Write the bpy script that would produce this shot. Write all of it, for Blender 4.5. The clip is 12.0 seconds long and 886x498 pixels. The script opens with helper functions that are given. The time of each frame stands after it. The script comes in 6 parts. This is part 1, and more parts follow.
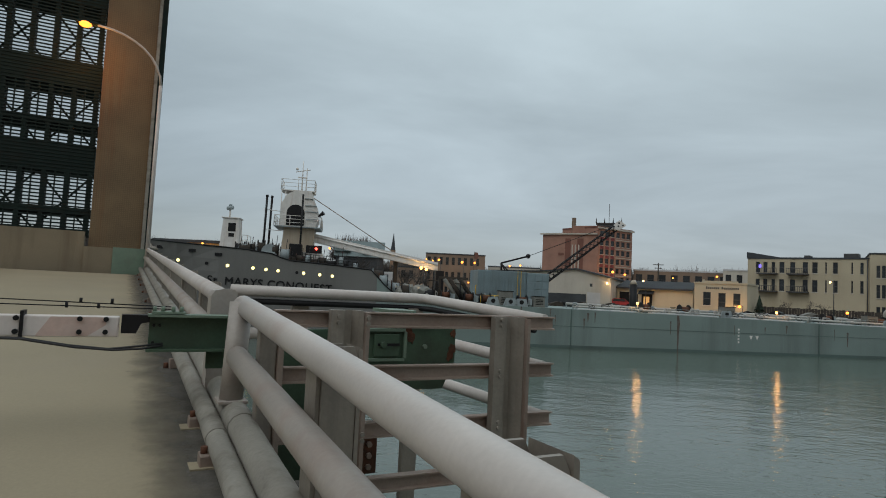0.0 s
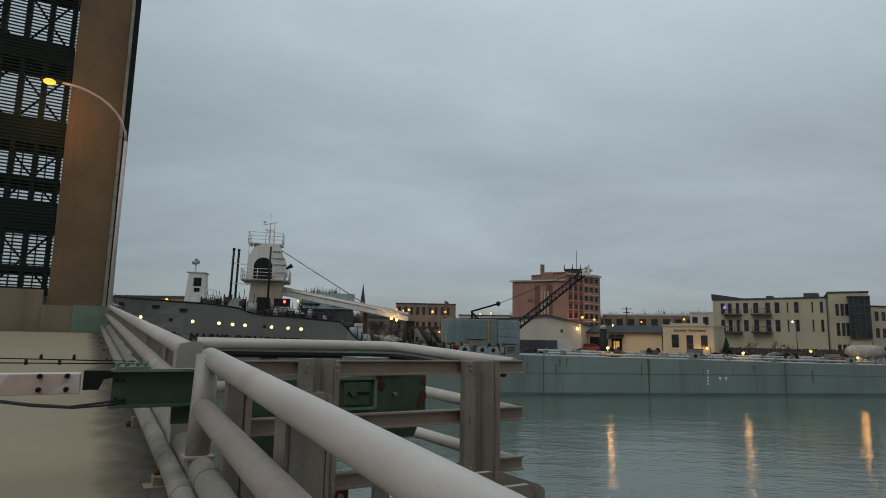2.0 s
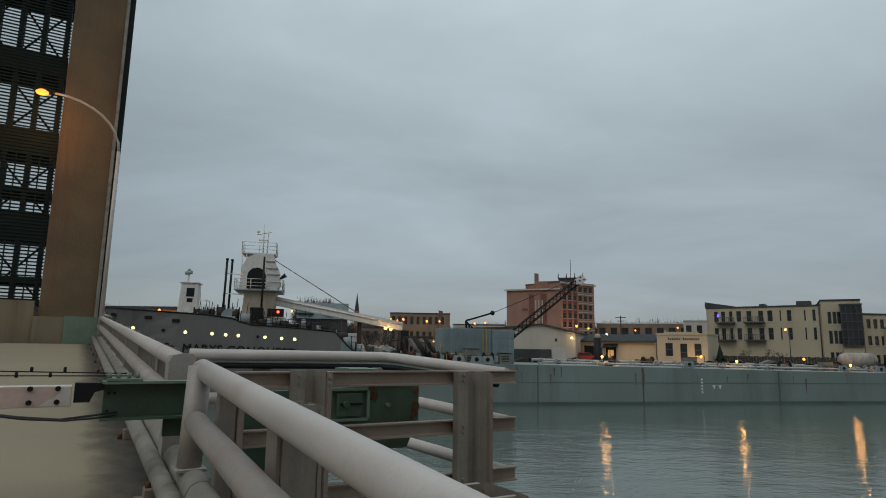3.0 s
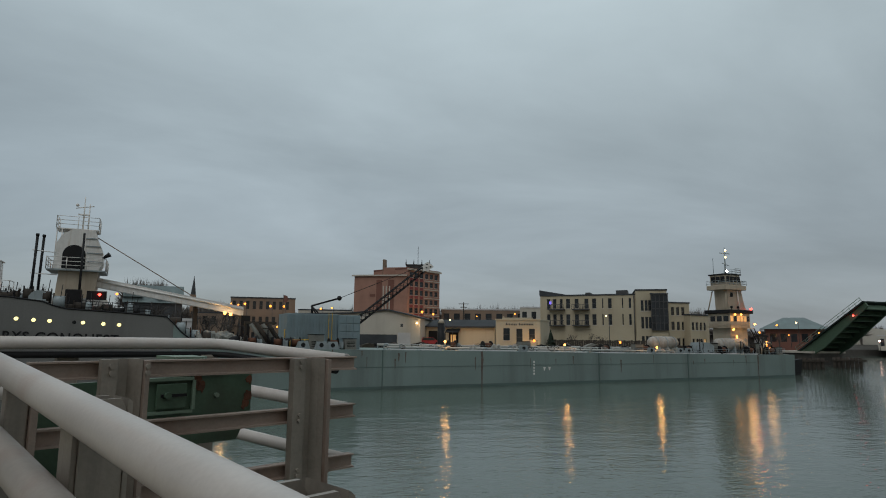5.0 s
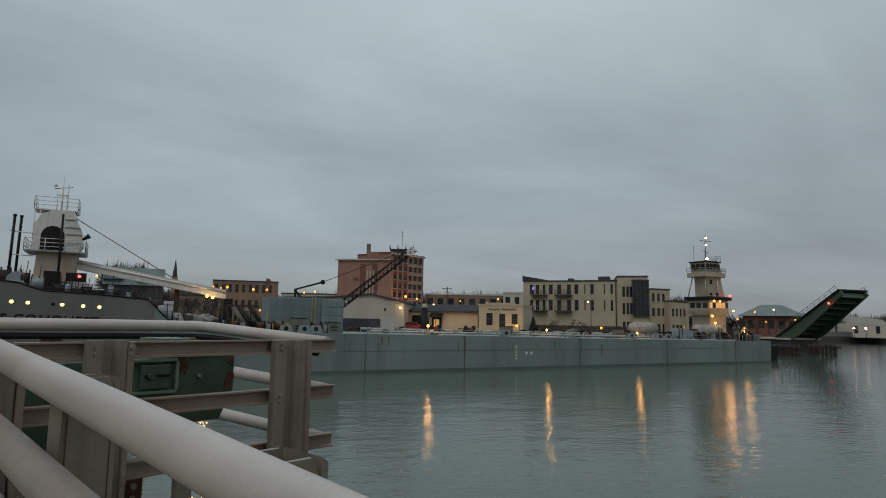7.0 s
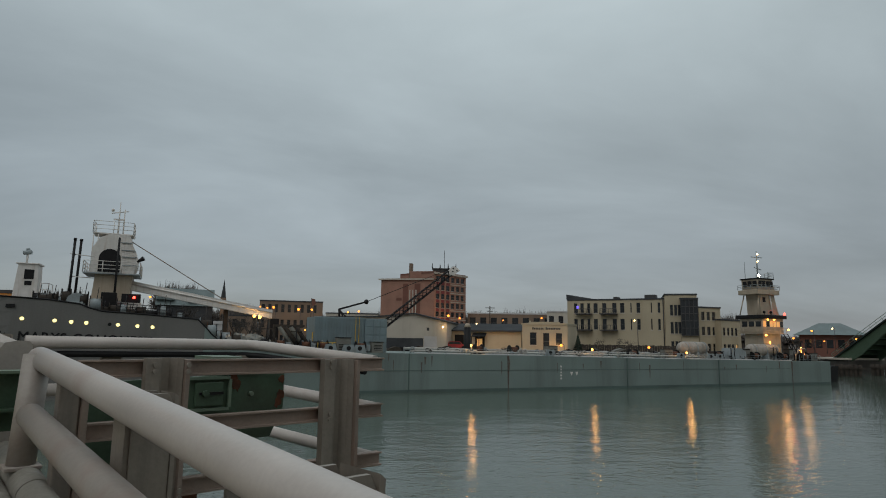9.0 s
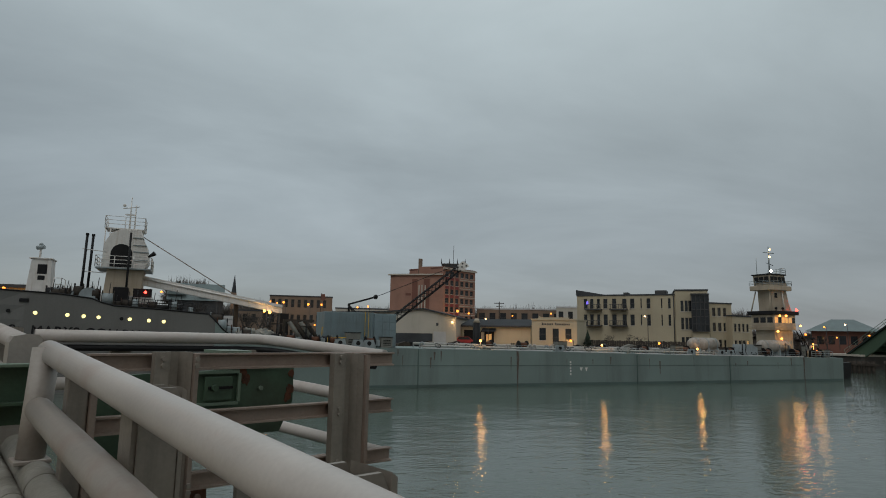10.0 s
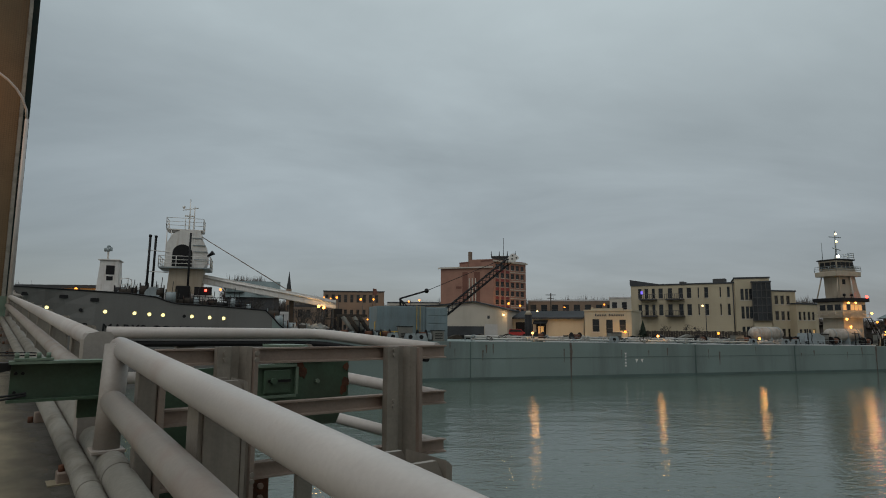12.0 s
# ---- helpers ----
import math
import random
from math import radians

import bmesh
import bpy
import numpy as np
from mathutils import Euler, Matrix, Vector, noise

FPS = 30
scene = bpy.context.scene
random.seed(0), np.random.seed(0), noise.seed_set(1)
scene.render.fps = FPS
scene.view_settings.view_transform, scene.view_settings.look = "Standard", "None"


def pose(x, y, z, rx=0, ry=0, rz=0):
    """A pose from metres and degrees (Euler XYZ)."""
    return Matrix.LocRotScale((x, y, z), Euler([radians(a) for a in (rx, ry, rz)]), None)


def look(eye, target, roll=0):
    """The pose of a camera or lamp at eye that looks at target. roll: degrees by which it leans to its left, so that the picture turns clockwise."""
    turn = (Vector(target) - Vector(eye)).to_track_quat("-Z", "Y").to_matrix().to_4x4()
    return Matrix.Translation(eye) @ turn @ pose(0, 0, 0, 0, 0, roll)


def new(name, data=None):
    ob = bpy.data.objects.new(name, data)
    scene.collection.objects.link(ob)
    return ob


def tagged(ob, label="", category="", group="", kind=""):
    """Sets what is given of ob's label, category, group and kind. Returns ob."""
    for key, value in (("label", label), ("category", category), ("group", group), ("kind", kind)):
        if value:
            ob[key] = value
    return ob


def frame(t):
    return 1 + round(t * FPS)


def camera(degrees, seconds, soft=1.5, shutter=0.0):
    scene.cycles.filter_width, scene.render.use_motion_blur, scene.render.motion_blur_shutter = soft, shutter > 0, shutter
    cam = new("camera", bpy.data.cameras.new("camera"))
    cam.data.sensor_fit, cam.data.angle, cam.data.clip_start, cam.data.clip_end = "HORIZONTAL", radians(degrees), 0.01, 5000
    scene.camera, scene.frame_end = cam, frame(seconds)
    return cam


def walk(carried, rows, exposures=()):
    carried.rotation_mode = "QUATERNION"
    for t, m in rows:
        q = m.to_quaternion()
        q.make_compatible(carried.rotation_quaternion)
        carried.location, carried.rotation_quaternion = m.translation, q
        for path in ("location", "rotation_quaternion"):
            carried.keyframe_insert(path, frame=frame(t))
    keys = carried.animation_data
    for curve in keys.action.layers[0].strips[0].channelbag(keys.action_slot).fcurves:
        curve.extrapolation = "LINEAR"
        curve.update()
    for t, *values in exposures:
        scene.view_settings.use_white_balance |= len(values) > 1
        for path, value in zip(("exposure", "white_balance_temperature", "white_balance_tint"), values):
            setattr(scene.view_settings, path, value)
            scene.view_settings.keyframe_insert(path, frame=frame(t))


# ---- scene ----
cam = camera(71.84, 12.0, soft=1.0)
PATH = [
    (0.0, -0.136, 0.076, 6.034, 7.28, 3.71, -2.79),
    (0.5, -0.140, 0.068, 5.995, 5.63, 7.29, -2.46),
    (1.0, -0.123, 0.026, 5.997, 4.79, 7.83, -1.59),
    (1.5, -0.108, -0.014, 6.003, 4.77, 8.22, -1.12),
    (2.0, -0.111, 0.003, 6.000, 4.60, 8.43, -1.13),
    (2.5, -0.098, -0.032, 6.008, 4.31, 9.35, -0.98),
    (4.5, -0.091, 0.078, 6.008, -1.86, 8.72, -1.20),
    (5.0, -0.043, 0.086, 6.010, -10.09, 8.15, -0.59),
    (5.5, 0.000, 0.000, 6.000, -14.70, 7.40, -0.60),
    (6.0, -0.023, -0.100, 5.995, -15.09, 6.84, -0.62),
    (6.5, -0.022, -0.086, 6.008, -13.25, 6.60, -0.80),
    (8.5, -0.048, -0.049, 5.997, -9.50, 8.12, -1.02),
    (9.0, -0.058, -0.067, 5.997, -7.65, 8.48, -0.93),
    (9.5, -0.058, -0.022, 5.994, -6.14, 8.45, -0.76),
    (10.0, -0.062, 0.003, 5.992, -6.80, 8.03, -1.09),
    (10.5, -0.072, -0.002, 5.991, -6.69, 8.20, -1.44),
    (11.0, -0.077, -0.017, 5.991, -5.83, 8.24, -1.31),
    (11.5, -0.080, 0.006, 5.987, -4.77, 8.28, -1.06),
    (12.0, -0.061, -0.019, 5.987, -2.02, 7.33, -0.34),
]
EXPOSURE = [(0.0, 0.32, 6500, 10), (0.5, 0.18, 6500, 10), (1.0, 0.08, 6500, 10), (2.5, 0.05, 6500, 10), (5.5, -0.02, 6500, 10), (8.5, -0.06, 6650, 11), (12.0, -0.08, 6700, 11)]
walk(cam, [(t, pose(x, y, z, 90 + p, r, a)) for t, x, y, z, a, p, r in PATH], EXPOSURE)

# ---- sky and light: overcast dusk, brighter overhead, thin cloud bands ----
world = bpy.data.worlds.new("dusk_sky")
scene.world = world
world.use_nodes = True
wn, wl = world.node_tree.nodes, world.node_tree.links
wn.clear()


def wnode(kind, **values):
    n = wn.new(kind)
    for k, v in values.items():
        n.inputs[k].default_value = v
    return n


w_geo = wn.new("ShaderNodeTexCoord")
w_sep = wn.new("ShaderNodeSeparateXYZ")
wl.new(w_geo.outputs["Generated"], w_sep.inputs[0])
w_up = wn.new("ShaderNodeMath")
w_up.operation = "MAXIMUM"
w_up.inputs[1].default_value = 0.0
wl.new(w_sep.outputs["Z"], w_up.inputs[0])
w_ramp = wn.new("ShaderNodeValToRGB")
w_ramp.color_ramp.elements[0].position, w_ramp.color_ramp.elements[0].color = 0.0, (0.225, 0.255, 0.286, 1)
w_ramp.color_ramp.elements[1].position, w_ramp.color_ramp.elements[1].color = 1.0, (0.92, 1.02, 1.06, 1)
for at, col in ((0.10, (0.258, 0.296, 0.324, 1)), (0.28, (0.330, 0.388, 0.413, 1)), (0.48, (0.405, 0.480, 0.506, 1))):
    el = w_ramp.color_ramp.elements.new(at)
    el.color = col
wl.new(w_up.outputs[0], w_ramp.inputs[0])
# clouds lie in a flat layer: the direction is divided by its height
w_den = wn.new("ShaderNodeMath")
w_den.operation = "ADD"
w_den.inputs[1].default_value = 0.24
wl.new(w_up.outputs[0], w_den.inputs[0])
w_div = wn.new("ShaderNodeVectorMath")
w_div.operation = "DIVIDE"
w_com = wn.new("ShaderNodeCombineXYZ")
for k in "XYZ":
    wl.new(w_den.outputs[0], w_com.inputs[k])
wl.new(w_geo.outputs["Generated"], w_div.inputs[0])
wl.new(w_com.outputs[0], w_div.inputs[1])
w_map = wn.new("ShaderNodeMapping")
w_map.inputs["Rotation"].default_value = (0, 0, radians(12))
w_map.inputs["Scale"].default_value = (0.62, 1.0, 0.35)
wl.new(w_div.outputs[0], w_map.inputs[0])
w_noise = wnode("ShaderNodeTexNoise", Scale=1.25, Detail=8.0, Roughness=0.55, Distortion=0.35)
wl.new(w_map.outputs[0], w_noise.inputs["Vector"])
w_cr = wn.new("ShaderNodeMapRange")
for k, v in (("From Min", 0.28), ("From Max", 0.72), ("To Min", 0.79), ("To Max", 1.21)):
    w_cr.inputs[k].default_value = v
wl.new(w_noise.outputs["Fac"], w_cr.inputs["Value"])
w_mul = wn.new("ShaderNodeVectorMath")
w_mul.operation = "SCALE"
wl.new(w_ramp.outputs[0], w_mul.inputs[0])
# the sky is brightest over the far bank, by compass direction alone
w_flat = wn.new("ShaderNodeVectorMath")
w_flat.operation = "MULTIPLY"
w_flat.inputs[1].default_value = (1, 1, 0)
wl.new(w_geo.outputs["Generated"], w_flat.inputs[0])
w_unit = wn.new("ShaderNodeVectorMath")
w_unit.operation = "NORMALIZE"
wl.new(w_flat.outputs[0], w_unit.inputs[0])
w_dot = wn.new("ShaderNodeVectorMath")
w_dot.operation = "DOT_PRODUCT"
w_dot.inputs[1].default_value = (math.sin(radians(14)), math.cos(radians(14)), 0)
wl.new(w_unit.outputs[0], w_dot.inputs[0])
w_side = wn.new("ShaderNodeMapRange")
for k, v in (("From Min", 0.5), ("From Max", 1.0), ("To Min", 0.70), ("To Max", 1.05)):
    w_side.inputs[k].default_value = v
wl.new(w_dot.outputs["Value"], w_side.inputs["Value"])
w_both = wn.new("ShaderNodeMath")
w_both.operation = "MULTIPLY"
wl.new(w_cr.outputs[0], w_both.inputs[0])
wl.new(w_side.outputs[0], w_both.inputs[1])
wl.new(w_both.outputs[0], w_mul.inputs["Scale"])
w_sky = wn.new("ShaderNodeTexSky")
w_sky.sky_type, w_sky.sun_disc = "NISHITA", False
w_sky.sun_elevation, w_sky.sun_rotation = radians(20), radians(150)
w_bg1 = wnode("ShaderNodeBackground", Strength=1.0)
wl.new(w_mul.outputs[0], w_bg1.inputs["Color"])
w_bg2 = wnode("ShaderNodeBackground", Strength=0.012)
wl.new(w_sky.outputs[0], w_bg2.inputs["Color"])
w_add = wn.new("ShaderNodeAddShader")
wl.new(w_bg1.outputs[0], w_add.inputs[0])
wl.new(w_bg2.outputs[0], w_add.inputs[1])
w_out = wn.new("ShaderNodeOutputWorld")
wl.new(w_add.outputs[0], w_out.inputs["Surface"])

sun = new("sun", bpy.data.lights.new("sun", "SUN"))
sun.data.energy, sun.data.angle, sun.data.color = 0.6, radians(40), (1.0, 0.97, 0.94)
sun.matrix_world = look((0, 0, 60), (35, 45, 0))


def lamp(name, place, watts, colour=(1.0, 0.45, 0.12), radius=0.15):
    ob = new(name, bpy.data.lights.new(name, "POINT"))
    ob.data.energy, ob.data.color, ob.data.shadow_soft_size = watts, colour, radius
    ob.location = place
    return ob


# ---- materials ----
def mat(name, base, rough=0.7, metal=0.0, var=0.18, scale=3.0, fine=40.0, bump=0.15, stain=None, stain_amt=0.0, streak=False, rnd=0.0, spec=0.5):
    """A surface with broad and fine variation, optional stains (upright streaks if streak) and relief."""
    m = bpy.data.materials.new(name)
    m.use_nodes = True
    nt = m.node_tree
    nd, ln = nt.nodes, nt.links
    bs = nd["Principled BSDF"]
    bs.inputs["Roughness"].default_value, bs.inputs["Metallic"].default_value = rough, metal
    bs.inputs["Specular IOR Level"].default_value = spec
    tc = nd.new("ShaderNodeTexCoord")
    n1 = nd.new("ShaderNodeTexNoise")
    n1.inputs["Scale"].default_value, n1.inputs["Detail"].default_value = scale, 6.0
    n2 = nd.new("ShaderNodeTexNoise")
    n2.inputs["Scale"].default_value, n2.inputs["Detail"].default_value = fine, 4.0
    for n in (n1, n2):
        ln.new(tc.outputs["Object"], n.inputs["Vector"])
    add = nd.new("ShaderNodeMath")
    add.operation = "MULTIPLY_ADD"
    add.inputs[1].default_value = 0.45
    ln.new(n2.outputs["Fac"], add.inputs[0])
    ln.new(n1.outputs["Fac"], add.inputs[2])
    mr = nd.new("ShaderNodeMapRange")
    for k, v in (("From Min", 0.45), ("From Max", 1.0), ("To Min", 1 - var), ("To Max", 1 + var)):
        mr.inputs[k].default_value = v
    ln.new(add.outputs[0], mr.inputs["Value"])
    value = mr.outputs[0]
    if rnd:
        oi = nd.new("ShaderNodeObjectInfo")
        r2 = nd.new("ShaderNodeMapRange")
        r2.inputs["To Min"].default_value, r2.inputs["To Max"].default_value = 1 - rnd, 1 + rnd
        ln.new(oi.outputs["Random"], r2.inputs["Value"])
        mm = nd.new("ShaderNodeMath")
        mm.operation = "MULTIPLY"
        ln.new(value, mm.inputs[0])
        ln.new(r2.outputs[0], mm.inputs[1])
        value = mm.outputs[0]
    sc = nd.new("ShaderNodeVectorMath")
    sc.operation = "SCALE"
    sc.inputs[0].default_value = base
    ln.new(value, sc.inputs["Scale"])
    colour = sc.outputs[0]
    if stain:
        n3 = nd.new("ShaderNodeTexNoise")
        n3.inputs["Scale"].default_value, n3.inputs["Detail"].default_value, n3.inputs["Roughness"].default_value = scale * 0.8, 8.0, 0.65
        mp = nd.new("ShaderNodeMapping")
        mp.inputs["Location"].default_value = (3.1, 1.7, 5.3)
        mp.inputs["Scale"].default_value = (3.0, 3.0, 0.25) if streak else (1, 1, 1)
        ln.new(tc.outputs["Object"], mp.inputs[0])
        ln.new(mp.outputs[0], n3.inputs["Vector"])
        r3 = nd.new("ShaderNodeMapRange")
        for k, v in (("From Min", 0.5), ("From Max", 0.72), ("To Min", 0.0), ("To Max", stain_amt)):
            r3.inputs[k].default_value = v
        ln.new(n3.outputs["Fac"], r3.inputs["Value"])
        mx = nd.new("ShaderNodeMix")
        mx.data_type = "RGBA"
        ln.new(r3.outputs[0], mx.inputs["Factor"])
        ln.new(colour, mx.inputs[6])
        mx.inputs[7].default_value = (*stain, 1)
        colour = mx.outputs[2]
    ln.new(colour, bs.inputs["Base Color"])
    rr = nd.new("ShaderNodeMapRange")
    rr.inputs["To Min"].default_value, rr.inputs["To Max"].default_value = max(rough - 0.12, 0.02), min(rough + 0.12, 1)
    ln.new(n1.outputs["Fac"], rr.inputs["Value"])
    ln.new(rr.outputs[0], bs.inputs["Roughness"])
    if bump:
        bp = nd.new("ShaderNodeBump")
        bp.inputs["Strength"].default_value, bp.inputs["Distance"].default_value = bump, 0.01
        ln.new(n2.outputs["Fac"], bp.inputs["Height"])
        ln.new(bp.outputs[0], bs.inputs["Normal"])
    return m


def glow(name, colour, strength):
    m = bpy.data.materials.new(name)
    m.use_nodes = True
    bs = m.node_tree.nodes["Principled BSDF"]
    bs.inputs["Base Color"].default_value = (*colour, 1)
    bs.inputs["Emission Color"].default_value = (*colour, 1)
    bs.inputs["Emission Strength"].default_value = strength
    return m


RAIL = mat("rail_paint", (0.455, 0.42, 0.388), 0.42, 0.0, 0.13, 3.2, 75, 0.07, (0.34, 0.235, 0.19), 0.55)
STEEL = mat("weathered_steel", (0.262, 0.203, 0.165), 0.6, 0.25, 0.2, 4.0, 70, 0.15, (0.20, 0.11, 0.075), 0.6)
POST = mat("galvanised_post", (0.25, 0.222, 0.186), 0.5, 0.35, 0.2, 5.0, 60, 0.12, (0.13, 0.11, 0.10), 0.5, True)
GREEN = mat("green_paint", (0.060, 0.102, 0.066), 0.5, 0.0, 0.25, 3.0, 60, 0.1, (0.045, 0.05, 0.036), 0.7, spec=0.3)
# paler green; on top flanges and thin edges it paints in caught skylight
GREENPALELIT = mat("pale_and_lit_green_paint", (0.135, 0.195, 0.142), 0.55, 0.0, 0.2, 3.0, 60, 0.1, (0.12, 0.13, 0.10), 0.5)
RUST = mat("rust", (0.10, 0.038, 0.018), 0.9, 0.0, 0.4, 14.0, 90, 0.5, (0.03, 0.018, 0.012), 0.8)
WALK = mat("concrete_walk", (0.255, 0.215, 0.142), 0.85, 0.0, 0.12, 0.8, 55, 0.25, (0.25, 0.21, 0.15), 0.5)
CURB = mat("dirty_concrete", (0.10, 0.092, 0.078), 0.95, 0.0, 0.4, 5.0, 50, 0.6, (0.05, 0.045, 0.04), 0.7)
# rail paint toned down for the shade low on the railing, plus real grime
GRIMESHADE = mat("grimy_shaded_rail_paint", (0.235, 0.222, 0.19), 0.6, 0.0, 0.25, 5.0, 60, 0.15, (0.10, 0.085, 0.062), 0.85)
# rail paint a step darker: shade below the top tube, plus rusty wear
WORNSHADE = mat("worn_shaded_rail_paint", (0.33, 0.30, 0.268), 0.5, 0.0, 0.16, 2.6, 55, 0.08, (0.24, 0.135, 0.095), 0.5)
RUSTWASH = mat("rust_wash", (0.10, 0.075, 0.06), 0.8, 0.0, 0.4, 3.0, 30, 0.2, (0.13, 0.17, 0.17), 0.9)
LEAFWALK = mat("leaf_deck", (0.142, 0.097, 0.053), 0.85, 0.0, 0.3, 0.9, 50, 0.3, (0.135, 0.062, 0.028), 0.8, True)
PARAPET = mat("concrete_wall", (0.205, 0.165, 0.11), 0.85, 0.0, 0.25, 0.9, 40, 0.25, (0.12, 0.085, 0.052), 0.8, True)
DARKSTEEL = mat("dark_bridge_steel", (0.016, 0.027, 0.024), 0.8, 0.0, 0.3, 3.0, 40, 0.1, (0.045, 0.028, 0.02), 0.5, spec=0.2)
GRATE = mat("grating_steel", (0.012, 0.020, 0.018), 0.85, 0.0, 0.3, 3.0, 40, 0.1, spec=0.2)
BLACK = mat("black_paint", (0.012, 0.012, 0.013), 0.5, 0.0, 0.3, 3.0, 40, 0.05, spec=0.2)
RUBBER = mat("black_cable", (0.015, 0.015, 0.016), 0.6, 0.0, 0.2, 8.0, 60, 0.1)
WHITE = mat("white_paint", (0.62, 0.60, 0.57), 0.5, 0.0, 0.12, 1.5, 30, 0.1, (0.42, 0.33, 0.25), 0.5, True)
GATEWHITE = mat("gate_arm_paint", (0.60, 0.55, 0.52), 0.5, 0.0, 0.1, 3.0, 40, 0.1, (0.5, 0.25, 0.18), 0.45)
FADED = mat("faded_red_band", (0.50, 0.37, 0.32), 0.55, 0.0, 0.2, 3.0, 40, 0.1, (0.58, 0.52, 0.49), 0.7)
HULL = mat("hull_paint", (0.158, 0.208, 0.196), 0.55, 0.0, 0.16, 0.12, 6, 0.1, (0.075, 0.085, 0.085), 0.55, True)
HULLBOW = mat("bow_hull_paint", (0.132, 0.130, 0.123), 0.6, 0.0, 0.16, 0.15, 6, 0.1, (0.08, 0.075, 0.07), 0.5, True)
HULLLOW = mat("boot_top_paint", (0.075, 0.115, 0.105), 0.5, 0.0, 0.2, 0.2, 6, 0.1, (0.05, 0.06, 0.055), 0.6)
SHIPDECK = mat("ship_deck", (0.12, 0.13, 0.13), 0.8, 0.0, 0.3, 0.3, 8, 0.1, (0.45, 0.45, 0.45), 0.8)
SHIPGREY = mat("ship_grey_paint", (0.24, 0.28, 0.29), 0.55, 0.0, 0.2, 0.8, 12, 0.1, (0.12, 0.11, 0.10), 0.5, True)
TEALBOX = mat("teal_box_paint", (0.155, 0.21, 0.228), 0.6, 0.0, 0.2, 0.5, 9, 0.1, (0.11, 0.13, 0.13), 0.5, True)
BUFF = mat("buff_paint", (0.37, 0.31, 0.235), 0.55, 0.0, 0.14, 0.6, 12, 0.1, (0.26, 0.2, 0.14), 0.5, True)
TANK = mat("tank_paint", (0.31, 0.285, 0.25), 0.5, 0.0, 0.3, 1.2, 8, 0.2, (0.17, 0.11, 0.07), 0.8, True)
YELLOW = mat("yellow_paint", (0.48, 0.31, 0.03), 0.5, 0.0, 0.2, 1.0, 15, 0.1)
RED = mat("red_paint", (0.33, 0.03, 0.03), 0.45, 0.0, 0.2, 1.0, 15, 0.1)
BRICK = mat("red_brick", (0.30, 0.165, 0.122), 0.9, 0.0, 0.2, 0.25, 6, 0.3, (0.2, 0.09, 0.065), 0.4)
BRICKDARK = mat("dark_brick", (0.17, 0.075, 0.055), 0.9, 0.0, 0.2, 0.25, 6, 0.3)
SPANDREL = mat("red_panel", (0.18, 0.03, 0.03), 0.6, 0.0, 0.2, 0.3, 6, 0.1)
CREAM = mat("cream_brick", (0.43, 0.37, 0.262), 0.9, 0.0, 0.14, 0.15, 5, 0.25, (0.30, 0.24, 0.15), 0.5, True)
CREAM2 = mat("cream_stucco", (0.43, 0.385, 0.285), 0.9, 0.0, 0.12, 0.2, 5, 0.2, (0.33, 0.27, 0.18), 0.4, True)
TAN = mat("tan_brick", (0.205, 0.15, 0.11), 0.9, 0.0, 0.2, 0.2, 5, 0.25, (0.16, 0.11, 0.08), 0.4)
ORANGEWALL = mat("ochre_brick", (0.44, 0.24, 0.08), 0.9, 0.0, 0.14, 0.3, 5, 0.2, (0.27, 0.14, 0.05), 0.4)
ROOF = mat("dark_roof", (0.055, 0.06, 0.065), 0.85, 0.0, 0.3, 0.4, 8, 0.2, spec=0.2)
ROOFGREEN = mat("copper_green_roof", (0.13, 0.17, 0.172), 0.7, 0.0, 0.2, 0.3, 6, 0.1)
ROOFWHITE = mat("pale_roof", (0.48, 0.48, 0.48), 0.8, 0.0, 0.15, 0.3, 6, 0.1)
PANEL = mat("pale_metal_siding", (0.46, 0.43, 0.37), 0.6, 0.0, 0.1, 0.3, 8, 0.1, (0.3, 0.26, 0.2), 0.4, True)
GLASS = mat("dark_window_glass", (0.018, 0.022, 0.026), 0.12, 0.0, 0.4, 0.3, 3, 0.0, None, 0, False, 0.5)
FRAME = mat("window_frame", (0.05, 0.05, 0.05), 0.6, 0.0, 0.15, 2, 20, 0.05)
STONE = mat("limestone_trim", (0.45, 0.41, 0.35), 0.85, 0.0, 0.15, 0.6, 10, 0.2)
QUAY = mat("quay_sheet_pile", (0.06, 0.056, 0.05), 0.9, 0.0, 0.3, 0.4, 6, 0.3, (0.05, 0.04, 0.035), 0.6, True)
EARTH = mat("town_ground", (0.085, 0.08, 0.072), 0.95, 0.0, 0.3, 0.05, 1.5, 0.2, spec=0.2)
TIMBER = mat("dark_timber", (0.05, 0.042, 0.035), 0.9, 0.0, 0.35, 1.0, 12, 0.3, spec=0.2)
BARK = mat("bare_branches", (0.055, 0.048, 0.042), 0.95, 0.0, 0.3, 2, 20, 0.2)
TWIGS = mat("far_bare_wood", (0.10, 0.085, 0.075), 0.95, 0.0, 0.3, 0.3, 4, 0.2)
FIR = mat("fir_needles", (0.025, 0.042, 0.028), 0.9, 0.0, 0.4, 1, 9, 0.2)
PALEPIPE = mat("pale_pipe_paint", (0.40, 0.40, 0.37), 0.55, 0.0, 0.2, 1.5, 14, 0.1, (0.2, 0.15, 0.11), 0.6)
TARP = mat("grey_tarp", (0.17, 0.17, 0.15), 0.8, 0.0, 0.3, 0.8, 8, 0.3)
BRONZE = mat("bronze_bollard", (0.20, 0.19, 0.17), 0.6, 0.2, 0.2, 2, 20, 0.1)
LIT_ORANGE = glow("sodium_lamp", (1.0, 0.38, 0.07), 7.0)
LIT_STREET = glow("street_bulb", (1.0, 0.27, 0.03), 2.4)
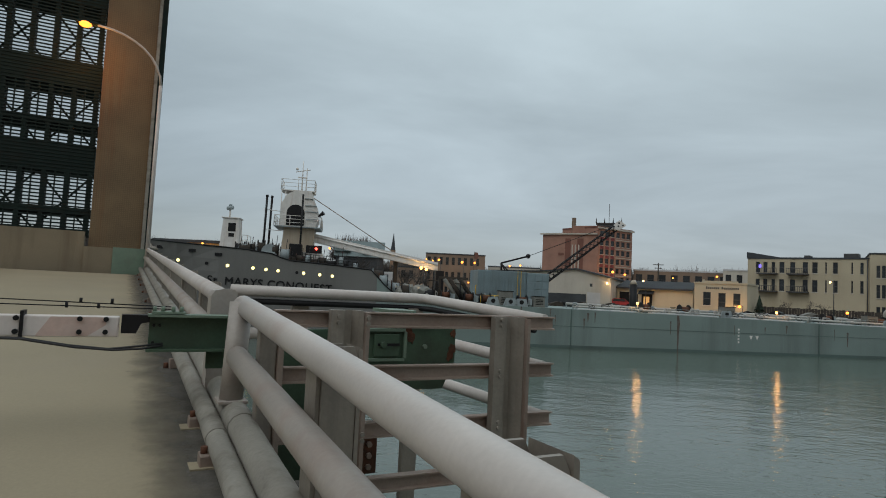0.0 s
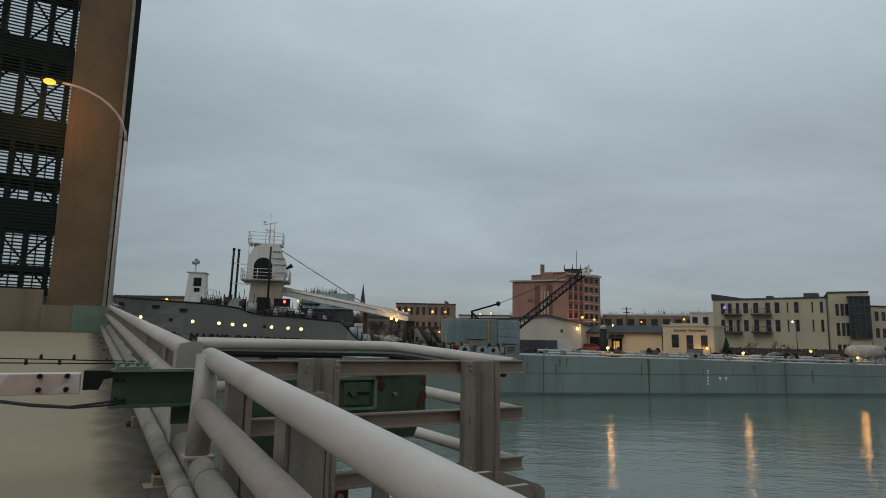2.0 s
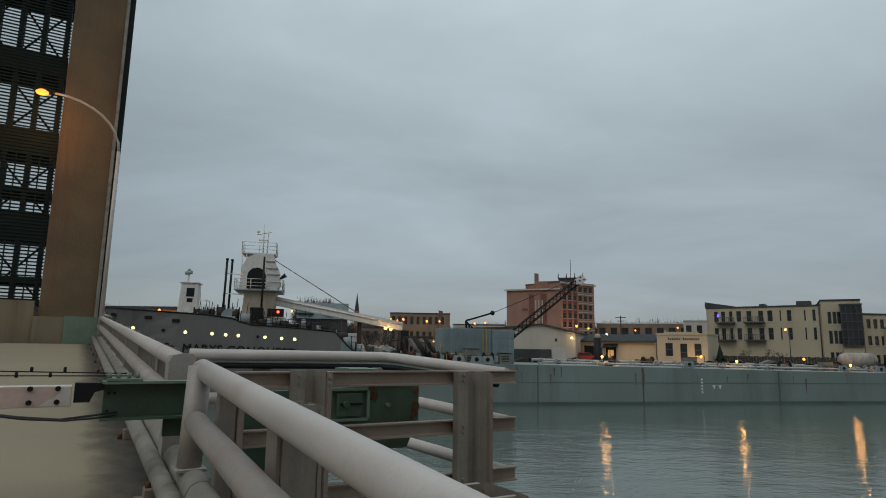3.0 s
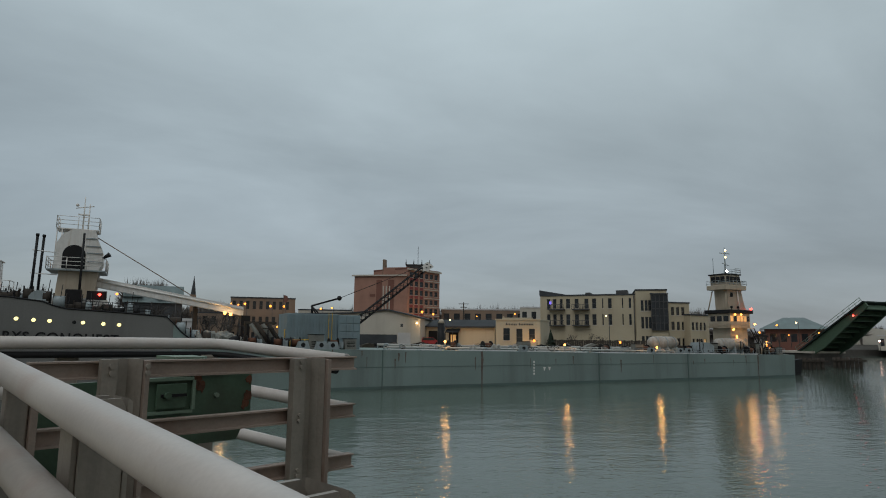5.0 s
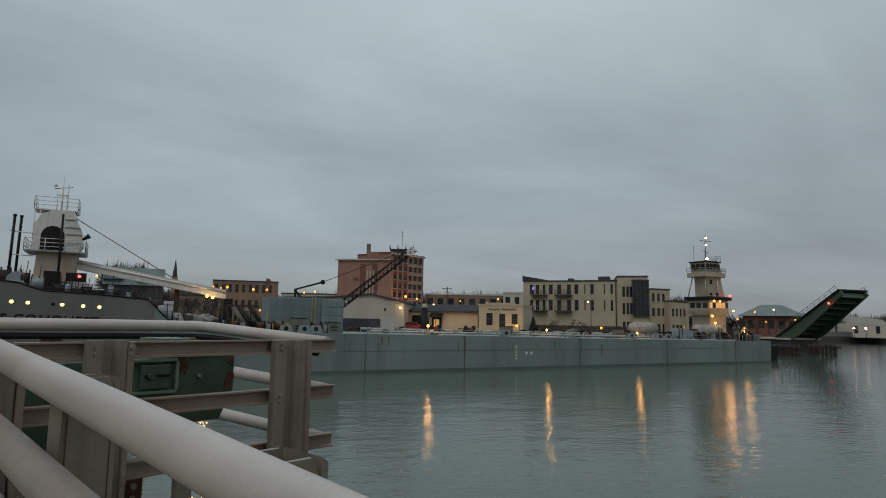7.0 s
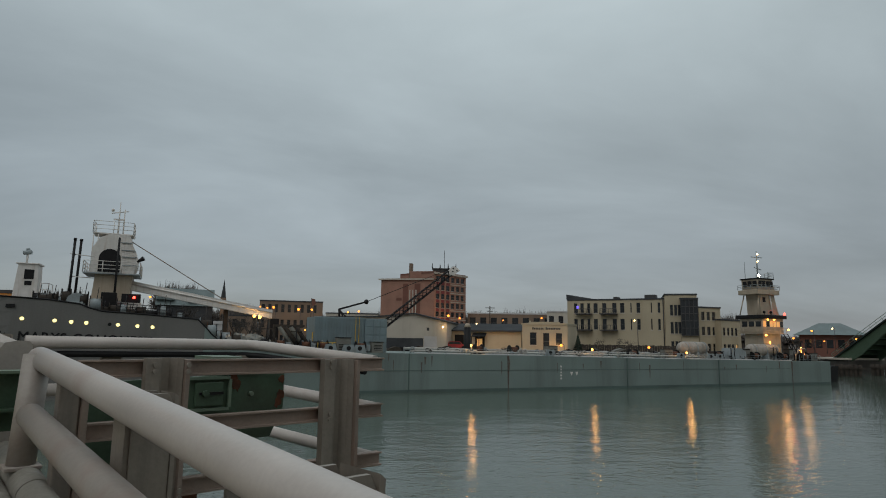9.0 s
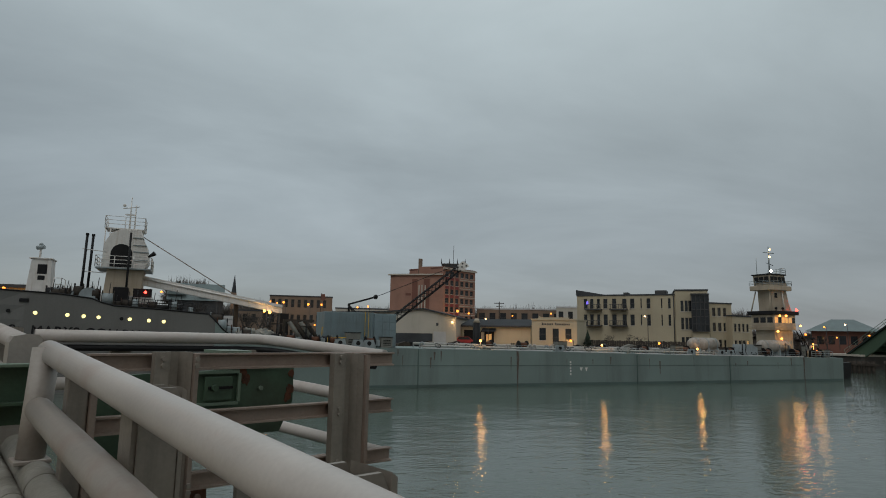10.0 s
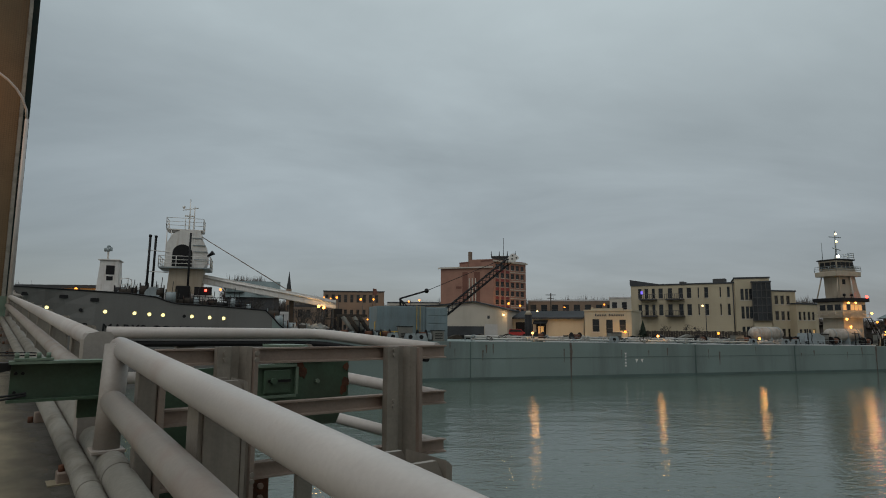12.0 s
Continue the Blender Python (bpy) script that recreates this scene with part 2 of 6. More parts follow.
LIT_TOWN = glow("town_lamp", (1.0, 0.30, 0.04), 2.9)
LIT_WARM = glow("warm_lamp", (1.0, 0.62, 0.25), 6.0)
LIT_WHITE = glow("white_lamp", (1.0, 0.90, 0.72), 12.0)
LIT_PORT = glow("lit_porthole", (1.0, 0.86, 0.35), 1.6)
LIT_RED = glow("red_lamp", (1.0, 0.03, 0.02), 14.0)
LIT_GREEN = glow("green_lamp", (0.35, 1.0, 0.25), 8.0)
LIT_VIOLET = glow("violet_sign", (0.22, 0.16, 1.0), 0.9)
LIT_WINDOW = glow("lit_window", (1.0, 0.58, 0.22), 0.28)


def dirt_material():
    """Gritty dirt that thins out in patches away from the railing's foot."""
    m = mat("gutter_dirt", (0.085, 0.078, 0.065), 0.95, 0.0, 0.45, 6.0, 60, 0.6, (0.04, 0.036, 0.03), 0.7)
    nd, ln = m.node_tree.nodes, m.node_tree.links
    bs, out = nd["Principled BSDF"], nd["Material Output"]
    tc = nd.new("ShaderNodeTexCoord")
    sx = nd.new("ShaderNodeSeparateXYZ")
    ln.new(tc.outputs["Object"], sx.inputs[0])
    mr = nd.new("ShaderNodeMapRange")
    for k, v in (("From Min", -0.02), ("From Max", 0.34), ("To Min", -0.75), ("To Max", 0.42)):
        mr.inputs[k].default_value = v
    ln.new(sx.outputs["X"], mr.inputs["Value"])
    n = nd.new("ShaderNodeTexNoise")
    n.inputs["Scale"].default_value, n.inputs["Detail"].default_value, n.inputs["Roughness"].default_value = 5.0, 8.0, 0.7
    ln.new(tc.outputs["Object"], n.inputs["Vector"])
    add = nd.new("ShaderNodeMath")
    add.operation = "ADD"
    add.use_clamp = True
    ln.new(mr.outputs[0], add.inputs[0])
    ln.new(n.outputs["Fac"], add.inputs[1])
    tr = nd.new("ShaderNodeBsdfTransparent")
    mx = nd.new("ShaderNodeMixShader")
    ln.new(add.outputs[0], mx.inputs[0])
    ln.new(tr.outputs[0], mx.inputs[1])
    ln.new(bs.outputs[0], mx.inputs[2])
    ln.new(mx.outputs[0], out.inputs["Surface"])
    return m


def mesh_lines(m, pitch, depth):
    """Adds the fine woven lines of a steel mesh panel to a material's colour."""
    nd, ln = m.node_tree.nodes, m.node_tree.links
    bs = nd["Principled BSDF"]
    src = bs.inputs["Base Color"].links[0].from_socket
    tc = nd.new("ShaderNodeTexCoord")
    n = nd.new("ShaderNodeTexNoise")
    n.inputs["Scale"].default_value, n.inputs["Detail"].default_value = 1.6, 6.0
    ln.new(tc.outputs["Object"], n.inputs["Vector"])
    total = None
    for axis in ("X", "Z"):
        w = nd.new("ShaderNodeTexWave")
        w.bands_direction = axis
        w.inputs["Scale"].default_value = 0.314 / pitch
        w.inputs["Distortion"].default_value = 0.6
        ln.new(tc.outputs["Object"], w.inputs["Vector"])
        p = nd.new("ShaderNodeMath")
        p.operation = "POWER"
        p.inputs[1].default_value = 3.0
        ln.new(w.outputs["Fac"], p.inputs[0])
        if total:
            mx = nd.new("ShaderNodeMath")
            mx.operation = "MAXIMUM"
            ln.new(total, mx.inputs[0])
            ln.new(p.outputs[0], mx.inputs[1])
            total = mx.outputs[0]
        else:
            total = p.outputs[0]
    k = nd.new("ShaderNodeMath")
    k.operation = "MULTIPLY"
    ln.new(total, k.inputs[0])
    ln.new(n.outputs["Fac"], k.inputs[1])
    sc = nd.new("ShaderNodeMapRange")
    for key, v in (("From Min", 0.0), ("From Max", 0.6), ("To Min", 1.15), ("To Max", 1.15 - depth)):
        sc.inputs[key].default_value = v
    ln.new(k.outputs[0], sc.inputs["Value"])
    mul = nd.new("ShaderNodeVectorMath")
    mul.operation = "SCALE"
    ln.new(src, mul.inputs[0])
    ln.new(sc.outputs[0], mul.inputs["Scale"])
    ln.new(mul.outputs[0], bs.inputs["Base Color"])


mesh_lines(LEAFWALK, 0.05, 0.28)
DIRT = dirt_material()


def water_material():
    m = bpy.data.materials.new("river_water")
    m.use_nodes = True
    nd, ln = m.node_tree.nodes, m.node_tree.links
    bs = nd["Principled BSDF"]
    bs.inputs["Base Color"].default_value = (0.084, 0.110, 0.092, 1)
    bs.inputs["Roughness"].default_value = 0.035
    bs.inputs["IOR"].default_value = 1.333
    tc = nd.new("ShaderNodeTexCoord")
    total = None
    for sc, st, rot, gain in ((0.13, (1, 2.0, 1), 24, 0.62), (0.7, (1, 1.7, 1), -15, 0.30), (2.3, (1, 1.5, 1), 10, 0.175), (7.0, (1, 1.5, 1), -30, 0.032)):
        mp = nd.new("ShaderNodeMapping")
        mp.inputs["Rotation"].default_value = (0, 0, radians(rot))
        mp.inputs["Scale"].default_value = st
        ln.new(tc.outputs["Object"], mp.inputs[0])
        n = nd.new("ShaderNodeTexNoise")
        n.inputs["Scale"].default_value, n.inputs["Detail"].default_value = sc, 3.0
        ln.new(mp.outputs[0], n.inputs["Vector"])
        g = nd.new("ShaderNodeMath")
        g.operation = "MULTIPLY_ADD"
        g.inputs[1].default_value = gain
        ln.new(n.outputs["Fac"], g.inputs[0])
        if total:
            ln.new(total, g.inputs[2])
        else:
            g.inputs[2].default_value = 0
        total = g.outputs[0]
    bp = nd.new("ShaderNodeBump")
    bp.inputs["Strength"].default_value, bp.inputs["Distance"].default_value = 1.0, 0.115
    ln.new(total, bp.inputs["Height"])
    ln.new(bp.outputs[0], bs.inputs["Normal"])
    return m


WATER = water_material()

# ---- mesh helpers ----
BRIDGE = Matrix.Translation((0, 0, 6.0)) @ Matrix.Rotation(radians(35), 4, "Z") @ Matrix.Scale(1.45, 4)
SHIP = Matrix.Translation((-1.88, 77.76, 0)) @ Matrix.Rotation(radians(16.26), 4, "Z")


def az(degrees, distance, z=0.0):
    """A place by its bearing from the walker, in degrees to the right of +y."""
    return Vector((distance * math.sin(radians(degrees)), distance * math.cos(radians(degrees)), z))


def facing(degrees, distance, z=0.0, turn=0.0):
    """A frame at that bearing whose +y points away from the walker; turn in degrees."""
    return Matrix.Translation(az(degrees, distance, z)) @ Matrix.Rotation(radians(-degrees + turn), 4, "Z")


def thing(name, m, label, category, group="", kind=""):
    ob = new(name)
    ob.empty_display_size = 0.2
    ob.matrix_world = m
    return tagged(ob, label, category, group, kind)


def part(name, bm, material, parent=None, label="", m=None):
    me = bpy.data.meshes.new(name)
    bmesh.ops.recalc_face_normals(bm, faces=bm.faces)
    bm.to_mesh(me)
    bm.free()
    me.materials.append(material)
    ob = new(name, me)
    if parent:
        ob.parent = parent
    if m is not None:
        ob.matrix_basis = m
    if label:
        ob["label"] = label
    return ob


def share(name, src, parent, m):
    """Another piece on the same mesh."""
    ob = new(name, src.data)
    ob.parent = parent
    ob.matrix_basis = m
    return ob


def B():
    return bmesh.new()


def box(bm, x0, x1, y0, y1, z0, z1, bevel=0.0):
    vs = [bm.verts.new((x, y, z)) for x in (x0, x1) for y in (y0, y1) for z in (z0, z1)]
    fs = [bm.faces.new([vs[i] for i in q]) for q in ((0, 1, 3, 2), (4, 6, 7, 5), (0, 4, 5, 1), (2, 3, 7, 6), (0, 2, 6, 4), (1, 5, 7, 3))]
    if bevel:
        es = list({e for f in fs for e in f.edges})
        bmesh.ops.bevel(bm, geom=es, offset=bevel, segments=2, affect="EDGES", profile=0.5)
    return bm


def prism(bm, pts, axis, a0, a1):
    """A flat outline pts pushed along an axis ('x', 'y' or 'z') from a0 to a1."""
    def at(p, a):
        return {"x": (a, p[0], p[1]), "y": (p[0], a, p[1]), "z": (p[0], p[1], a)}[axis]
    lo = [bm.verts.new(at(p, a0)) for p in pts]
    hi = [bm.verts.new(at(p, a1)) for p in pts]
    n = len(pts)
    bm.faces.new(lo)
    bm.faces.new(hi[::-1])
    for i in range(n):
        bm.faces.new((lo[i], lo[(i + 1) % n], hi[(i + 1) % n], hi[i]))
    return bm


def rod(bm, p, q, r, r2=None, seg=8, smooth=True, cap=True):
    p, q = Vector(p), Vector(q)
    r2 = r if r2 is None else r2
    d = (q - p).normalized()
    s = d.cross(Vector((0, 0, 1)) if abs(d.z) < 0.95 else Vector((1, 0, 0))).normalized()
    t = d.cross(s)
    rings = []
    for c, rr in ((p, r), (q, r2)):
        rings.append([bm.verts.new(c + (s * math.cos(k * math.tau / seg) + t * math.sin(k * math.tau / seg)) * rr) for k in range(seg)])
    for k in range(seg):
        f = bm.faces.new((rings[0][k], rings[0][(k + 1) % seg], rings[1][(k + 1) % seg], rings[1][k]))
        f.smooth = smooth
    if cap:
        bm.faces.new(rings[0][::-1])
        bm.faces.new(rings[1])
    return bm


def pipe(bm, pts, r, seg=16, squash=1.0):
    """A round tube along a polyline with mitred joints."""
    pts = [Vector(p) for p in pts]
    rings = []
    for i, c in enumerate(pts):
        d = (pts[min(i + 1, len(pts) - 1)] - pts[max(i - 1, 0)]).normalized()
        s = d.cross(Vector((0, 0, 1)) if abs(d.z) < 0.97 else Vector((0, 1, 0))).normalized()
        t = s.cross(d)
        rings.append([bm.verts.new(c + (s * math.cos(k * math.tau / seg) + t * math.sin(k * math.tau / seg) * squash) * r) for k in range(seg)])
    for a, b in zip(rings, rings[1:]):
        for k in range(seg):
            bm.faces.new((a[k], a[(k + 1) % seg], b[(k + 1) % seg], b[k])).smooth = True
    bm.faces.new(rings[0][::-1])
    bm.faces.new(rings[-1])
    return bm


def ball(bm, c, r, seg=10):
    g = bmesh.ops.create_uvsphere(bm, u_segments=seg, v_segments=max(6, seg * 2 // 3), radius=r, matrix=Matrix.Translation(c))
    for v in g["verts"]:
        for f in v.link_faces:
            f.smooth = True
    return bm


# ---- water and ground ----
WL = -0.78                                      # the river's level
bm = B()
bm.faces.new([bm.verts.new(p) for p in ((-2500, -1500, WL), (2500, -1500, WL), (2500, 3500, WL), (-2500, 3500, WL))])
tagged(part("water", bm, WATER), "calm grey-green river water with small ripples", "water", kind="structure")
BANK = [(-900, -180), (-260, -20), (-72, 74), (-48, 86.5), (90, 126.5), (112, 138), (150, 185), (205, 236), (330, 262), (900, 330), (2400, 500), (2400, 3400), (-2400, 3400), (-2400, -180)]
def bank_ground():
    """Quay apron, then a slope up to the town's level; one sheet."""
    bm = B()
    low = [Vector((*p, 1.9)) for p in BANK]
    rim = []
    for i, p in enumerate(low):
        if 1 <= i <= 9:
            d = (low[i + 1] - low[i - 1]).normalized()
            n = Vector((-d.y, d.x, 0))
            rim.append((p + n * 5, p + n * 13 + Vector((0, 0, 2.3))))
        else:
            rim.append((p, p + Vector((0, 0, 2.3))))
    v0 = [bm.verts.new(p - Vector((0, 0, 6))) for p in low]
    v1 = [bm.verts.new(p) for p in low]
    v2 = [bm.verts.new(r[0]) for r in rim]
    v3 = [bm.verts.new(r[1]) for r in rim]
    for i in range(len(low)):
        k = (i + 1) % len(low)
        for a, b in ((v0, v1), (v1, v2), (v2, v3)):
            if (a[i].co - b[i].co).length + (a[k].co - b[k].co).length > 1e-6:
                bm.faces.new((a[i], a[k], b[k], b[i]))
    bm.faces.new(v3)
    bmesh.ops.remove_doubles(bm, verts=bm.verts, dist=1e-5)
    return bm


tagged(part("ground", bank_ground(), EARTH), "grey town ground rising behind the quay", "ground", kind="structure")
bm = B()
for p, q in zip(BANK[1:9], BANK[2:10]):
    p, q = Vector((*p, 0)), Vector((*q, 0))
    d = (q - p).normalized()
    n = Vector((d.y, -d.x, 0)) * 0.35
    lo = [bm.verts.new(v) for v in (p - n * 0.3, q - n * 0.3, q + n, p + n)]
    hi = [bm.verts.new(v.co + Vector((0, 0, 2.15))) for v in lo]
    for v in lo:
        v.co.z = WL - 0.8
    bm.faces.new(lo)
    bm.faces.new(hi)
    for i in range(4):
        bm.faces.new((lo[i], lo[(i + 1) % 4], hi[(i + 1) % 4], hi[i]))
tagged(part("quay_wall", bm, QUAY), "dark steel sheet-pile quay wall along the river", "quay wall", kind="structure")

# ---- the near bridge: local x across to the right, y along, z from eye level ----
RISE = 0.0545


def fl(y):
    """The walk's height: the near span is a little steeper than the far one."""
    return -0.774 + (0.062 if y < 3.5 else RISE) * (y - 3.5)


def slab(bm, x0, x1, y0, y1, top, thick):
    """A deck slab that follows the bridge's grade; top is its offset from the walk."""
    ys = [y0, 3.5, y1] if y0 < 3.5 < y1 else [y0, y1]
    prism(bm, [(y, fl(y) + top) for y in ys] + [(y, fl(y) + top - thick) for y in ys[::-1]], "x", x0, x1)
    return bm


deck = part("bridge_deck", slab(B(), -12, 0.62, -9, 17.6, 0, 0.45), WALK, m=BRIDGE)
tagged(deck, "sandy grey concrete bridge walk sloping up to the raised leaf", "bridge deck", kind="structure")
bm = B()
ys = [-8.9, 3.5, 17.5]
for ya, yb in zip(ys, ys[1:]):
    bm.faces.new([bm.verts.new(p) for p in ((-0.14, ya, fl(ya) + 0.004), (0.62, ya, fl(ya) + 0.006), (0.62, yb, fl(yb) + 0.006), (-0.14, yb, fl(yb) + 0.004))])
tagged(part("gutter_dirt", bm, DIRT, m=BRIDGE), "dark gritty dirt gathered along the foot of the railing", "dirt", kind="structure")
bm = slab(B(), 0.625, 0.72, -9, 2.6, 0.05, 0.5)
tagged(part("curb", bm, CURB, m=BRIDGE), "worn concrete kerb at the bridge's edge", "kerb", kind="structure")
# an added, unseen block behind the walker that holds back sky light
sky_block = part("rear_sky_blocker", box(B(), -7.5, -0.6, -8.6, -3.2, -1.4, 4.6), BRICKDARK, m=BRIDGE)
tagged(sky_block, "plain dark brick block added out of view behind the walker to cut sky light", "house", kind="structure")
gird = part("bridge_girder", slab(B(), -11.5, 0.56, -9, 17.4, -0.46, 1.1), GREEN, m=BRIDGE)
tagged(gird, "green painted steel girders under the bridge deck", "girder", kind="structure")
pier = part("bridge_pier", box(B(), -12, 0.5, 14, 19, -9, -1.7), PARAPET, m=BRIDGE)
tagged(pier, "concrete bridge pier standing in the river", "pier", kind="structure")
abut = part("bridge_abutment", box(B(), -12, 0.5, -9.0, -2.5, -9, -1.98), PARAPET, m=BRIDGE)
tagged(abut, "concrete abutment below the bridge walk", "abutment", kind="structure")

# raised bascule leaf
leaf = thing("bascule_leaf", BRIDGE @ Matrix.Translation((0, 18.1, -0.6)), "raised bascule bridge leaf with steel grating and a brown walkway strip", "bridge leaf", kind="structure")
part("concrete_base", box(B(), -12, -0.95, -0.15, 0.5, -0.4, 1.62), PARAPET, leaf, "stained tan concrete end wall")
part("walk_base", box(B(), -0.945, -0.30, -0.25, 0.5, -0.4, 1.25), PARAPET, leaf)
part("green_plate", box(B(), -0.296, 0.47, -0.28, 0.45, -0.4, 1.27), GREENPALELIT, leaf, "pale green painted steel plate")
part("walkway", box(B(), -0.86, 0.34, 0.006, 0.16, 1.25, 17), LEAFWALK, leaf, "brown stained walkway slab standing upright")
part("kerb_strip", box(B(), 0.342, 0.42, -0.12, 0.2, 1.27, 17), GRIMESHADE, leaf)
part("edge_girder", box(B(), 0.422, 0.56, 0.03, 0.9, 1.27, 17), DARKSTEEL, leaf)
bm = B()
z = 1.7
while z < 17:
    box(bm, -9, -0.87, 0.118, 0.135, z, z + 0.036)
    z += 0.088
tagged(part("grating", bm, GRATE, leaf, "open steel deck grating"), kind="stuff")
for i in range(17):
    x = -0.97 - 0.5 * i
    part("stringer", box(B(), x - 0.055, x + 0.055, 0.14, 0.55, 1.65, 17), DARKSTEEL, leaf)
    part("flange", box(B(), x - 0.27, x - 0.24, 0.14, 0.2, 1.65, 5.4), DARKSTEEL, leaf)
for z0, z1 in ((1.54, 1.68), (2.05, 2.22), (3.15, 3.86), (4.32, 4.44), (5.33, 6.0), (7.49, 8.05), (9.7, 10.3), (11.9, 12.5), (14.1, 14.7)):
    part("floor_beam", box(B(), -9, -0.88, 0.142, 1.4, z0, z1), DARKSTEEL, leaf)
for x in (-0.95, -2.2, -3.45, -4.7, -5.95):
    for z0, z1 in ((1.7, 3.15), (3.86, 5.33), (6.0, 7.49), (8.05, 9.7), (10.3, 11.9)):
        part("brace", rod(B(), (x, 0.75, z0), (x - 1.2, 0.75, z1), 0.028, seg=6), DARKSTEEL, leaf)
        part("brace", rod(B(), (x - 1.2, 0.85, z0), (x, 0.85, z1), 0.028, seg=6), DARKSTEEL, leaf)

# street lamp in front of the leaf
lampost = thing("street_lamp", BRIDGE @ Matrix.Translation((0.48, 17.2, fl(17.2))), "lit sodium street lamp on a curved grey arm above the walk", "street lamp")
part("pole", rod(B(), (0, 0, 0), (0, 0, 4.88), 0.055, 0.04), RAIL, lampost)
arm = [(0, 0, 4.88)] + [(-1.5 * (1 - math.cos(a)), 0, 4.88 + 1.23 * math.sin(a)) for a in [i * math.pi / 16 for i in range(1, 9)]]
part("arm", pipe(B(), arm, 0.03, 8), RAIL, lampost)
part("lamp_head", prism(B(), [(-1.96, 6.09), (-1.48, 6.105), (-1.48, 6.15), (-1.68, 6.18), (-1.9, 6.15)], "y", -0.08, 0.08), DARKSTEEL, lampost)
bm = ball(B(), (0, 0, 0), 0.10)
bm.transform(Matrix.Translation((-1.76, -0.02, 6.07)) @ Matrix.Diagonal((1.45, 1, 0.8, 1)))
part("bulb", bm, LIT_STREET, lampost, "glowing orange sodium bulb")
lamp("street_lamp_light", BRIDGE @ Vector((0.48 - 1.76, 17.1, fl(17.2) + 5.5)), 60, (1.0, 0.40, 0.09))

# ---- railing ----
RT = 0.053
# x and z of each tube's axis at y = 0, and its radius
NEAR_TUBES = ((0.4952, -0.3219, RT), (0.4319, -0.5415, RT))
LOW_TUBES = ((0.458, -0.848, 0.066), (0.350, -0.894, 0.0503))
FAR_TUBES = ((0.50, -0.312, RT), (0.468, -0.520, RT))
FAR_LOW = ((0.49, -0.80), (0.37, -0.815))


def railing(name, y0, y1, posts, label, tubes, skew, rise, trim=0.0):
    m = BRIDGE @ Matrix.Translation((0.4, y0, fl(y0)))
    r = thing(name, m, label, "railing")
    for i, (x, h, rt) in enumerate(tubes):
        xa, b0 = x - 0.4 + skew * y0, h + rise * y0 - fl(y0)
        L = y1 - y0 - (trim if i else 0.0)
        part("rail_tube", pipe(B(), [(xa + skew * L * k / 4, L * k / 4, b0 + rise * L * k / 4) for k in range(5)], rt, 28), WORNSHADE if i else RAIL, r)
    for y in posts:
        # a box section outside the tubes, its far flange a little proud
        yy = y - y0
        x0 = tubes[0][0] - 0.4 + skew * y + 0.018
        top = tubes[0][1] + rise * y + 0.022 - fl(y0)
        low = fl(y) - fl(y0) - 0.3
        bm = B()
        prism(bm, [(x0, low), (x0 + 0.115, low), (x0 + 0.115, top - 0.03), (x0 + 0.10, top), (x0 + 0.02, top), (x0, top - 0.015)], "y", yy - 0.062, yy - 0.05)
        prism(bm, [(x0, low), (x0 + 0.115, low), (x0 + 0.115, top - 0.03), (x0 + 0.10, top), (x0 + 0.02, top), (x0, top - 0.015)], "y", yy + 0.05, yy + 0.062)
        prism(bm, [(x0 - 0.016, low), (x0 - 0.002, low), (x0 - 0.002, top - 0.02), (x0 - 0.016, top - 0.03)], "y", yy - 0.05, yy + 0.075)
        part("post", bm, POST, r)
        part("post_flange", prism(B(), [(x0 + 0.117, low), (x0 + 0.13, low), (x0 + 0.13, top - 0.01), (x0 + 0.117, top)], "y", yy - 0.068, yy + 0.062), POST, r)
        g = fl(y) - fl(y0)
        sx = x0 - 0.06
        part("foot_bracket", box(B(), sx - 0.14, sx + 0.12, yy - 0.035, yy + 0.035, g, g + 0.075, 0.008), STEEL, r)
        part("anchor_bolt", rod(B(), (sx - 0.16, yy, g), (sx - 0.16, yy, g + 0.045), 0.018, seg=6), RUST, r)
    return r


near = railing("railing", -5.0, 3.55, (-2.4, -1.3, -0.15, 0.98, 2.08), "grey painted tubular steel railing along the bridge walk", NEAR_TUBES, 0.0149, 0.0571, trim=0.33)
# two low tubes run through behind the gate, from the near length's line to the far one's
lower = thing("low_railing", BRIDGE @ Matrix.Translation((0.4, -5.0, fl(-5.0))), "two low grey rail tubes, grimy and toned down for shade, that run on past the gate", "railing")
for (x, z, rt), (fx, fz) in zip(LOW_TUBES, FAR_LOW):
    line = [(x + 0.0149 * y - 0.4, y + 5.0, z + 0.0571 * y - fl(-5.0)) for y in (-5.0, 0.0, 3.4)]
    line += [(fx - 0.4, y + 5.0, fz + RISE * y - fl(-5.0)) for y in (5.4, 11.0, 17.9)]
    # the tubes' dark tone holds shade as well as grime
    part("rail_tube", pipe(B(), line, rt, 28), GRIMESHADE, lower)
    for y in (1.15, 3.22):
        part("sleeve", pipe(B(), [(x + 0.0149 * (y + o) - 0.4, y + o + 5.0, z + 0.0571 * (y + o) - fl(-5.0)) for o in (-0.13, 0.13)], rt + 0.003, 28), GRIMESHADE, lower)
far = railing("railing", 3.95, 18.0, (5.2, 6.9, 8.6, 10.3, 12.0, 13.7, 15.4, 17.1), "grey painted tubular railing that climbs toward the raised leaf", FAR_TUBES, 0.0, RISE)
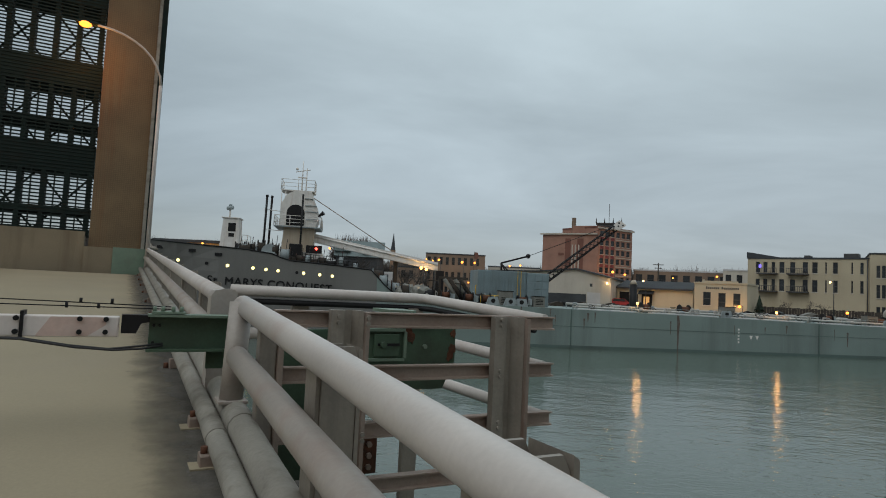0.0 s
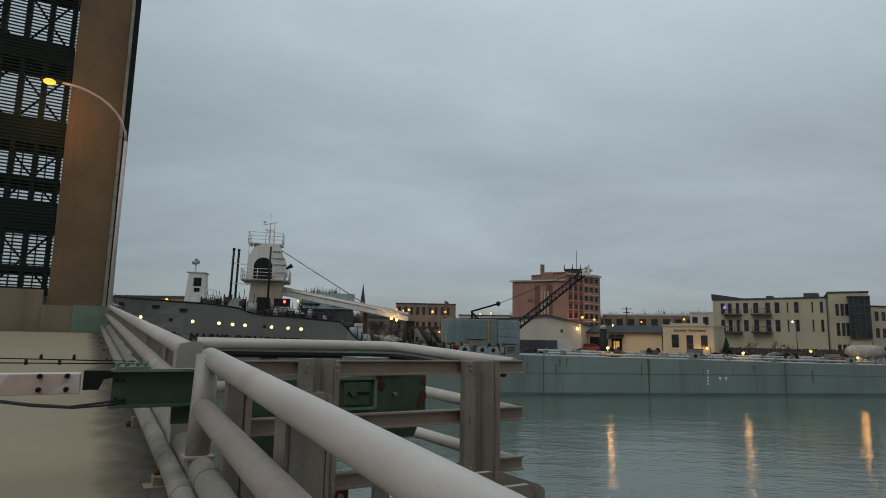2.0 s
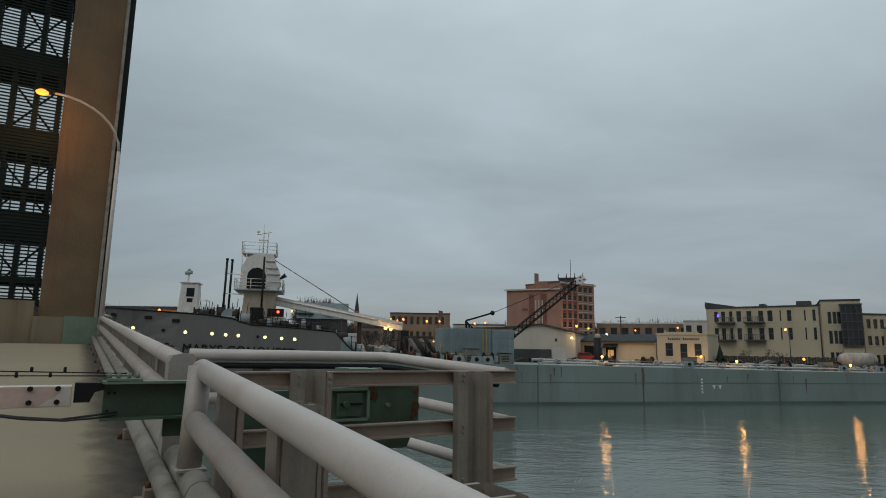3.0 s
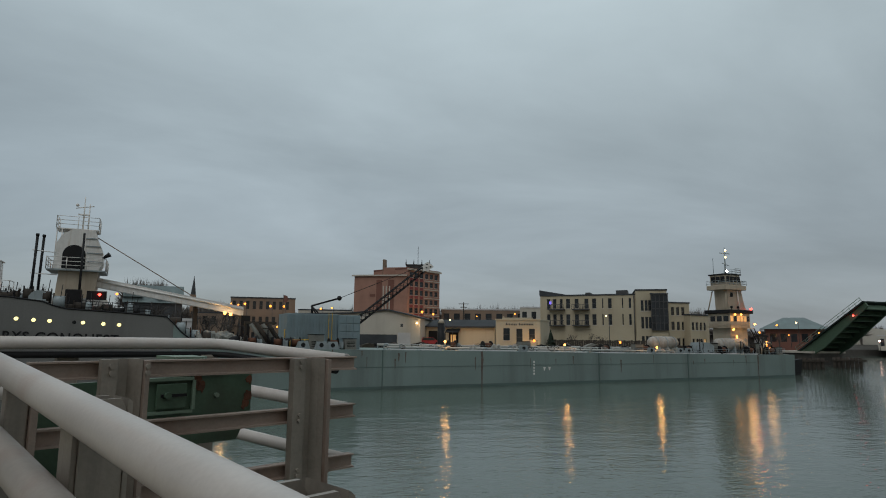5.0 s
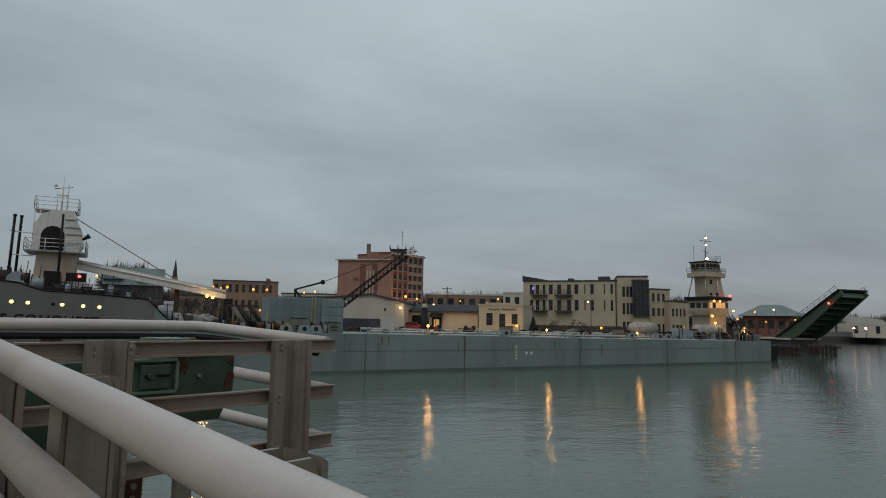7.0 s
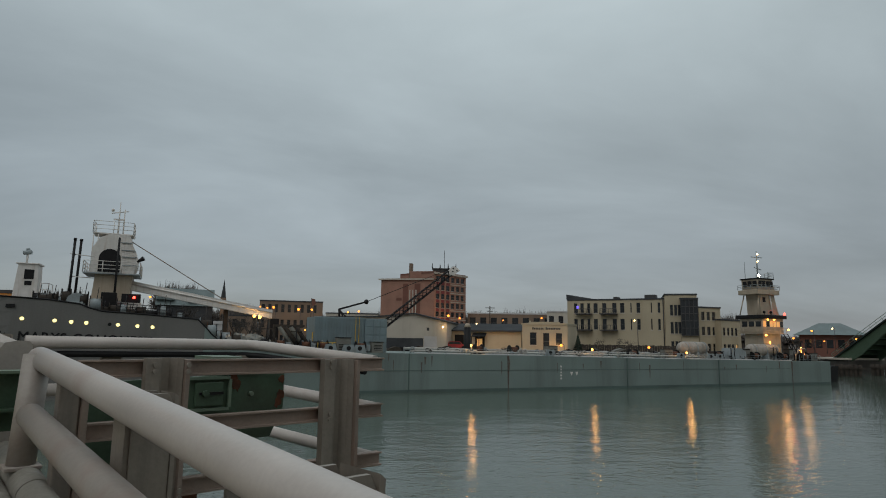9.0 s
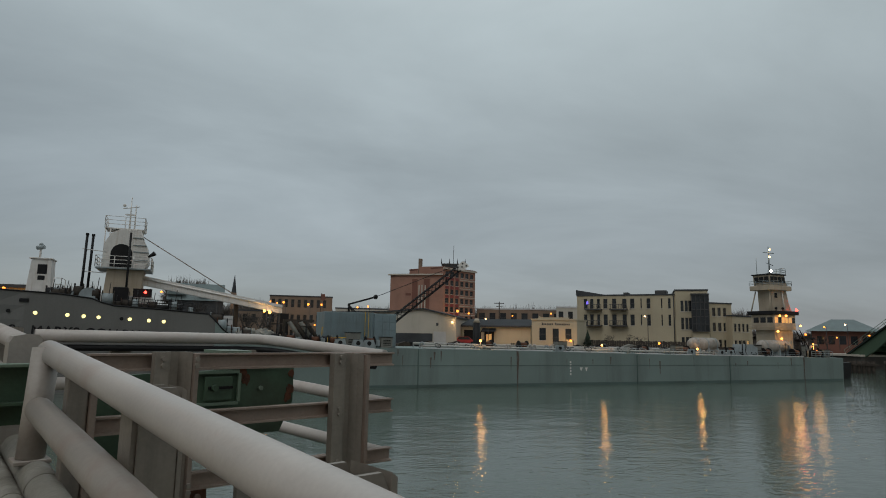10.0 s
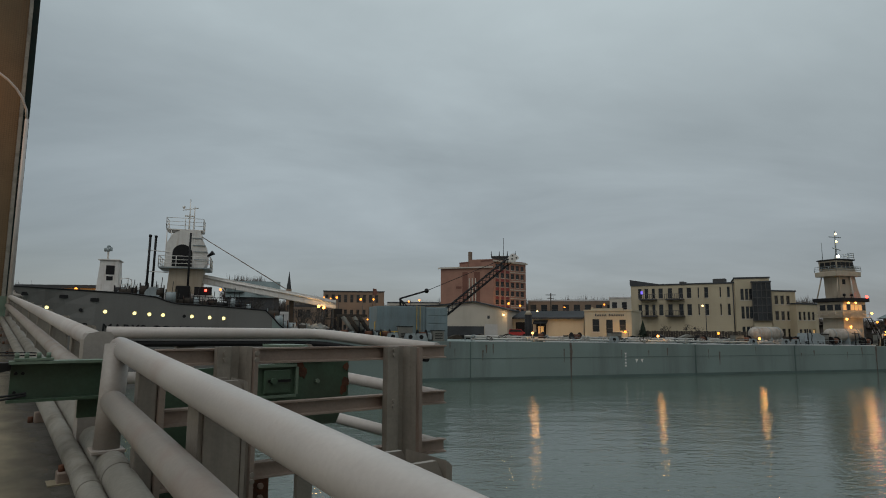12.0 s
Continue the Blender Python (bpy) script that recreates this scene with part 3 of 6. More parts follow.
# end posts where the upper tubes stop: upright tube with a foot plate, and a capped box on the far length
bm = rod(B(), (0.092, 8.385, -0.592 - fl(-5.0)), (0.118, 8.43, -0.10 - fl(-5.0)), 0.058, seg=28)
part("end_post", bm, WORNSHADE, near)
part("end_plate", box(B(), 0.02, 0.165, 8.31, 8.455, -0.605 - fl(-5.0), -0.588 - fl(-5.0), 0.004), WORNSHADE, near)
z0 = -fl(3.95)
part("end_post", prism(B(), [(0.026, z0 - 0.72), (0.172, z0 - 0.72), (0.172, z0 - 0.062), (0.155, z0 - 0.043), (0.10, z0 - 0.04), (0.045, z0 - 0.052), (0.026, z0 - 0.085)], "y", -0.05, 0.10), WORNSHADE, far)
for y in (1.1, 1.75, 2.35, 3.0, 3.6):
    z = fl(y) - fl(-5.0)
    x = LOW_TUBES[1][0] - 0.4 + 0.0149 * y
    part("foot", box(B(), x - 0.085, x + 0.02, y + 4.95, y + 5.05, z, z + 0.055, 0.006), STEEL, lower)
    part("foot_bolt", rod(B(), (x - 0.065, y + 5.0, z + 0.05), (x - 0.065, y + 5.0, z + 0.085), 0.016, seg=6), RUST, lower)
    part("grout_pad", box(B(), x - 0.125, x + 0.02, y + 4.93, y + 5.07, z, z + 0.008), WALK, lower)
# broad steel upright beside the rail's end
up = thing("steel_upright", BRIDGE @ Matrix.Translation((0.60, 3.02, -0.9)), "weathered steel upright beside the railing's end", "post")
part("plate", box(B(), -0.06, 0.02, -0.02, 0.06, 0, 0.76, 0.006), POST, up)
part("flange", box(B(), 0.022, 0.05, -0.04, 0.09, 0, 0.74, 0.004), STEEL, up)

# ---- sidewalk gate: latch beam and the swung barrier arm ----
bracket = thing("gate_bracket", BRIDGE @ Matrix.Translation((0.1, 3.62, -0.362)), "green steel channel bracket bolted to the railing, holding the gate", "bracket")
part("web", box(B(), 0.0, 0.42, 0.05, 0.065, 0.0, 0.165), GREEN, bracket)
# top faces use the paler green as their highlight
part("top_flange", box(B(), -0.01, 0.43, -0.02, 0.10, 0.167, 0.18), GREENPALELIT, bracket)
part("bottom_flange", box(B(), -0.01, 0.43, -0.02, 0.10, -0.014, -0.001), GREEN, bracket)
part("latch_plate", box(B(), 0.01, 0.17, -0.015, 0.09, 0.183, 0.194), GREENPALELIT, bracket)
for x in (0.02, 0.06, 0.11, 0.15):
    part("bolt", rod(B(), (x, 0.03, 0.194), (x, 0.03, 0.22), 0.011, seg=6), GREENPALELIT, bracket)
part("leg_plate", box(B(), 0.295, 0.41, 0.075, 0.095, -0.115, -0.016), GREEN, bracket)
for x, zz in ((0.022, 0.12), (0.022, 0.03), (0.05, 0.12)):
    part("web_bolt", rod(B(), (x, 0.036, zz), (x, 0.05, zz), 0.008, seg=6), BLACK, bracket)
arm = thing("barrier_arm", BRIDGE @ Matrix.Translation((-3.2, 3.66, -0.305)), "white barrier arm with faded red bands closing the walk", "barrier")
bm = box(B(), 0.0, 3.16, 0.0, 0.09, 0.0, 0.103, 0.006)
part("beam", bm, GATEWHITE, arm)
part("faded_band", prism(B(), [(2.80, 0.003), (3.02, 0.003), (3.10, 0.06), (3.10, 0.099), (2.86, 0.099)], "y", -0.0015, -0.0002), FADED, arm, "faded red band")
part("latch_block", prism(B(), [(3.17, 0.02), (3.24, 0.02), (3.26, 0.07), (3.30, 0.08), (3.30, 0.115), (3.17, 0.115)], "y", -0.01, 0.08), BLACK, arm)
part("band", box(B(), 2.735, 2.75, -0.012, 0.10, -0.004, 0.125), BLACK, arm)
for x in (2.72, 2.985, 3.10):
    for zz in (0.025, 0.09):
        part("bolt", rod(B(), (x, -0.016, zz), (x, 0.0, zz), 0.013, seg=8), BLACK, arm)
part("cable", pipe(B(), [(2.4, -0.02, 0.0), (2.74, -0.02, -0.004), (2.95, -0.02, -0.04), (3.12, -0.02, -0.058), (3.25, -0.02, -0.045), (3.37, -0.02, -0.03)], 0.006, 6), RUBBER, arm)
part("cable", pipe(B(), [(2.4, -0.03, 0.002), (2.74, -0.03, -0.008), (2.97, -0.03, -0.048), (3.14, -0.03, -0.063), (3.27, -0.03, -0.056), (3.37, -0.03, -0.04)], 0.006, 6), RUBBER, arm)
for k, zz in enumerate((0.18, 0.155)):
    part("wire", pipe(B(), [(0, 0.03, zz + 0.03), (2.6, 0.03, zz), (3.4, 0.03, zz - 0.02 + 0.012 * k)], 0.0032, 6), BLACK, arm)
    for x in (2.98 - 0.06 * k, 3.12 - 0.06 * k):
        part("wire_clamp", rod(B(), (x, 0.03, zz - 0.012), (x, 0.03, zz + 0.014), 0.008, seg=6), BLACK, arm)

# ---- steel fence across the bump-out, with its tube rail behind ----
fence = thing("steel_fence", BRIDGE @ Matrix.Translation((0.6, 3.0, -1.02)), "weathered steel channel fence bolted to heavy upright beams", "fence")


def channel(bm, x0, x1, y, z, h, d, t):
    """A rolled rail from x0 to x1 whose top is at z: thin web between two flanges, one closed profile."""
    return prism(bm, [(y - d, z), (y + d, z), (y + d, z - t), (y + t / 2, z - 1.6 * t), (y + t / 2, z - h + 1.6 * t), (y + d, z - h + t), (y + d, z - h), (y - d, z - h), (y - d, z - h + t), (y - t / 2, z - h + 1.6 * t), (y - t / 2, z - 1.6 * t), (y - d, z - t)], "x", x0, x1)


for z in (0.906, 0.635, 0.352, 0.073):
    part("channel_rail", channel(B(), 0.01, 1.655, 0.05, z, 0.078, 0.028, 0.008), STEEL, fence)


def ipost(parent, x0, x1, zt, bolts_right):
    """A heavy upright: flat plate with bolts, a rounded web and a turned lip."""
    w = x1 - x0
    p = part("beam_post", prism(B(), [(x0, -0.03), (x0 + 0.34 * w, -0.03), (x0 + 0.38 * w, -0.026), (x0 + 0.42 * w, 0.012), (x0 + 0.64 * w, 0.012), (x0 + 0.78 * w, -0.02), (x0 + 0.86 * w, -0.06), (x0 + 0.86 * w, 0.02), (x0, 0.02)], "z", -0.55, zt), POST, parent)
    part("lip", prism(B(), [(x0 + 0.88 * w, -0.085), (x1, -0.08), (x1, 0.02), (x0 + 0.88 * w, 0.02)], "z", -0.55, zt - 0.006), STEEL, p)
    for zz in (0.885, 0.855, 0.605, 0.575, 0.325, 0.295):
        for bx, by in ((x0 + 0.2 * w, -0.03), (x0 + 0.93 * w, -0.083)):
            if bx < x0 + 0.5 * w or bolts_right:
                part("bolt", rod(B(), (bx, by - 0.014, zz), (bx, by + 0.002, zz), 0.0115, seg=6), POST, p)


ipost(fence, 0.265, 0.445, 0.915, True)
ipost(fence, 1.203, 1.405, 0.902, False)
part("base_beam", box(B(), -0.05, 1.7, -0.7, 0.1, -0.75, -0.5), GREEN, fence)

bump = thing("bump_out_rail", BRIDGE @ Matrix.Translation((0.6, 4.3, -1.1)), "grey tube railing that bends round the bridge bump-out", "railing")
for z in (1.048, 0.765, 0.470):
    pts = [(0.0, 0.05, z), (0.86, 0.0, z - 0.005), (1.33, -0.02, z - 0.008), (1.40, -0.05, z - 0.012), (1.44, -0.13, z - 0.017), (1.66, -1.17, z - 0.088)]
    part("rail_tube", pipe(B(), pts, 0.038, 20), RAIL, bump)
# black bar added to draw the top tube's shaded underside
part("underside_shade", pipe(B(), [(0.02, 0.05, 0.978), (0.86, 0.0, 0.973), (1.33, -0.02, 0.969), (1.43, -0.13, 0.962), (1.64, -1.10, 0.895)], 0.02, 8), BLACK, bump, "dark bar standing in for the shade under the top tube")
for x, y in ((0.42, 0.06), (1.26, -0.05)):
    part("post", box(B(), x, x + 0.12, y, y + 0.06, -0.6, 0.965, 0.006), POST, bump)

arm2 = thing("lock_girder", BRIDGE @ Matrix.Translation((0.7, 3.25, -1.3)), "green steel lock girder with rusty edges and a slotted plate", "girder")
part("side_plate", prism(B(), [(0.0, 0.2), (0.40, 0.2), (0.46, 0.74), (0.96, 0.74), (1.035, 0.90), (1.035, 1.10), (0.0, 1.07)], "y", 0.05, 0.08), GREEN, arm2)
part("back_plate", box(B(), 0.0, 0.5, 0.2, 0.23, 0.0, 1.0), GREEN, arm2)
part("top_plate", prism(B(), [(0.59, 0.02), (0.73, 0.0), (0.77, 0.05), (0.77, 0.26), (0.60, 0.3)], "z", 1.172, 1.19), GREENPALELIT, arm2)
part("top_web", box(B(), 0.60, 0.76, 0.12, 0.14, 1.05, 1.171), GREEN, arm2)
part("rusty_lug", prism(B(), [(0.66, 1.10), (0.88, 1.10), (0.86, 1.15), (0.80, 1.165), (0.74, 1.15)], "y", 0.03, 0.09), RUST, arm2)
part("flange_strip", prism(B(), [(0.78, 0.0), (0.93, 0.01), (0.93, 0.12), (0.78, 0.12)], "z", 1.15, 1.162), GREENPALELIT, arm2)
part("rib_frame", box(B(), 0.43, 0.70, 0.028, 0.048, 1.07, 1.085), GREENPALELIT, arm2)
part("rib_frame", box(B(), 0.43, 0.70, 0.028, 0.048, 0.905, 0.92), GREENPALELIT, arm2)
part("rib_frame", box(B(), 0.695, 0.71, 0.026, 0.048, 0.921, 1.069), GREENPALELIT, arm2)
part("slot_plate", box(B(), 0.515, 0.665, 0.03, 0.048, 0.93, 1.055, 0.004), GREEN, arm2)
part("slot", box(B(), 0.535, 0.665, 0.024, 0.031, 0.99, 1.004), BLACK, arm2)
part("slot_bolt", rod(B(), (0.565, 0.005, 0.997), (0.565, 0.03, 0.997), 0.018, seg=6), GREEN, arm2)
part("bolt", rod(B(), (0.83, 0.028, 0.985), (0.83, 0.05, 0.985), 0.013, seg=6), GREENPALELIT, arm2)
for x, zz, r in ((0.73, 1.07, 0.03), (0.75, 1.03, 0.03), (0.72, 1.045, 0.022), (1.02, 1.06, 0.025), (1.015, 0.97, 0.035), (1.0, 0.93, 0.03)):
    bm = B()
    prism(bm, [(x + r * (0.7 + 0.6 * noise.noise((k * 1.3, x * 9, zz * 5))) * math.cos(k * math.tau / 13), zz + 1.3 * r * (0.7 + 0.6 * noise.noise((k * 1.7, zz * 9, x))) * math.sin(k * math.tau / 13)) for k in range(13)], "y", 0.045, 0.0495)
    part("rust_patch", bm, RUST, arm2)
fr = part("splice_plate", box(B(), 0.36, 0.56, 0.02, 0.048, 0.30, 0.55, 0.004), RUST, arm2, "rusty splice plate with bolts")
for i in range(3):
    for k in range(4):
        part("rivet", rod(B(), (0.40 + 0.055 * i, 0.0, 0.34 + 0.06 * k), (0.40 + 0.055 * i, 0.022, 0.34 + 0.06 * k), 0.016, seg=6), STEEL, fr)

# ---- the ship: local x from bow to stern, y across away from the near side, z from the waterline ----
BOW, STERN, HALF = -47.8, 90.6, 8.4
TOP = [(-47.8, 10.9), (-44, 10.2), (-38, 9.8), (-31.8, 9.5), (-29, 9.15), (-28, 8.75), (-26.8, 8.45), (-22, 8.2), (-17.2, 7.85), (-16.4, 7.1), (-15.6, 6.2), (-14.6, 5.4), (-13.0, 4.9), (-10, 4.6), (-4, 4.35), (25, 4.05), (47, 3.7), (91, 3.3)]


def top_at(s):
    for (a, za), (b, zb) in zip(TOP, TOP[1:]):
        if a <= s <= b:
            return za + (zb - za) * (s - a) / (b - a)
    return TOP[-1][1]


def half_at(s, z, top):
    """Half the beam at a station and height: full aft, a flared bow forward."""
    k = max(0.0, min(1.0, (s - BOW) / 11.0))
    deck_w, low_w = 1 - (1 - k) ** 2.3, 1 - (1 - max(0.0, (s - BOW - 2.2) / 11.0 if s > BOW + 2.2 else 0.0)) ** 1.7 if s < BOW + 13.2 else 1.0
    t = max(0.0, min(1.0, z / top)) ** 1.4
    return HALF * (low_w + (deck_w - low_w) * t)


ship = thing("cargo_ship", SHIP, "long grey cement barge with a dark bow and low teal hull", "ship")
stations = [BOW, -47.4, -46.6, -45.5, -44, -42, -40, -38, -35, -31.8, -29, -28, -26.8, -22, -17.2, -16.4, -15.6, -14.6, -13.0, -10]


def hull_skin(bm, ss, levels=9, bottom=-2.0):
    grid = []
    for s in ss:
        tp = top_at(s)
        row = []
        for j in range(levels):
            z = bottom + (tp - bottom) * j / (levels - 1)
            h = half_at(s, max(z, 0), tp)
            row.append((bm.verts.new((s, HALF - h, z)), bm.verts.new((s, HALF + h, z))))
        grid.append(row)
    for r0, r1 in zip(grid, grid[1:]):
        for j in range(levels - 1):
            for side in (0, 1):
                f = bm.faces.new((r0[j][side], r1[j][side], r1[j + 1][side], r0[j + 1][side]))
                f.smooth = False
        bm.faces.new((r0[-1][0], r1[-1][0], r1[-1][1], r0[-1][1]))
    for row in (grid[0], grid[-1]):
        for j in range(levels - 1):
            if (row[j][0].co - row[j][1].co).length > 1e-4:
                bm.faces.new((row[j][0], row[j][1], row[j + 1][1], row[j + 1][0]))
    bmesh.ops.remove_doubles(bm, verts=bm.verts, dist=1e-4)
    return bm


part("bow_hull", hull_skin(B(), stations[:16]), HULLBOW, ship, "dark grey bow plating")
part("mid_hull", hull_skin(B(), [-16.4, -15.6, -14.6, -13.0, -10, -4, 25, 47, 80]), HULL, ship, "weathered teal grey hull plating")
# stern part with the notch for the tug
for y0, y1 in ((0, 3.6), (13.2, 16.8)):
    part("stern_hull", prism(B(), [(80.004, -2), (STERN, -2), (STERN + 0.3, 3.3), (80.004, 3.33)], "y", y0 + 0.002, y1), HULL, ship)
# bulwark rim, seams and rubbing strakes
bm = B()
for side in (-1, 1):
    pts = [(s, HALF + side * (half_at(s, top_at(s), top_at(s)) + 0.02), top_at(s) + 0.05) for s in stations]
    pipe(bm, pts, 0.09, 6)
part("bulwark_rim", bm, BLACK, ship)
for z, d in ((2.0, 0.03),):
    part("strake", box(B(), -8, 80, -d, 0.0, z, z + 0.07), HULLLOW, ship)
for s in (8.5, 44, 63):
    part("fender_bar", box(B(), s, s + 0.12, -0.09, 0.0, -0.9, top_at(s) - 0.02), HULLLOW, ship)
for s in (23.2, 80.5):
    part("hull_seam", prism(B(), [(s, -0.8), (s + 0.16, -0.8), (s + 0.22, 1.6), (s + 0.34, 2.9), (s + 0.2, top_at(s) - 0.05), (s - 0.1, top_at(s) - 0.05), (s - 0.05, 2.4)], "y", -0.03, -0.001), RUSTWASH, ship, "rust-stained vertical hull seam")
part("boot_top", box(B(), -12, 90.5, -0.02, 0.001, -1.9, -0.38), HULLLOW, ship, "darker painted band at the waterline")
# name on the bow, lettered in dark paint
cu = bpy.data.curves.new("ship_name", "FONT")
cu.body, cu.size, cu.extrude, cu.align_x = "St. MARYS CONQUEST", 1.32, 0.02, "LEFT"
cu.space_character, cu.bevel_depth = 1.10, 0.022
cu.materials.append(BLACK)
nm = new("ship_name", cu)
nm.parent = ship
nm["label"] = "dark painted ship's name"
nm.matrix_basis = Matrix.Translation((-36.2, -0.06, 5.35)) @ Matrix.Rotation(radians(90), 4, "X") @ Matrix.Rotation(radians(-1.8), 4, "Z")
# portholes, lit and dark
for s, z, lit in ((-43.5, 8.2, 0), (-39.8, 7.9, 1), (-36.4, 7.65, 0), (-34.0, 7.5, 1), (-31.1, 7.37, 1), (-29.6, 7.27, 1), (-28.2, 7.2, 1), (-26.0, 7.1, 0), (-25.2, 7.07, 1), (-23.3, 6.97, 1), (-21.8, 6.9, 1)):
    yy = HALF - half_at(s, z, top_at(s))
    part("porthole", rod(B(), (s, yy - 0.04, z), (s, yy + 0.12, z), 0.19, seg=12), LIT_PORT if lit else BLACK, ship, "lit round porthole" if lit else "")
for s, z in ((-42, 9.2), (-38, 8.9), (-35, 8.6), (-46, 6.6)):
    yy = HALF - half_at(s, z, top_at(s))
    part("fairlead", box(B(), s - 0.5, s + 0.3, yy - 0.12, yy + 0.2, z, z + 0.35), BLACK, ship)
# anchor at the bow, lashed against the plating
bm = B()
yy = HALF - half_at(-43.6, 9.4, 10.2)
rod(bm, (-43.6, yy - 0.35, 9.7), (-43.2, yy - 0.3, 8.9), 0.16)
rod(bm, (-44.9, yy - 0.1, 9.5), (-41.9, yy - 0.75, 9.0), 0.26, 0.16)
rod(bm, (-44.6, yy - 0.3, 9.3), (-45.1, yy - 0.3, 10.0), 0.2, 0.08)
rod(bm, (-42.0, yy - 0.3, 8.8), (-41.5, yy - 0.3, 9.6), 0.2, 0.08)
part("anchor", bm, TANK, ship)


def guard(parent, pts, h=1.0, rails=3, r=0.035, gap=1.6, material=WHITE):
    """An open guard rail along a polyline on deck."""
    bm = B()
    for p, q in zip(pts, pts[1:]):
        p, q = Vector(p), Vector(q)
        n = max(1, int((q - p).length / gap))
        for i in range(n + 1):
            c = p.lerp(q, i / n)
            rod(bm, c, c + Vector((0, 0, h)), r, seg=5)
        for k in range(rails):
            z = h * (k + 1) / rails
            rod(bm, p + Vector((0, 0, z)), q + Vector((0, 0, z)), r * 0.8, seg=5)
    return part("guard_rail", bm, material, parent)


# wheelhouse far forward
wh = thing("wheelhouse", SHIP @ Matrix.Translation((-35.5, 8.4, 9.5)), "small white wheelhouse with a searchlight on the foredeck", "wheelhouse")
part("cabin", prism(B(), [(-1.1, 0), (1.35, 0), (1.2, 4.3), (-0.75, 4.3)], "y", -1.2, 1.2), WHITE, wh)
part("cabin_roof", box(B(), -1.0, 1.35, -1.35, 1.35, 4.302, 4.45, 0.04), WHITE, wh)
for x0, x1, z0, z1 in ((-0.1, 0.85, 2.6, 3.7), (0.0, 0.7, 1.9, 2.4)):
    part("window", box(B(), x0, x1, -1.24, -1.19, z0, z1, 0.02), BLACK, wh)
part("mast", rod(B(), (-0.2, 0, 4.4), (-0.2, 0, 5.6), 0.12), WHITE, wh)
part("searchlight", ball(rod(B(), (-0.6, 0, 5.7), (0.2, -0.2, 5.8), 0.25, seg=10), (-0.2, 0.0, 6.1), 0.22), SHIPGREY, wh)
guard(wh, [(1.6, -1.3, 0.0), (2.4, -1.3, 0.0), (2.4, 1.3, 0.0)], 2.2, 3, 0.05)
# forward house: elevator casing with the black opening
hs = thing("elevator_house", SHIP @ Matrix.Translation((-26.8, 8.4, 8.4)), "white riveted elevator house with a black round opening and guard rails", "deckhouse")
part("lower_house", prism(B(), [(-2.9, 0), (3.3, 0), (3.3, 1.5), (-2.4, 1.5)], "y", -3, 3), WHITE, hs)
part("neck", prism(B(), [(-1.9, 1.502), (2.0, 1.502), (2.2, 4.6), (-1.7, 4.6)], "y", -2.2, 2.2), BUFF, hs, "buff stained casing")
part("gallery", box(B(), -2.9, 3.0, -2.9, 2.9, 4.6, 4.74), SHIPGREY, hs)
part("hood", prism(B(), [(-2.3, 4.74), (2.2, 4.74), (2.6, 5.8), (2.55, 6.8), (2.3, 7.6), (1.85, 8.5), (1.6, 9.5), (-0.6, 9.5), (-1.6, 8.9), (-2.2, 7.8)], "y", -2.0, 2.0), WHITE, hs, "faceted white steel hood")
for k, (x, z) in enumerate(((2.45, 5.8), (2.4, 6.8), (2.15, 7.6), (1.7, 8.5))):
    part("rib", box(B(), 1.0 - 0.1 * k, x + 0.14, -2.12, 2.12, z - 0.05, z + 0.05), SHIPGREY, hs)
part("opening", prism(rod(B(), (-0.35, -2.06, 6.5), (-0.35, -1.98, 6.5), 1.15, seg=20), [(-1.5, 4.9), (0.8, 4.9), (0.8, 6.5), (-1.5, 6.5)], "y", -2.05, -1.99), BLACK, hs, "black arched opening")
guard(hs, [(3.0, 2.9, 4.74), (3.0, -2.9, 4.74), (-2.9, -2.9, 4.74), (-2.9, 2.9, 4.74)], 1.35, 3, 0.05, 1.6)
part("top_platform", box(B(), -2.4, 1.9, -1.6, 1.6, 9.5, 9.62), WHITE, hs)
guard(hs, [(1.9, 1.6, 9.62), (1.9, -1.6, 9.62), (-2.4, -1.6, 9.62), (-2.4, 1.6, 9.62)], 1.4, 3, 0.045, 1.6)
for x in (-2.3, -1.8):
    part("ladder_post", rod(B(), (x, -1.5, 4.7), (x, -1.5, 9.6), 0.06), WHITE, hs)
part("mast", rod(B(), (0.1, 0, 9.6), (0.1, 0, 13.8), 0.11, 0.05), WHITE, hs)
part("mast", rod(B(), (0.65, 0, 9.6), (0.65, 0, 12.9), 0.09, 0.06), WHITE, hs)
part("yard", rod(B(), (-0.8, 0, 12.3), (1.1, 0, 12.7), 0.06), WHITE, hs)
part("radar", box(B(), -0.5, 0.6, -0.15, 0.15, 11.5, 11.65), WHITE, hs)
part("mast_light", ball(B(), (-0.65, 0, 12.7), 0.2), WHITE, hs)
part("horn", rod(B(), (2.6, -2.6, 6.2), (3.3, -2.8, 6.7), 0.12, 0.3), BLACK, hs)
part("black_post", rod(B(), (0.6, -3.4, -0.2), (0.6, -3.4, 8.9), 0.14, 0.12), BLACK, hs)
part("winch_housing", box(B(), -0.7, 0.9, -4.2, -3.0, 0.0, 2.4, 0.1), BLACK, hs)
part("drum", rod(B(), (-4.0, -4.2, 0.9), (-4.0, -2.6, 0.9), 1.0, seg=16), SHIPGREY, hs)
part("red_sign", box(B(), 1.4, 3.4, -4.2, -4.05, 1.3, 2.3), BLACK, hs)
part("red_light", ball(B(), (2.7, -4.3, 1.9), 0.16), LIT_RED, hs)
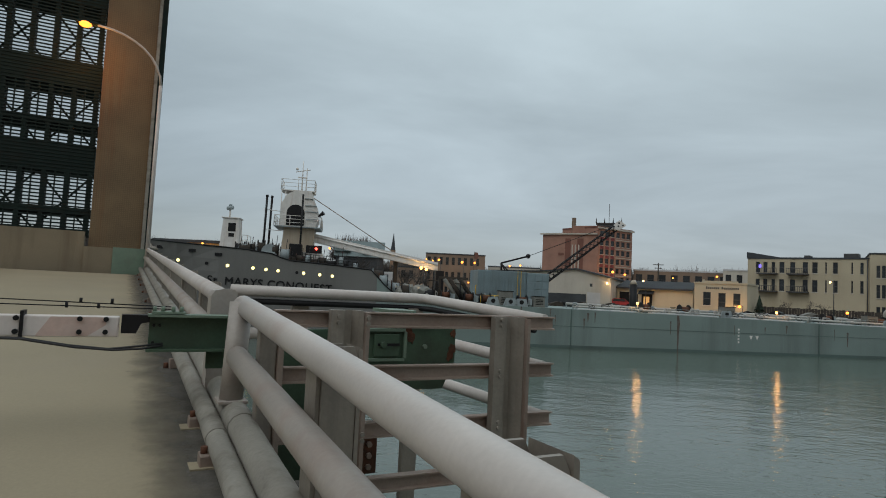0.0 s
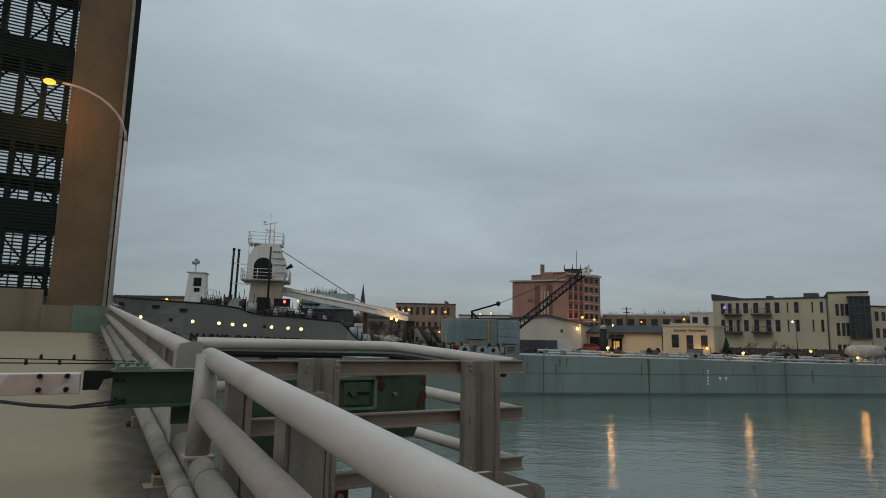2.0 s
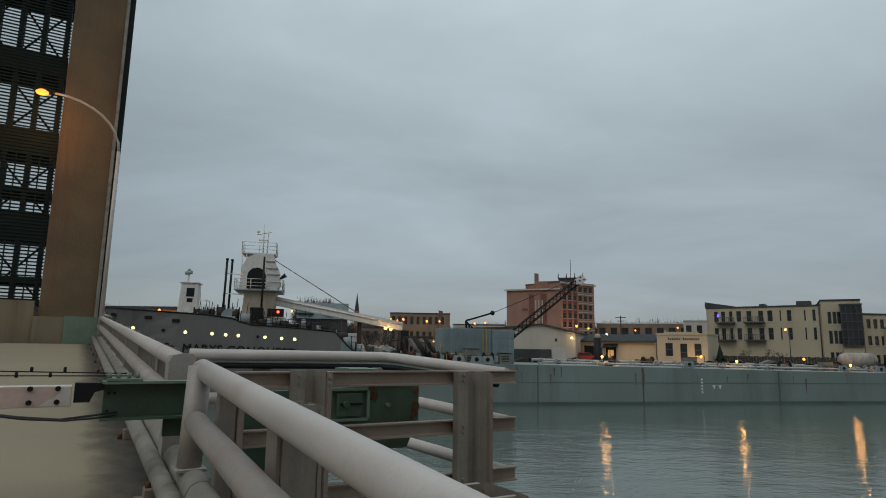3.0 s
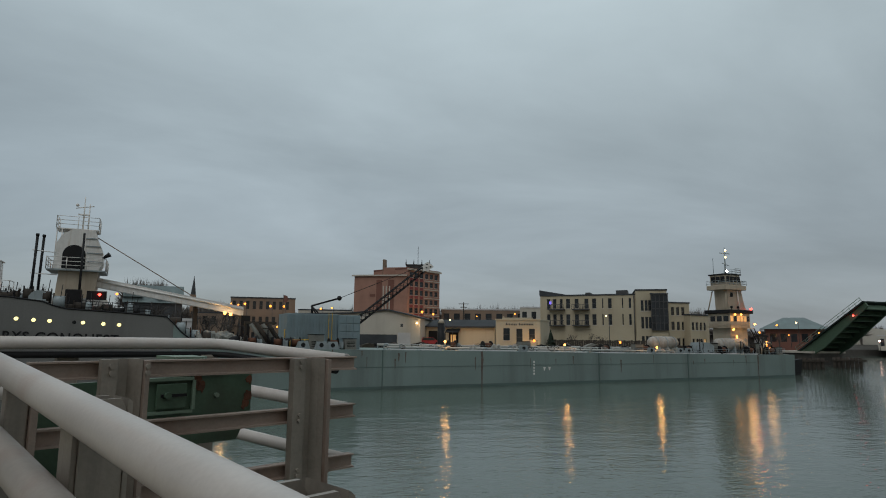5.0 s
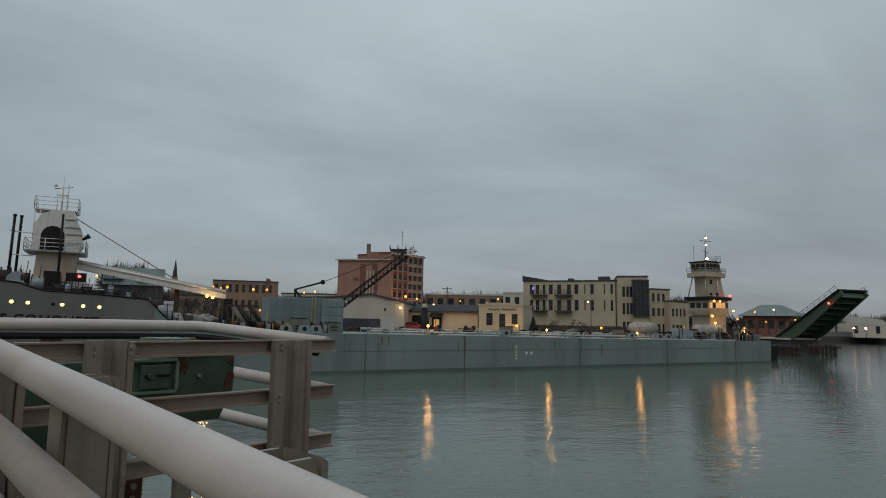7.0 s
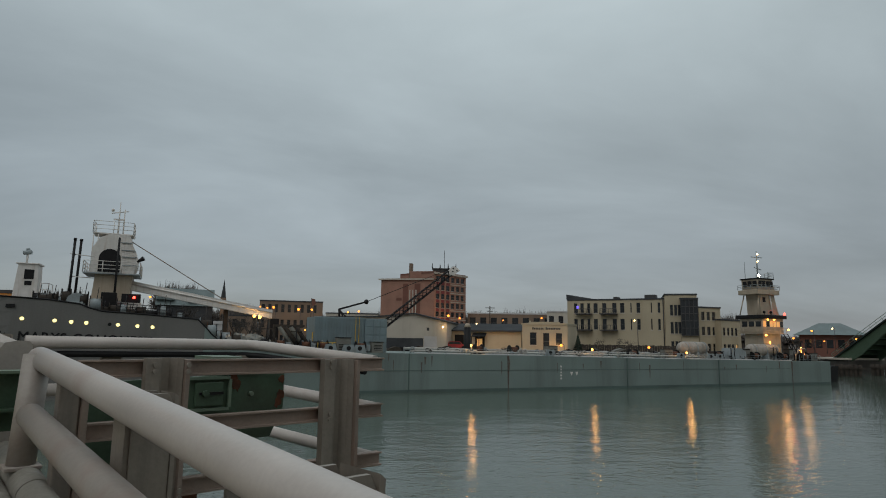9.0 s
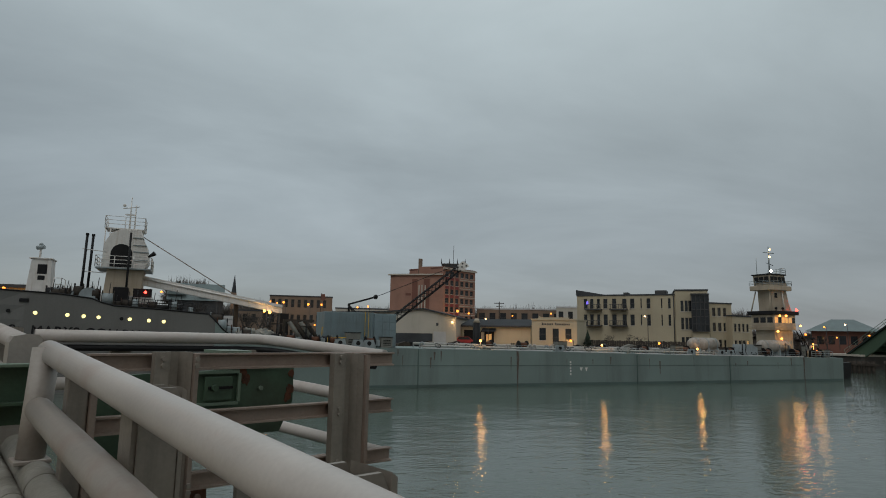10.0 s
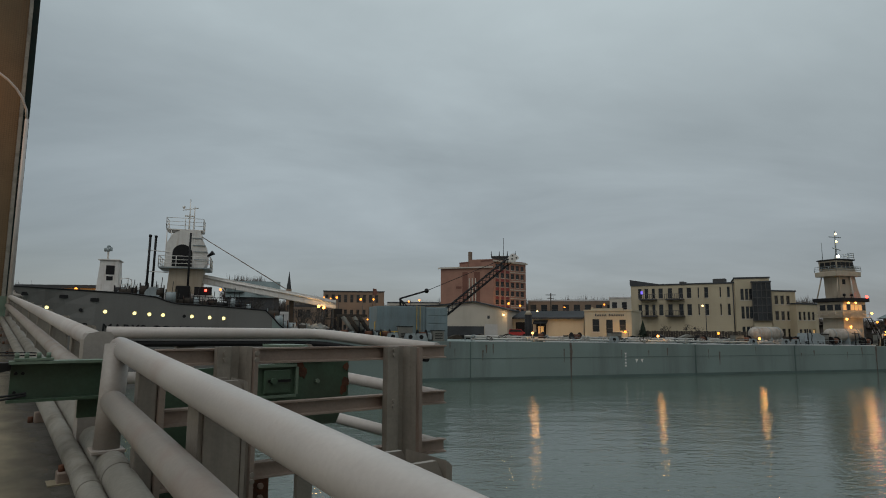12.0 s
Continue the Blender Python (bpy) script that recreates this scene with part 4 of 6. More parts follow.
for x, y in ((-4.55, -2.2), (-4.0, -1.6)):
    st = thing("exhaust_stack", SHIP @ Matrix.Translation((-26.4 + x, 8.4 + y, 8.6)), "slim black exhaust pipe on the foredeck", "exhaust pipe", "exhaust pipes")
    part("pipe", rod(B(), (0, 0, 0), (0.12, 0, 8.4), 0.14), BLACK, st)
    part("collar", rod(B(), (0.12, 0, 8.2), (0.12, 0, 8.45), 0.18), BLACK, st)
# unloading boom
bo = thing("unloading_boom", SHIP @ Matrix.Translation((-24.5, 8.4, 8.4)), "long white box-girder unloading boom lying over the deck", "boom")
bm = B()
a, b = Vector((-1.4, 0, 3.75)), Vector((16.4, -1.5, 0.55))
vs = [bm.verts.new(c + Vector((0, yy, zz))) for c in (a, b) for yy in (-0.75, 0.75) for zz in (-0.55, 0.55)]
for f in ((0, 1, 3, 2), (4, 6, 7, 5), (0, 4, 5, 1), (2, 3, 7, 6), (0, 2, 6, 4), (1, 5, 7, 3)):
    bm.faces.new([vs[i] for i in f])
part("girder", bm, WHITE, bo)
part("top_pipe", rod(B(), a + Vector((0, -0.8, 0.2)), b + Vector((0, -0.8, 0.2)), 0.12), WHITE, bo)
part("rest_post", box(B(), 10.6, 11.1, -0.9, 0.2, -4.6, 1.0), TIMBER, bo)
part("rest_post", box(B(), 16.2, 17.3, -2.2, -0.6, -4.4, 0.0), BLACK, bo)
for k in (0, 0.25):
    part("stay_cable", rod(B(), (-1.1, -0.6 + k, 9.2), (10.1, -1.2 + k, 2.45), 0.05, seg=6), STEEL, bo)
for x, z in ((14.2, 0.25), (14.9, 0.1)):
    part("floodlight", ball(B(), (x, -2.0, z), 0.19), LIT_ORANGE, bo, "glowing orange floodlight")
lamp("floodlight_lamp", SHIP @ Vector((-24.5 + 14.4, 8.4 - 2.6, 7.9)), 150, (1.0, 0.58, 0.22), 0.25)
guard(ship, [(-25.5, 0.3, 8.4), (-18.8, 0.25, 8.05)], 1.0, 3, 0.04, 1.2, BLACK)
# deck house forward of the boom
dh = thing("deckhouse", SHIP @ Matrix.Translation((-21.5, 9.0, 4.2)), "low white deckhouse under the boom with a dark window", "deckhouse")
part("house", box(B(), -2.2, 3.4, -3.5, 3.5, 0, 4.0, 0.08), SHIPGREY, dh)
part("window", box(B(), 0.9, 2.6, -3.56, -3.5, 2.4, 3.5), GLASS, dh)

# tarps, machinery and sacks at the break of the deck
for i, (x, y, z, r) in enumerate(((-12.5, 3.2, 4.6, 1.3), (-10.6, 3.0, 4.4, 1.5), (-9.0, 4.2, 4.4, 1.1))):
    bm = B()
    bmesh.ops.create_icosphere(bm, subdivisions=3, radius=r)
    for v in bm.verts:
        v.co *= 1 + 0.35 * noise.noise(v.co * 1.3 + Vector((i * 7, 0, 0)))
        v.co.z = max(v.co.z * 1.1, -0.5)
    t = part("tarped_machine", bm, TARP, m=SHIP @ Matrix.Translation((x, y, z + 0.35)))
    tagged(t, "deck machine wrapped in a grey wrinkled tarp", "covered machine", "tarped machines")
fr = thing("chute_rack", SHIP @ Matrix.Translation((-6.2, 3.0, 4.3)), "steel hose chute frame of leaning tubes on deck", "frame")
for k in range(4):
    part("chute_tube", rod(B(), (0.7 * k - 1.5, -0.4, 3.0), (0.7 * k + 0.8, 0.3, 0), 0.26, seg=10), TIMBER if k % 2 else TARP, fr)
part("crossbar", box(B(), -2.2, 1.6, -0.5, -0.1, 3.0, 3.3), TIMBER, fr)
part("leg", box(B(), -2.2, -1.9, -0.3, 0.1, 0, 3.0), TIMBER, fr)
ob = thing("orange_cage", SHIP @ Matrix.Translation((-3.3, 3.8, 4.3)), "small orange cage and work light on deck", "cage")
guard(ob, [(0, 0, 0), (1.6, 0, 0), (1.6, 1.5, 0)], 2.4, 4, 0.06, 0.8, YELLOW)

# teal container house on deck
tb = thing("container_house", SHIP @ Matrix.Translation((-3.2, 3.2, 4.25)), "teal corrugated steel container house with panelled end doors", "container")
part("body", box(B(), 0, 6.6, 0, 5, 0, 4.5, 0.05), TEALBOX, tb)
for i in range(16):
    part("corrugation", box(B(), 0.2 + 0.4 * i, 0.38 + 0.4 * i, -0.06, 0, 0.2, 4.3), TEALBOX, tb)
part("end_house", box(B(), 6.61, 9.6, -0.3, 4.6, 0, 4.4, 0.05), TEALBOX, tb)
for i in range(3):
    for k in range(4):
        part("panel", box(B(), 6.75 + 0.95 * i, 7.55 + 0.95 * i, -0.36, -0.3, 0.2 + 1.05 * k, 1.1 + 1.05 * k, 0.02), TEALBOX, tb)
part("ladder", box(B(), 5.3, 5.36, -0.3, -0.2, 0, 4.6), YELLOW, tb)
part("ladder", box(B(), 5.75, 5.81, -0.3, -0.2, 0, 4.6), YELLOW, tb)
guard(tb, [(0.2, -1.6, 0), (3.8, -1.6, 0)], 1.2, 2, 0.07, 1.2, YELLOW)
for s, y in ((-1.66, 0.6), (0.63, 0.6), (2.07, 0.6), (30.6, 0.6), (55.5, 0.6), (62.0, 0.6), (64.0, 0.6)):
    bl = thing("mooring_chock", SHIP @ Matrix.Translation((s, y, top_at(s))), "round grey mooring chock at the deck edge", "mooring chock", "mooring chocks")
    part("plate", prism(B(), [(-0.9, 0), (0.9, 0), (0.6, 0.95), (-0.6, 0.95)], "y", -0.12, 0.12), SHIPGREY, bl)
    part("eye", rod(B(), (0, -0.15, 0.5), (0, 0.15, 0.5), 0.28, seg=12), BLACK, bl)
# deck pipes and vents along the cargo deck
for y, z, r in ((2.2, 0.45, 0.14), (3.4, 0.35, 0.1), (6.0, 0.7, 0.18)):
    dp = thing("deck_pipe", SHIP @ Matrix.Translation((10, y, 3.6)), "pale deck pipe running along the cargo deck", "pipe", "deck pipes")
    part("pipe", rod(B(), (0, 0, z + 0.5), (52, 0, z - 0.1), r), PALEPIPE, dp)
    for i in range(13):
        part("support", box(B(), 4 * i, 4 * i + 0.12, -0.1, 0.1, -0.2, z + 0.45 - 0.0115 * 4 * i), SHIPGREY, dp)
rng = random.Random(5)
for i in range(26):
    s = 10 + i * 2.35 + rng.uniform(-0.8, 0.8)
    y, z = rng.uniform(0.8, 5.0), top_at(s) - 0.1
    v = thing("deck_vent", SHIP @ Matrix.Translation((s, y, z)), "small pale vent pipe bend on the cargo deck", "vent", "deck vents")
    h, d = rng.uniform(0.5, 0.95), rng.uniform(0.3, 0.6)
    part("bend", pipe(B(), [(0, 0, 0), (0, 0, h * 0.7), (d * 0.3, 0, h), (d * 0.8, 0, h), (d * 1.1, 0, h * 0.7), (d * 1.1, 0, h * 0.35)], 0.12, 8), SHIPGREY if i % 3 == 0 else PALEPIPE, v)
    if i % 2:
        part("bend", pipe(B(), [(d * 1.3 + px, 0, pz) for px, pz in ((0, 0), (0, h * 0.7), (d * 0.3, h), (d * 0.8, h), (d * 1.1, h * 0.7), (d * 1.1, h * 0.35))], 0.12, 8), PALEPIPE, v)
for s, y, z in ((18.1, 1.2, 1.2), (38.5, 1.2, 1.1), (57.4, 1.2, 0.95)):
    dl = thing("deck_lamp", SHIP @ Matrix.Translation((s, y, top_at(s) - 0.1)), "lit deck lamp on a short post", "deck lamp", "deck lamps")
    part("post", rod(B(), (0, 0, 0), (0, 0, z), 0.05), SHIPGREY, dl)
    part("bulb", ball(B(), (0, 0, z + 0.12), 0.17), LIT_ORANGE, dl)
    lamp("deck_lamp_light", SHIP @ Vector((s, y - 0.5, top_at(s) + z + 0.2)), 80, (1.0, 0.5, 0.15), 0.24)
# tanks aft
for s, r, L, z in ((59.8, 1.12, 4.7, 1.95), (76.0, 1.08, 6.0, 1.8)):
    tk = thing("storage_tank", SHIP @ Matrix.Translation((s, 4.5, 3.35)), "weathered cylindrical steel tank lying on a cradle", "tank", "deck tanks")
    bm = rod(B(), (0, 0, z), (L, 0, z), r, seg=24)
    ball(bm, (0.15, 0, z), r * 0.97, 20)
    ball(bm, (L - 0.15, 0, z), r * 0.97, 20)
    part("shell", bm, TANK, tk)
    for x in (0.3, L / 2, L - 0.4):
        part("band", rod(B(), (x, 0, z), (x + 0.14, 0, z), r + 0.05, seg=24), SHIPGREY, tk)
        part("cradle", box(B(), x, x + 0.3, -1.2, 1.2, 0, z - r + 0.5), SHIPGREY, tk)
ht = thing("hatch_house", SHIP @ Matrix.Translation((70.5, 3.5, 3.35)), "grey sloped companion hatch house", "hatch")
part("body", prism(B(), [(-1.6, 0), (2.0, 0), (2.0, 1.5), (0.8, 2.1), (-1.0, 2.1)], "y", -1, 1.5), SHIPGREY, ht)
yc = thing("yellow_davit", SHIP @ Matrix.Translation((85.2, 2.6, 3.3)), "pale yellow steel davit arch at the stern", "davit")
part("arch", pipe(B(), [(0, 0, 0), (0.2, 0, 1.0), (0.8, 0, 1.9), (1.6, 0, 2.2), (2.6, 0, 2.2), (2.9, 0, 1.7)], 0.15, 8), BUFF, yc)
part("leg", rod(B(), (2.9, 0, 0), (2.9, 0, 3.3), 0.16), BLACK, yc)
guard(ship, [(83.5, 0.6, 3.3), (89.0, 0.6, 3.3)], 1.1, 3, 0.035, 1.0, SHIPGREY)

# ---- tug in the stern notch ----
tug = thing("tugboat", SHIP @ Matrix.Translation((83.6, 8.4, 0)), "buff tug with a tall raised pilothouse and lit lower bridge", "tugboat")
part("hull", prism(B(), [(-1, -2.4), (14.2, -2.4), (15.0, 2.3), (9, 2.2), (-1, 3.2)], "y", -4.7, 4.7), BLACK, tug)
part("deckhouse", box(B(), -1.8, 2.9, -2.1, 2.1, 3.3, 8.2, 0.1), BUFF, tug)
part("bridge_wing", box(B(), -2.4, 3.3, -2.5, 2.5, 8.3, 11.0, 0.08), BUFF, tug, "buff lower bridge")
for i in range(6):
    part("bridge_window", box(B(), -2.2 + 0.92 * i, -1.5 + 0.92 * i, -2.56, -2.5, 9.5, 10.5), LIT_WINDOW if i in (0, 2, 3, 4) else GLASS, tug, "warm lit window" if i in (0, 2, 3, 4) else "")
for i in range(3):
    part("bridge_window", box(B(), -2.46, -2.4, -2.2 + 1.5 * i, -1.1 + 1.5 * i, 9.5, 10.5), GLASS, tug)
guard(tug, [(3.6, -2.85, 8.35), (-2.75, -2.85, 8.35), (-2.75, 2.85, 8.35)], 0.9, 2, 0.05, 1.3, BUFF)
part("side_deck", box(B(), -2.8, 3.7, -2.9, 2.9, 8.18, 8.298), BUFF, tug)
part("bridge_roof", box(B(), -2.9, 3.8, -2.95, 2.95, 11.0, 11.7, 0.1), BLACK, tug)
part("tower", prism(B(), [(-1.3, 11.7), (3.7, 11.7), (3.0, 13.4), (2.5, 15.6), (-1.5, 15.6)], "y", -1.5, 1.5), BUFF, tug, "flared buff tower")
part("tower_window", box(B(), -0.7, 0.0, -1.56, -1.5, 14.2, 15.1), BLACK, tug)
for yy in (-2.0, 2.0):
    part("strut", rod(B(), (-2.8, yy, 11.7), (-1.9, yy * 0.8, 15.5), 0.11), BUFF, tug)
    part("strut", rod(B(), (1.2, yy, 11.7), (1.2, yy * 0.8, 15.5), 0.12), WHITE, tug)
part("pilothouse_deck", box(B(), -2.8, 3.2, -2.2, 2.2, 15.6, 16.5, 0.1), BUFF, tug)
part("pilothouse", prism(B(), [(-2.0, 16.5), (2.4, 16.5), (1.8, 18.5), (-2.2, 18.5)], "y", -1.8, 1.8), BUFF, tug)
for i in range(4):
    part("pilot_window", box(B(), -1.95 + 1.0 * i, -1.1 + 1.0 * i, -1.86, -1.8, 17.1, 18.2), BLACK, tug)
for i in range(3):
    part("pilot_window", prism(B(), [(-1.6 + 1.1 * i, 17.1), (-0.7 + 1.1 * i, 17.1), (-0.7 + 1.1 * i, 18.2), (-1.6 + 1.1 * i, 18.2)], "x", -2.22, -2.1), BLACK, tug)
part("pilot_roof", box(B(), -2.4, 2.2, -2.0, 2.0, 18.5, 18.75, 0.05), BLACK, tug)
guard(tug, [(3.2, 2.2, 16.5), (3.2, -2.2, 16.5), (-2.8, -2.2, 16.5), (-2.8, 2.2, 16.5)], 0.9, 3, 0.045, 1.2, SHIPGREY)
guard(tug, [(2.1, 1.9, 18.75), (2.1, -1.9, 18.75), (0.6, -1.9, 18.75)], 1.1, 3, 0.045, 0.8, SHIPGREY)
for x in (-1.6, 0.2):
    part("searchlight", ball(rod(B(), (x, -2.4, 11.7), (x, -2.4, 12.0), 0.08), (x, -2.4, 12.2), 0.26, 10), BLACK, tug)
part("mast", rod(B(), (0.2, 0, 18.7), (0.2, 0, 24.2), 0.16, 0.08), SHIPGREY, tug)
part("yard", rod(B(), (-1.3, 0, 23.0), (1.7, 0, 23.0), 0.08), SHIPGREY, tug)
part("spreader", rod(B(), (-0.6, 0, 21.0), (1.3, 0, 20.6), 0.07), SHIPGREY, tug)
part("antenna", rod(B(), (-2.0, 1, 18.7), (-2.0, 1, 22.0), 0.05), SHIPGREY, tug)
for p, r, mm in (((0.2, -0.2, 23.6), 0.19, LIT_WARM), ((0.2, -0.2, 22.2), 0.19, LIT_WARM), ((-1.4, -1.6, 19.2), 0.25, LIT_WHITE), ((3.5, -2.7, 11.95), 0.24, LIT_RED), ((-1.9, -2.8, 7.9), 0.2, LIT_ORANGE), ((-1.2, -2.8, 10.8), 0.17, LIT_ORANGE), ((0.5, -2.8, 10.8), 0.17, LIT_ORANGE), ((4.1, -2.9, 9.0), 0.2, LIT_ORANGE), ((6.0, -3.6, 5.3), 0.2, LIT_ORANGE)):
    part("lamp", ball(B(), p, r), mm, tug)
for p in ((7.2, -2.9, 5.6), (-0.4, -2.3, 6.6), (8.6, -2.7, 4.4)):
    part("work_light", ball(rod(B(), Vector(p) - Vector((0, 0, 0.9)), p, 0.05, seg=5), p, 0.17), LIT_ORANGE, tug, "glowing orange work light")
lamp("tug_deck_light", SHIP @ Vector((83.6 - 1.2, 8.4 - 5.6, 7.8)), 190, (1.0, 0.5, 0.14), 0.7)
lamp("tug_side_light", SHIP @ Vector((83.6 + 5.2, 8.4 - 5.0, 7.0)), 110, (1.0, 0.5, 0.14), 0.7)
lamp("tug_red_light", SHIP @ Vector((83.6 + 4.2, 8.4 - 3.4, 12.1)), 12, (1.0, 0.05, 0.03), 0.3)
for yy in (-3.0, -2.2):
    part("stair_stringer", rod(B(), (6.8, yy, 3.3), (3.6, yy, 8.2), 0.11, seg=4), BLACK, tug)
bm = B()
for k in range(14):
    box(bm, 6.65 - 0.23 * k, 6.9 - 0.23 * k, -3.0, -2.2, 3.5 + 0.35 * k, 3.55 + 0.35 * k)
tagged(part("stair_treads", bm, BLACK, tug), kind="stuff")
for x in (5.2, 6.4, 7.6):
    part("gantry_post", rod(B(), (x, -2.6, 2.6), (x, -2.6, 6.6), 0.12, seg=6), BLACK, tug)
part("gantry_beam", box(B(), 4.6, 8.0, -2.8, -2.4, 6.6, 6.9), BLACK, tug)
part("gantry_brace", rod(B(), (5.2, -2.6, 3.0), (7.6, -2.6, 6.4), 0.08, seg=5), BLACK, tug)
part("winch", rod(B(), (8.2, -2, 3.4), (8.2, 2, 3.4), 1.0, seg=14), BLACK, tug)
part("funnel", box(B(), 5.2, 6.4, 1.0, 2.2, 2.2, 8.6, 0.1), BLACK, tug)
for i in range(3):
    part("lifebelt", rod(B(), (-1.3 + 1.7 * i, -2.18, 5.9), (-1.3 + 1.7 * i, -2.1, 5.9), 0.38, seg=12), SHIPGREY, tug)

# painted marks on the hull side, pale bars
for k in range(5):
    part("draft_mark", box(B(), 31.9, 32.15, -0.012, -0.003, 0.7 + 0.42 * k, 0.95 + 0.42 * k), WHITE, ship)
for s0 in (33.6, 34.5):
    part("load_mark", prism(B(), [(s0, 1.75), (s0 + 0.5, 1.75), (s0 + 0.25, 1.2)], "y", -0.012, -0.003), WHITE, ship)
# rust streaks and dents below the chocks
rng = random.Random(31)
for i in range(22):
    s0 = rng.uniform(-6, 78)
    z1 = top_at(s0) - rng.uniform(0.0, 1.2)
    L, ww = rng.uniform(0.5, 2.0), rng.uniform(0.08, 0.3)
    part("rust_streak", prism(B(), [(s0, z1), (s0 + ww, z1), (s0 + ww * 0.6, z1 - L), (s0 + ww * 0.3, z1 - L)], "y", -0.008, -0.001), RUSTWASH, ship)
# dark deck gear in the well behind the forecastle
rng = random.Random(17)
for i in range(22):
    s0 = rng.uniform(-17, -3)
    g = thing("deck_gear", SHIP @ Matrix.Translation((s0, rng.uniform(2, 9), top_at(s0) - 0.05)), "dark winches and hose gear crowded on the ship's deck", "deck gear", "deck gear")
    h, w0 = rng.uniform(0.5, 1.5), rng.uniform(0.25, 0.7)
    part("drum", rod(B(), (-w0, 0, h * 0.5), (w0, 0, h * 0.5), h * 0.5, seg=12), rng.choice((BLACK, SHIPGREY, TIMBER)), g)
    part("frame", box(B(), -w0 * 1.2, -w0 * 1.05, -0.4, 0.4, 0, h * 1.2, 0.03), rng.choice((BLACK, RUST, SHIPGREY)), g)
    part("frame", box(B(), w0 * 1.05, w0 * 1.2, -0.4, 0.4, 0, h * 1.1, 0.03), rng.choice((BLACK, RUST, SHIPGREY)), g)
# winches, lockers and hose posts before the container house and round the tug's bow
def work_gear(s0, y0, kind, seed):
    """One piece of deck machinery: a framed winch, a louvred locker or a hose post."""
    rng = random.Random(seed)
    z0 = top_at(s0) - 0.05
    if kind == 0:
        g = thing("deck_winch", SHIP @ Matrix.Translation((s0, y0, z0)), "dark rusty deck winch with two cheek plates", "winch", "work winches")
        w = rng.uniform(0.5, 0.9)
        part("drum", rod(B(), (-w, 0, 0.75), (w, 0, 0.75), 0.45, seg=12), RUST, g)
        for x in (-w - 0.08, w):
            part("cheek", rod(B(), (x, 0, 0.75), (x + 0.08, 0, 0.75), 0.72, seg=12), BLACK, g)
        part("bed", box(B(), -w - 0.3, w + 0.3, -0.5, 0.5, 0.0, 0.2, 0.02), BLACK, g)
        part("motor", box(B(), w + 0.1, w + 0.75, -0.3, 0.3, 0.2, 1.0, 0.05), SHIPGREY, g)
    elif kind == 1:
        g = thing("deck_locker", SHIP @ Matrix.Translation((s0, y0, z0)), "weathered grey deck locker with a louvred door", "locker", "deck lockers")
        w, h = rng.uniform(0.6, 1.0), rng.uniform(1.3, 2.1)
        part("body", box(B(), -w, w, -0.5, 0.6, 0.0, h, 0.04), TIMBER if seed % 2 else TARP, g)
        d = part("door", box(B(), -w + 0.15, w - 0.15, -0.54, -0.5, 0.15, h - 0.15), TARP, g)
        for k in range(4):
            part("louvre", box(B(), -w + 0.25, w - 0.25, -0.57, -0.545, 0.35 + 0.2 * k, 0.43 + 0.2 * k), BLACK, d)
        part("lid", box(B(), -w - 0.06, w + 0.06, -0.58, 0.66, h, h + 0.08, 0.02), BLACK, g)
    else:
        g = thing("hose_post", SHIP @ Matrix.Translation((s0, y0, z0)), "tall dark post with a hanging hose and crossbar", "post", "hose posts")
        h = rng.uniform(2.2, 3.4)
        part("post", rod(B(), (0, 0, 0), (0, 0, h), 0.1, 0.07, seg=8), BLACK, g)
        part("crossbar", rod(B(), (-0.7, 0, h - 0.3), (0.7, 0, h - 0.3), 0.06, seg=6), TIMBER, g)
        part("hose", pipe(B(), [(0.6, -0.1, h - 0.3), (0.75, -0.15, h * 0.6), (0.5, -0.2, h * 0.3), (0.8, -0.25, 0.1)], 0.06, 6), BLACK, g)
    return g


for k, (s0, y0, kind) in enumerate(((-4.6, 1.8, 0), (-2.4, 1.6, 0), (0.2, 1.7, 1), (2.4, 1.5, 0), (4.6, 1.6, 1), (-5.6, 2.4, 2), (-7.6, 2.0, 0), (-9.2, 2.2, 2),
                                    (66.2, 3.0, 0), (67.8, 4.4, 1), (69.0, 2.6, 2), (73.2, 3.4, 1), (74.6, 2.6, 0), (79.0, 2.2, 2), (80.6, 1.6, 0), (82.4, 1.8, 1),
                                    (84.0, 1.4, 2), (86.4, 1.8, 0), (88.4, 1.6, 1), (57.8, 4.6, 0), (55.6, 3.8, 1), (49.5, 5.0, 0), (34.0, 5.5, 1), (27.0, 5.0, 0), (21.0, 4.8, 0))):
    work_gear(s0, y0, kind, 200 + k)
# brace between the exhaust pipes and the house, winches and a boat drum behind the bulwark
br = thing("exhaust_brace", SHIP @ Matrix.Translation((-30.6, 6.4, 14.6)), "thin steel brace between the exhaust pipes and the house", "brace")
part("bar", rod(B(), (-0.6, 0, 0.6), (2.0, 0, 0.4), 0.05, seg=5), WHITE, br)
part("bar", rod(B(), (-0.6, 0, -2.0), (2.0, 0, -2.1), 0.05, seg=5), WHITE, br)
for s0, r in ((-29.6, 0.95), (-32.6, 0.75)):
    wd = thing("winch_drum", SHIP @ Matrix.Translation((s0, 2.6, 9.0)), "grey mooring winch drum behind the bulwark", "winch", "winch drums")
    part("drum", rod(B(), (0, -0.7, 0.5), (0, 0.7, 0.5), r, seg=18), SHIPGREY, wd)
    part("frame", box(B(), -0.7, 0.7, -0.9, -0.75, -0.9, 0.5, 0.04), SHIPGREY, wd)
em = part("round_emblem", rod(B(), (-37.6, 2.45, 3.8), (-37.5, 3.1, 3.75), 0.85, seg=24), WHITE, ship, "round white bow emblem")
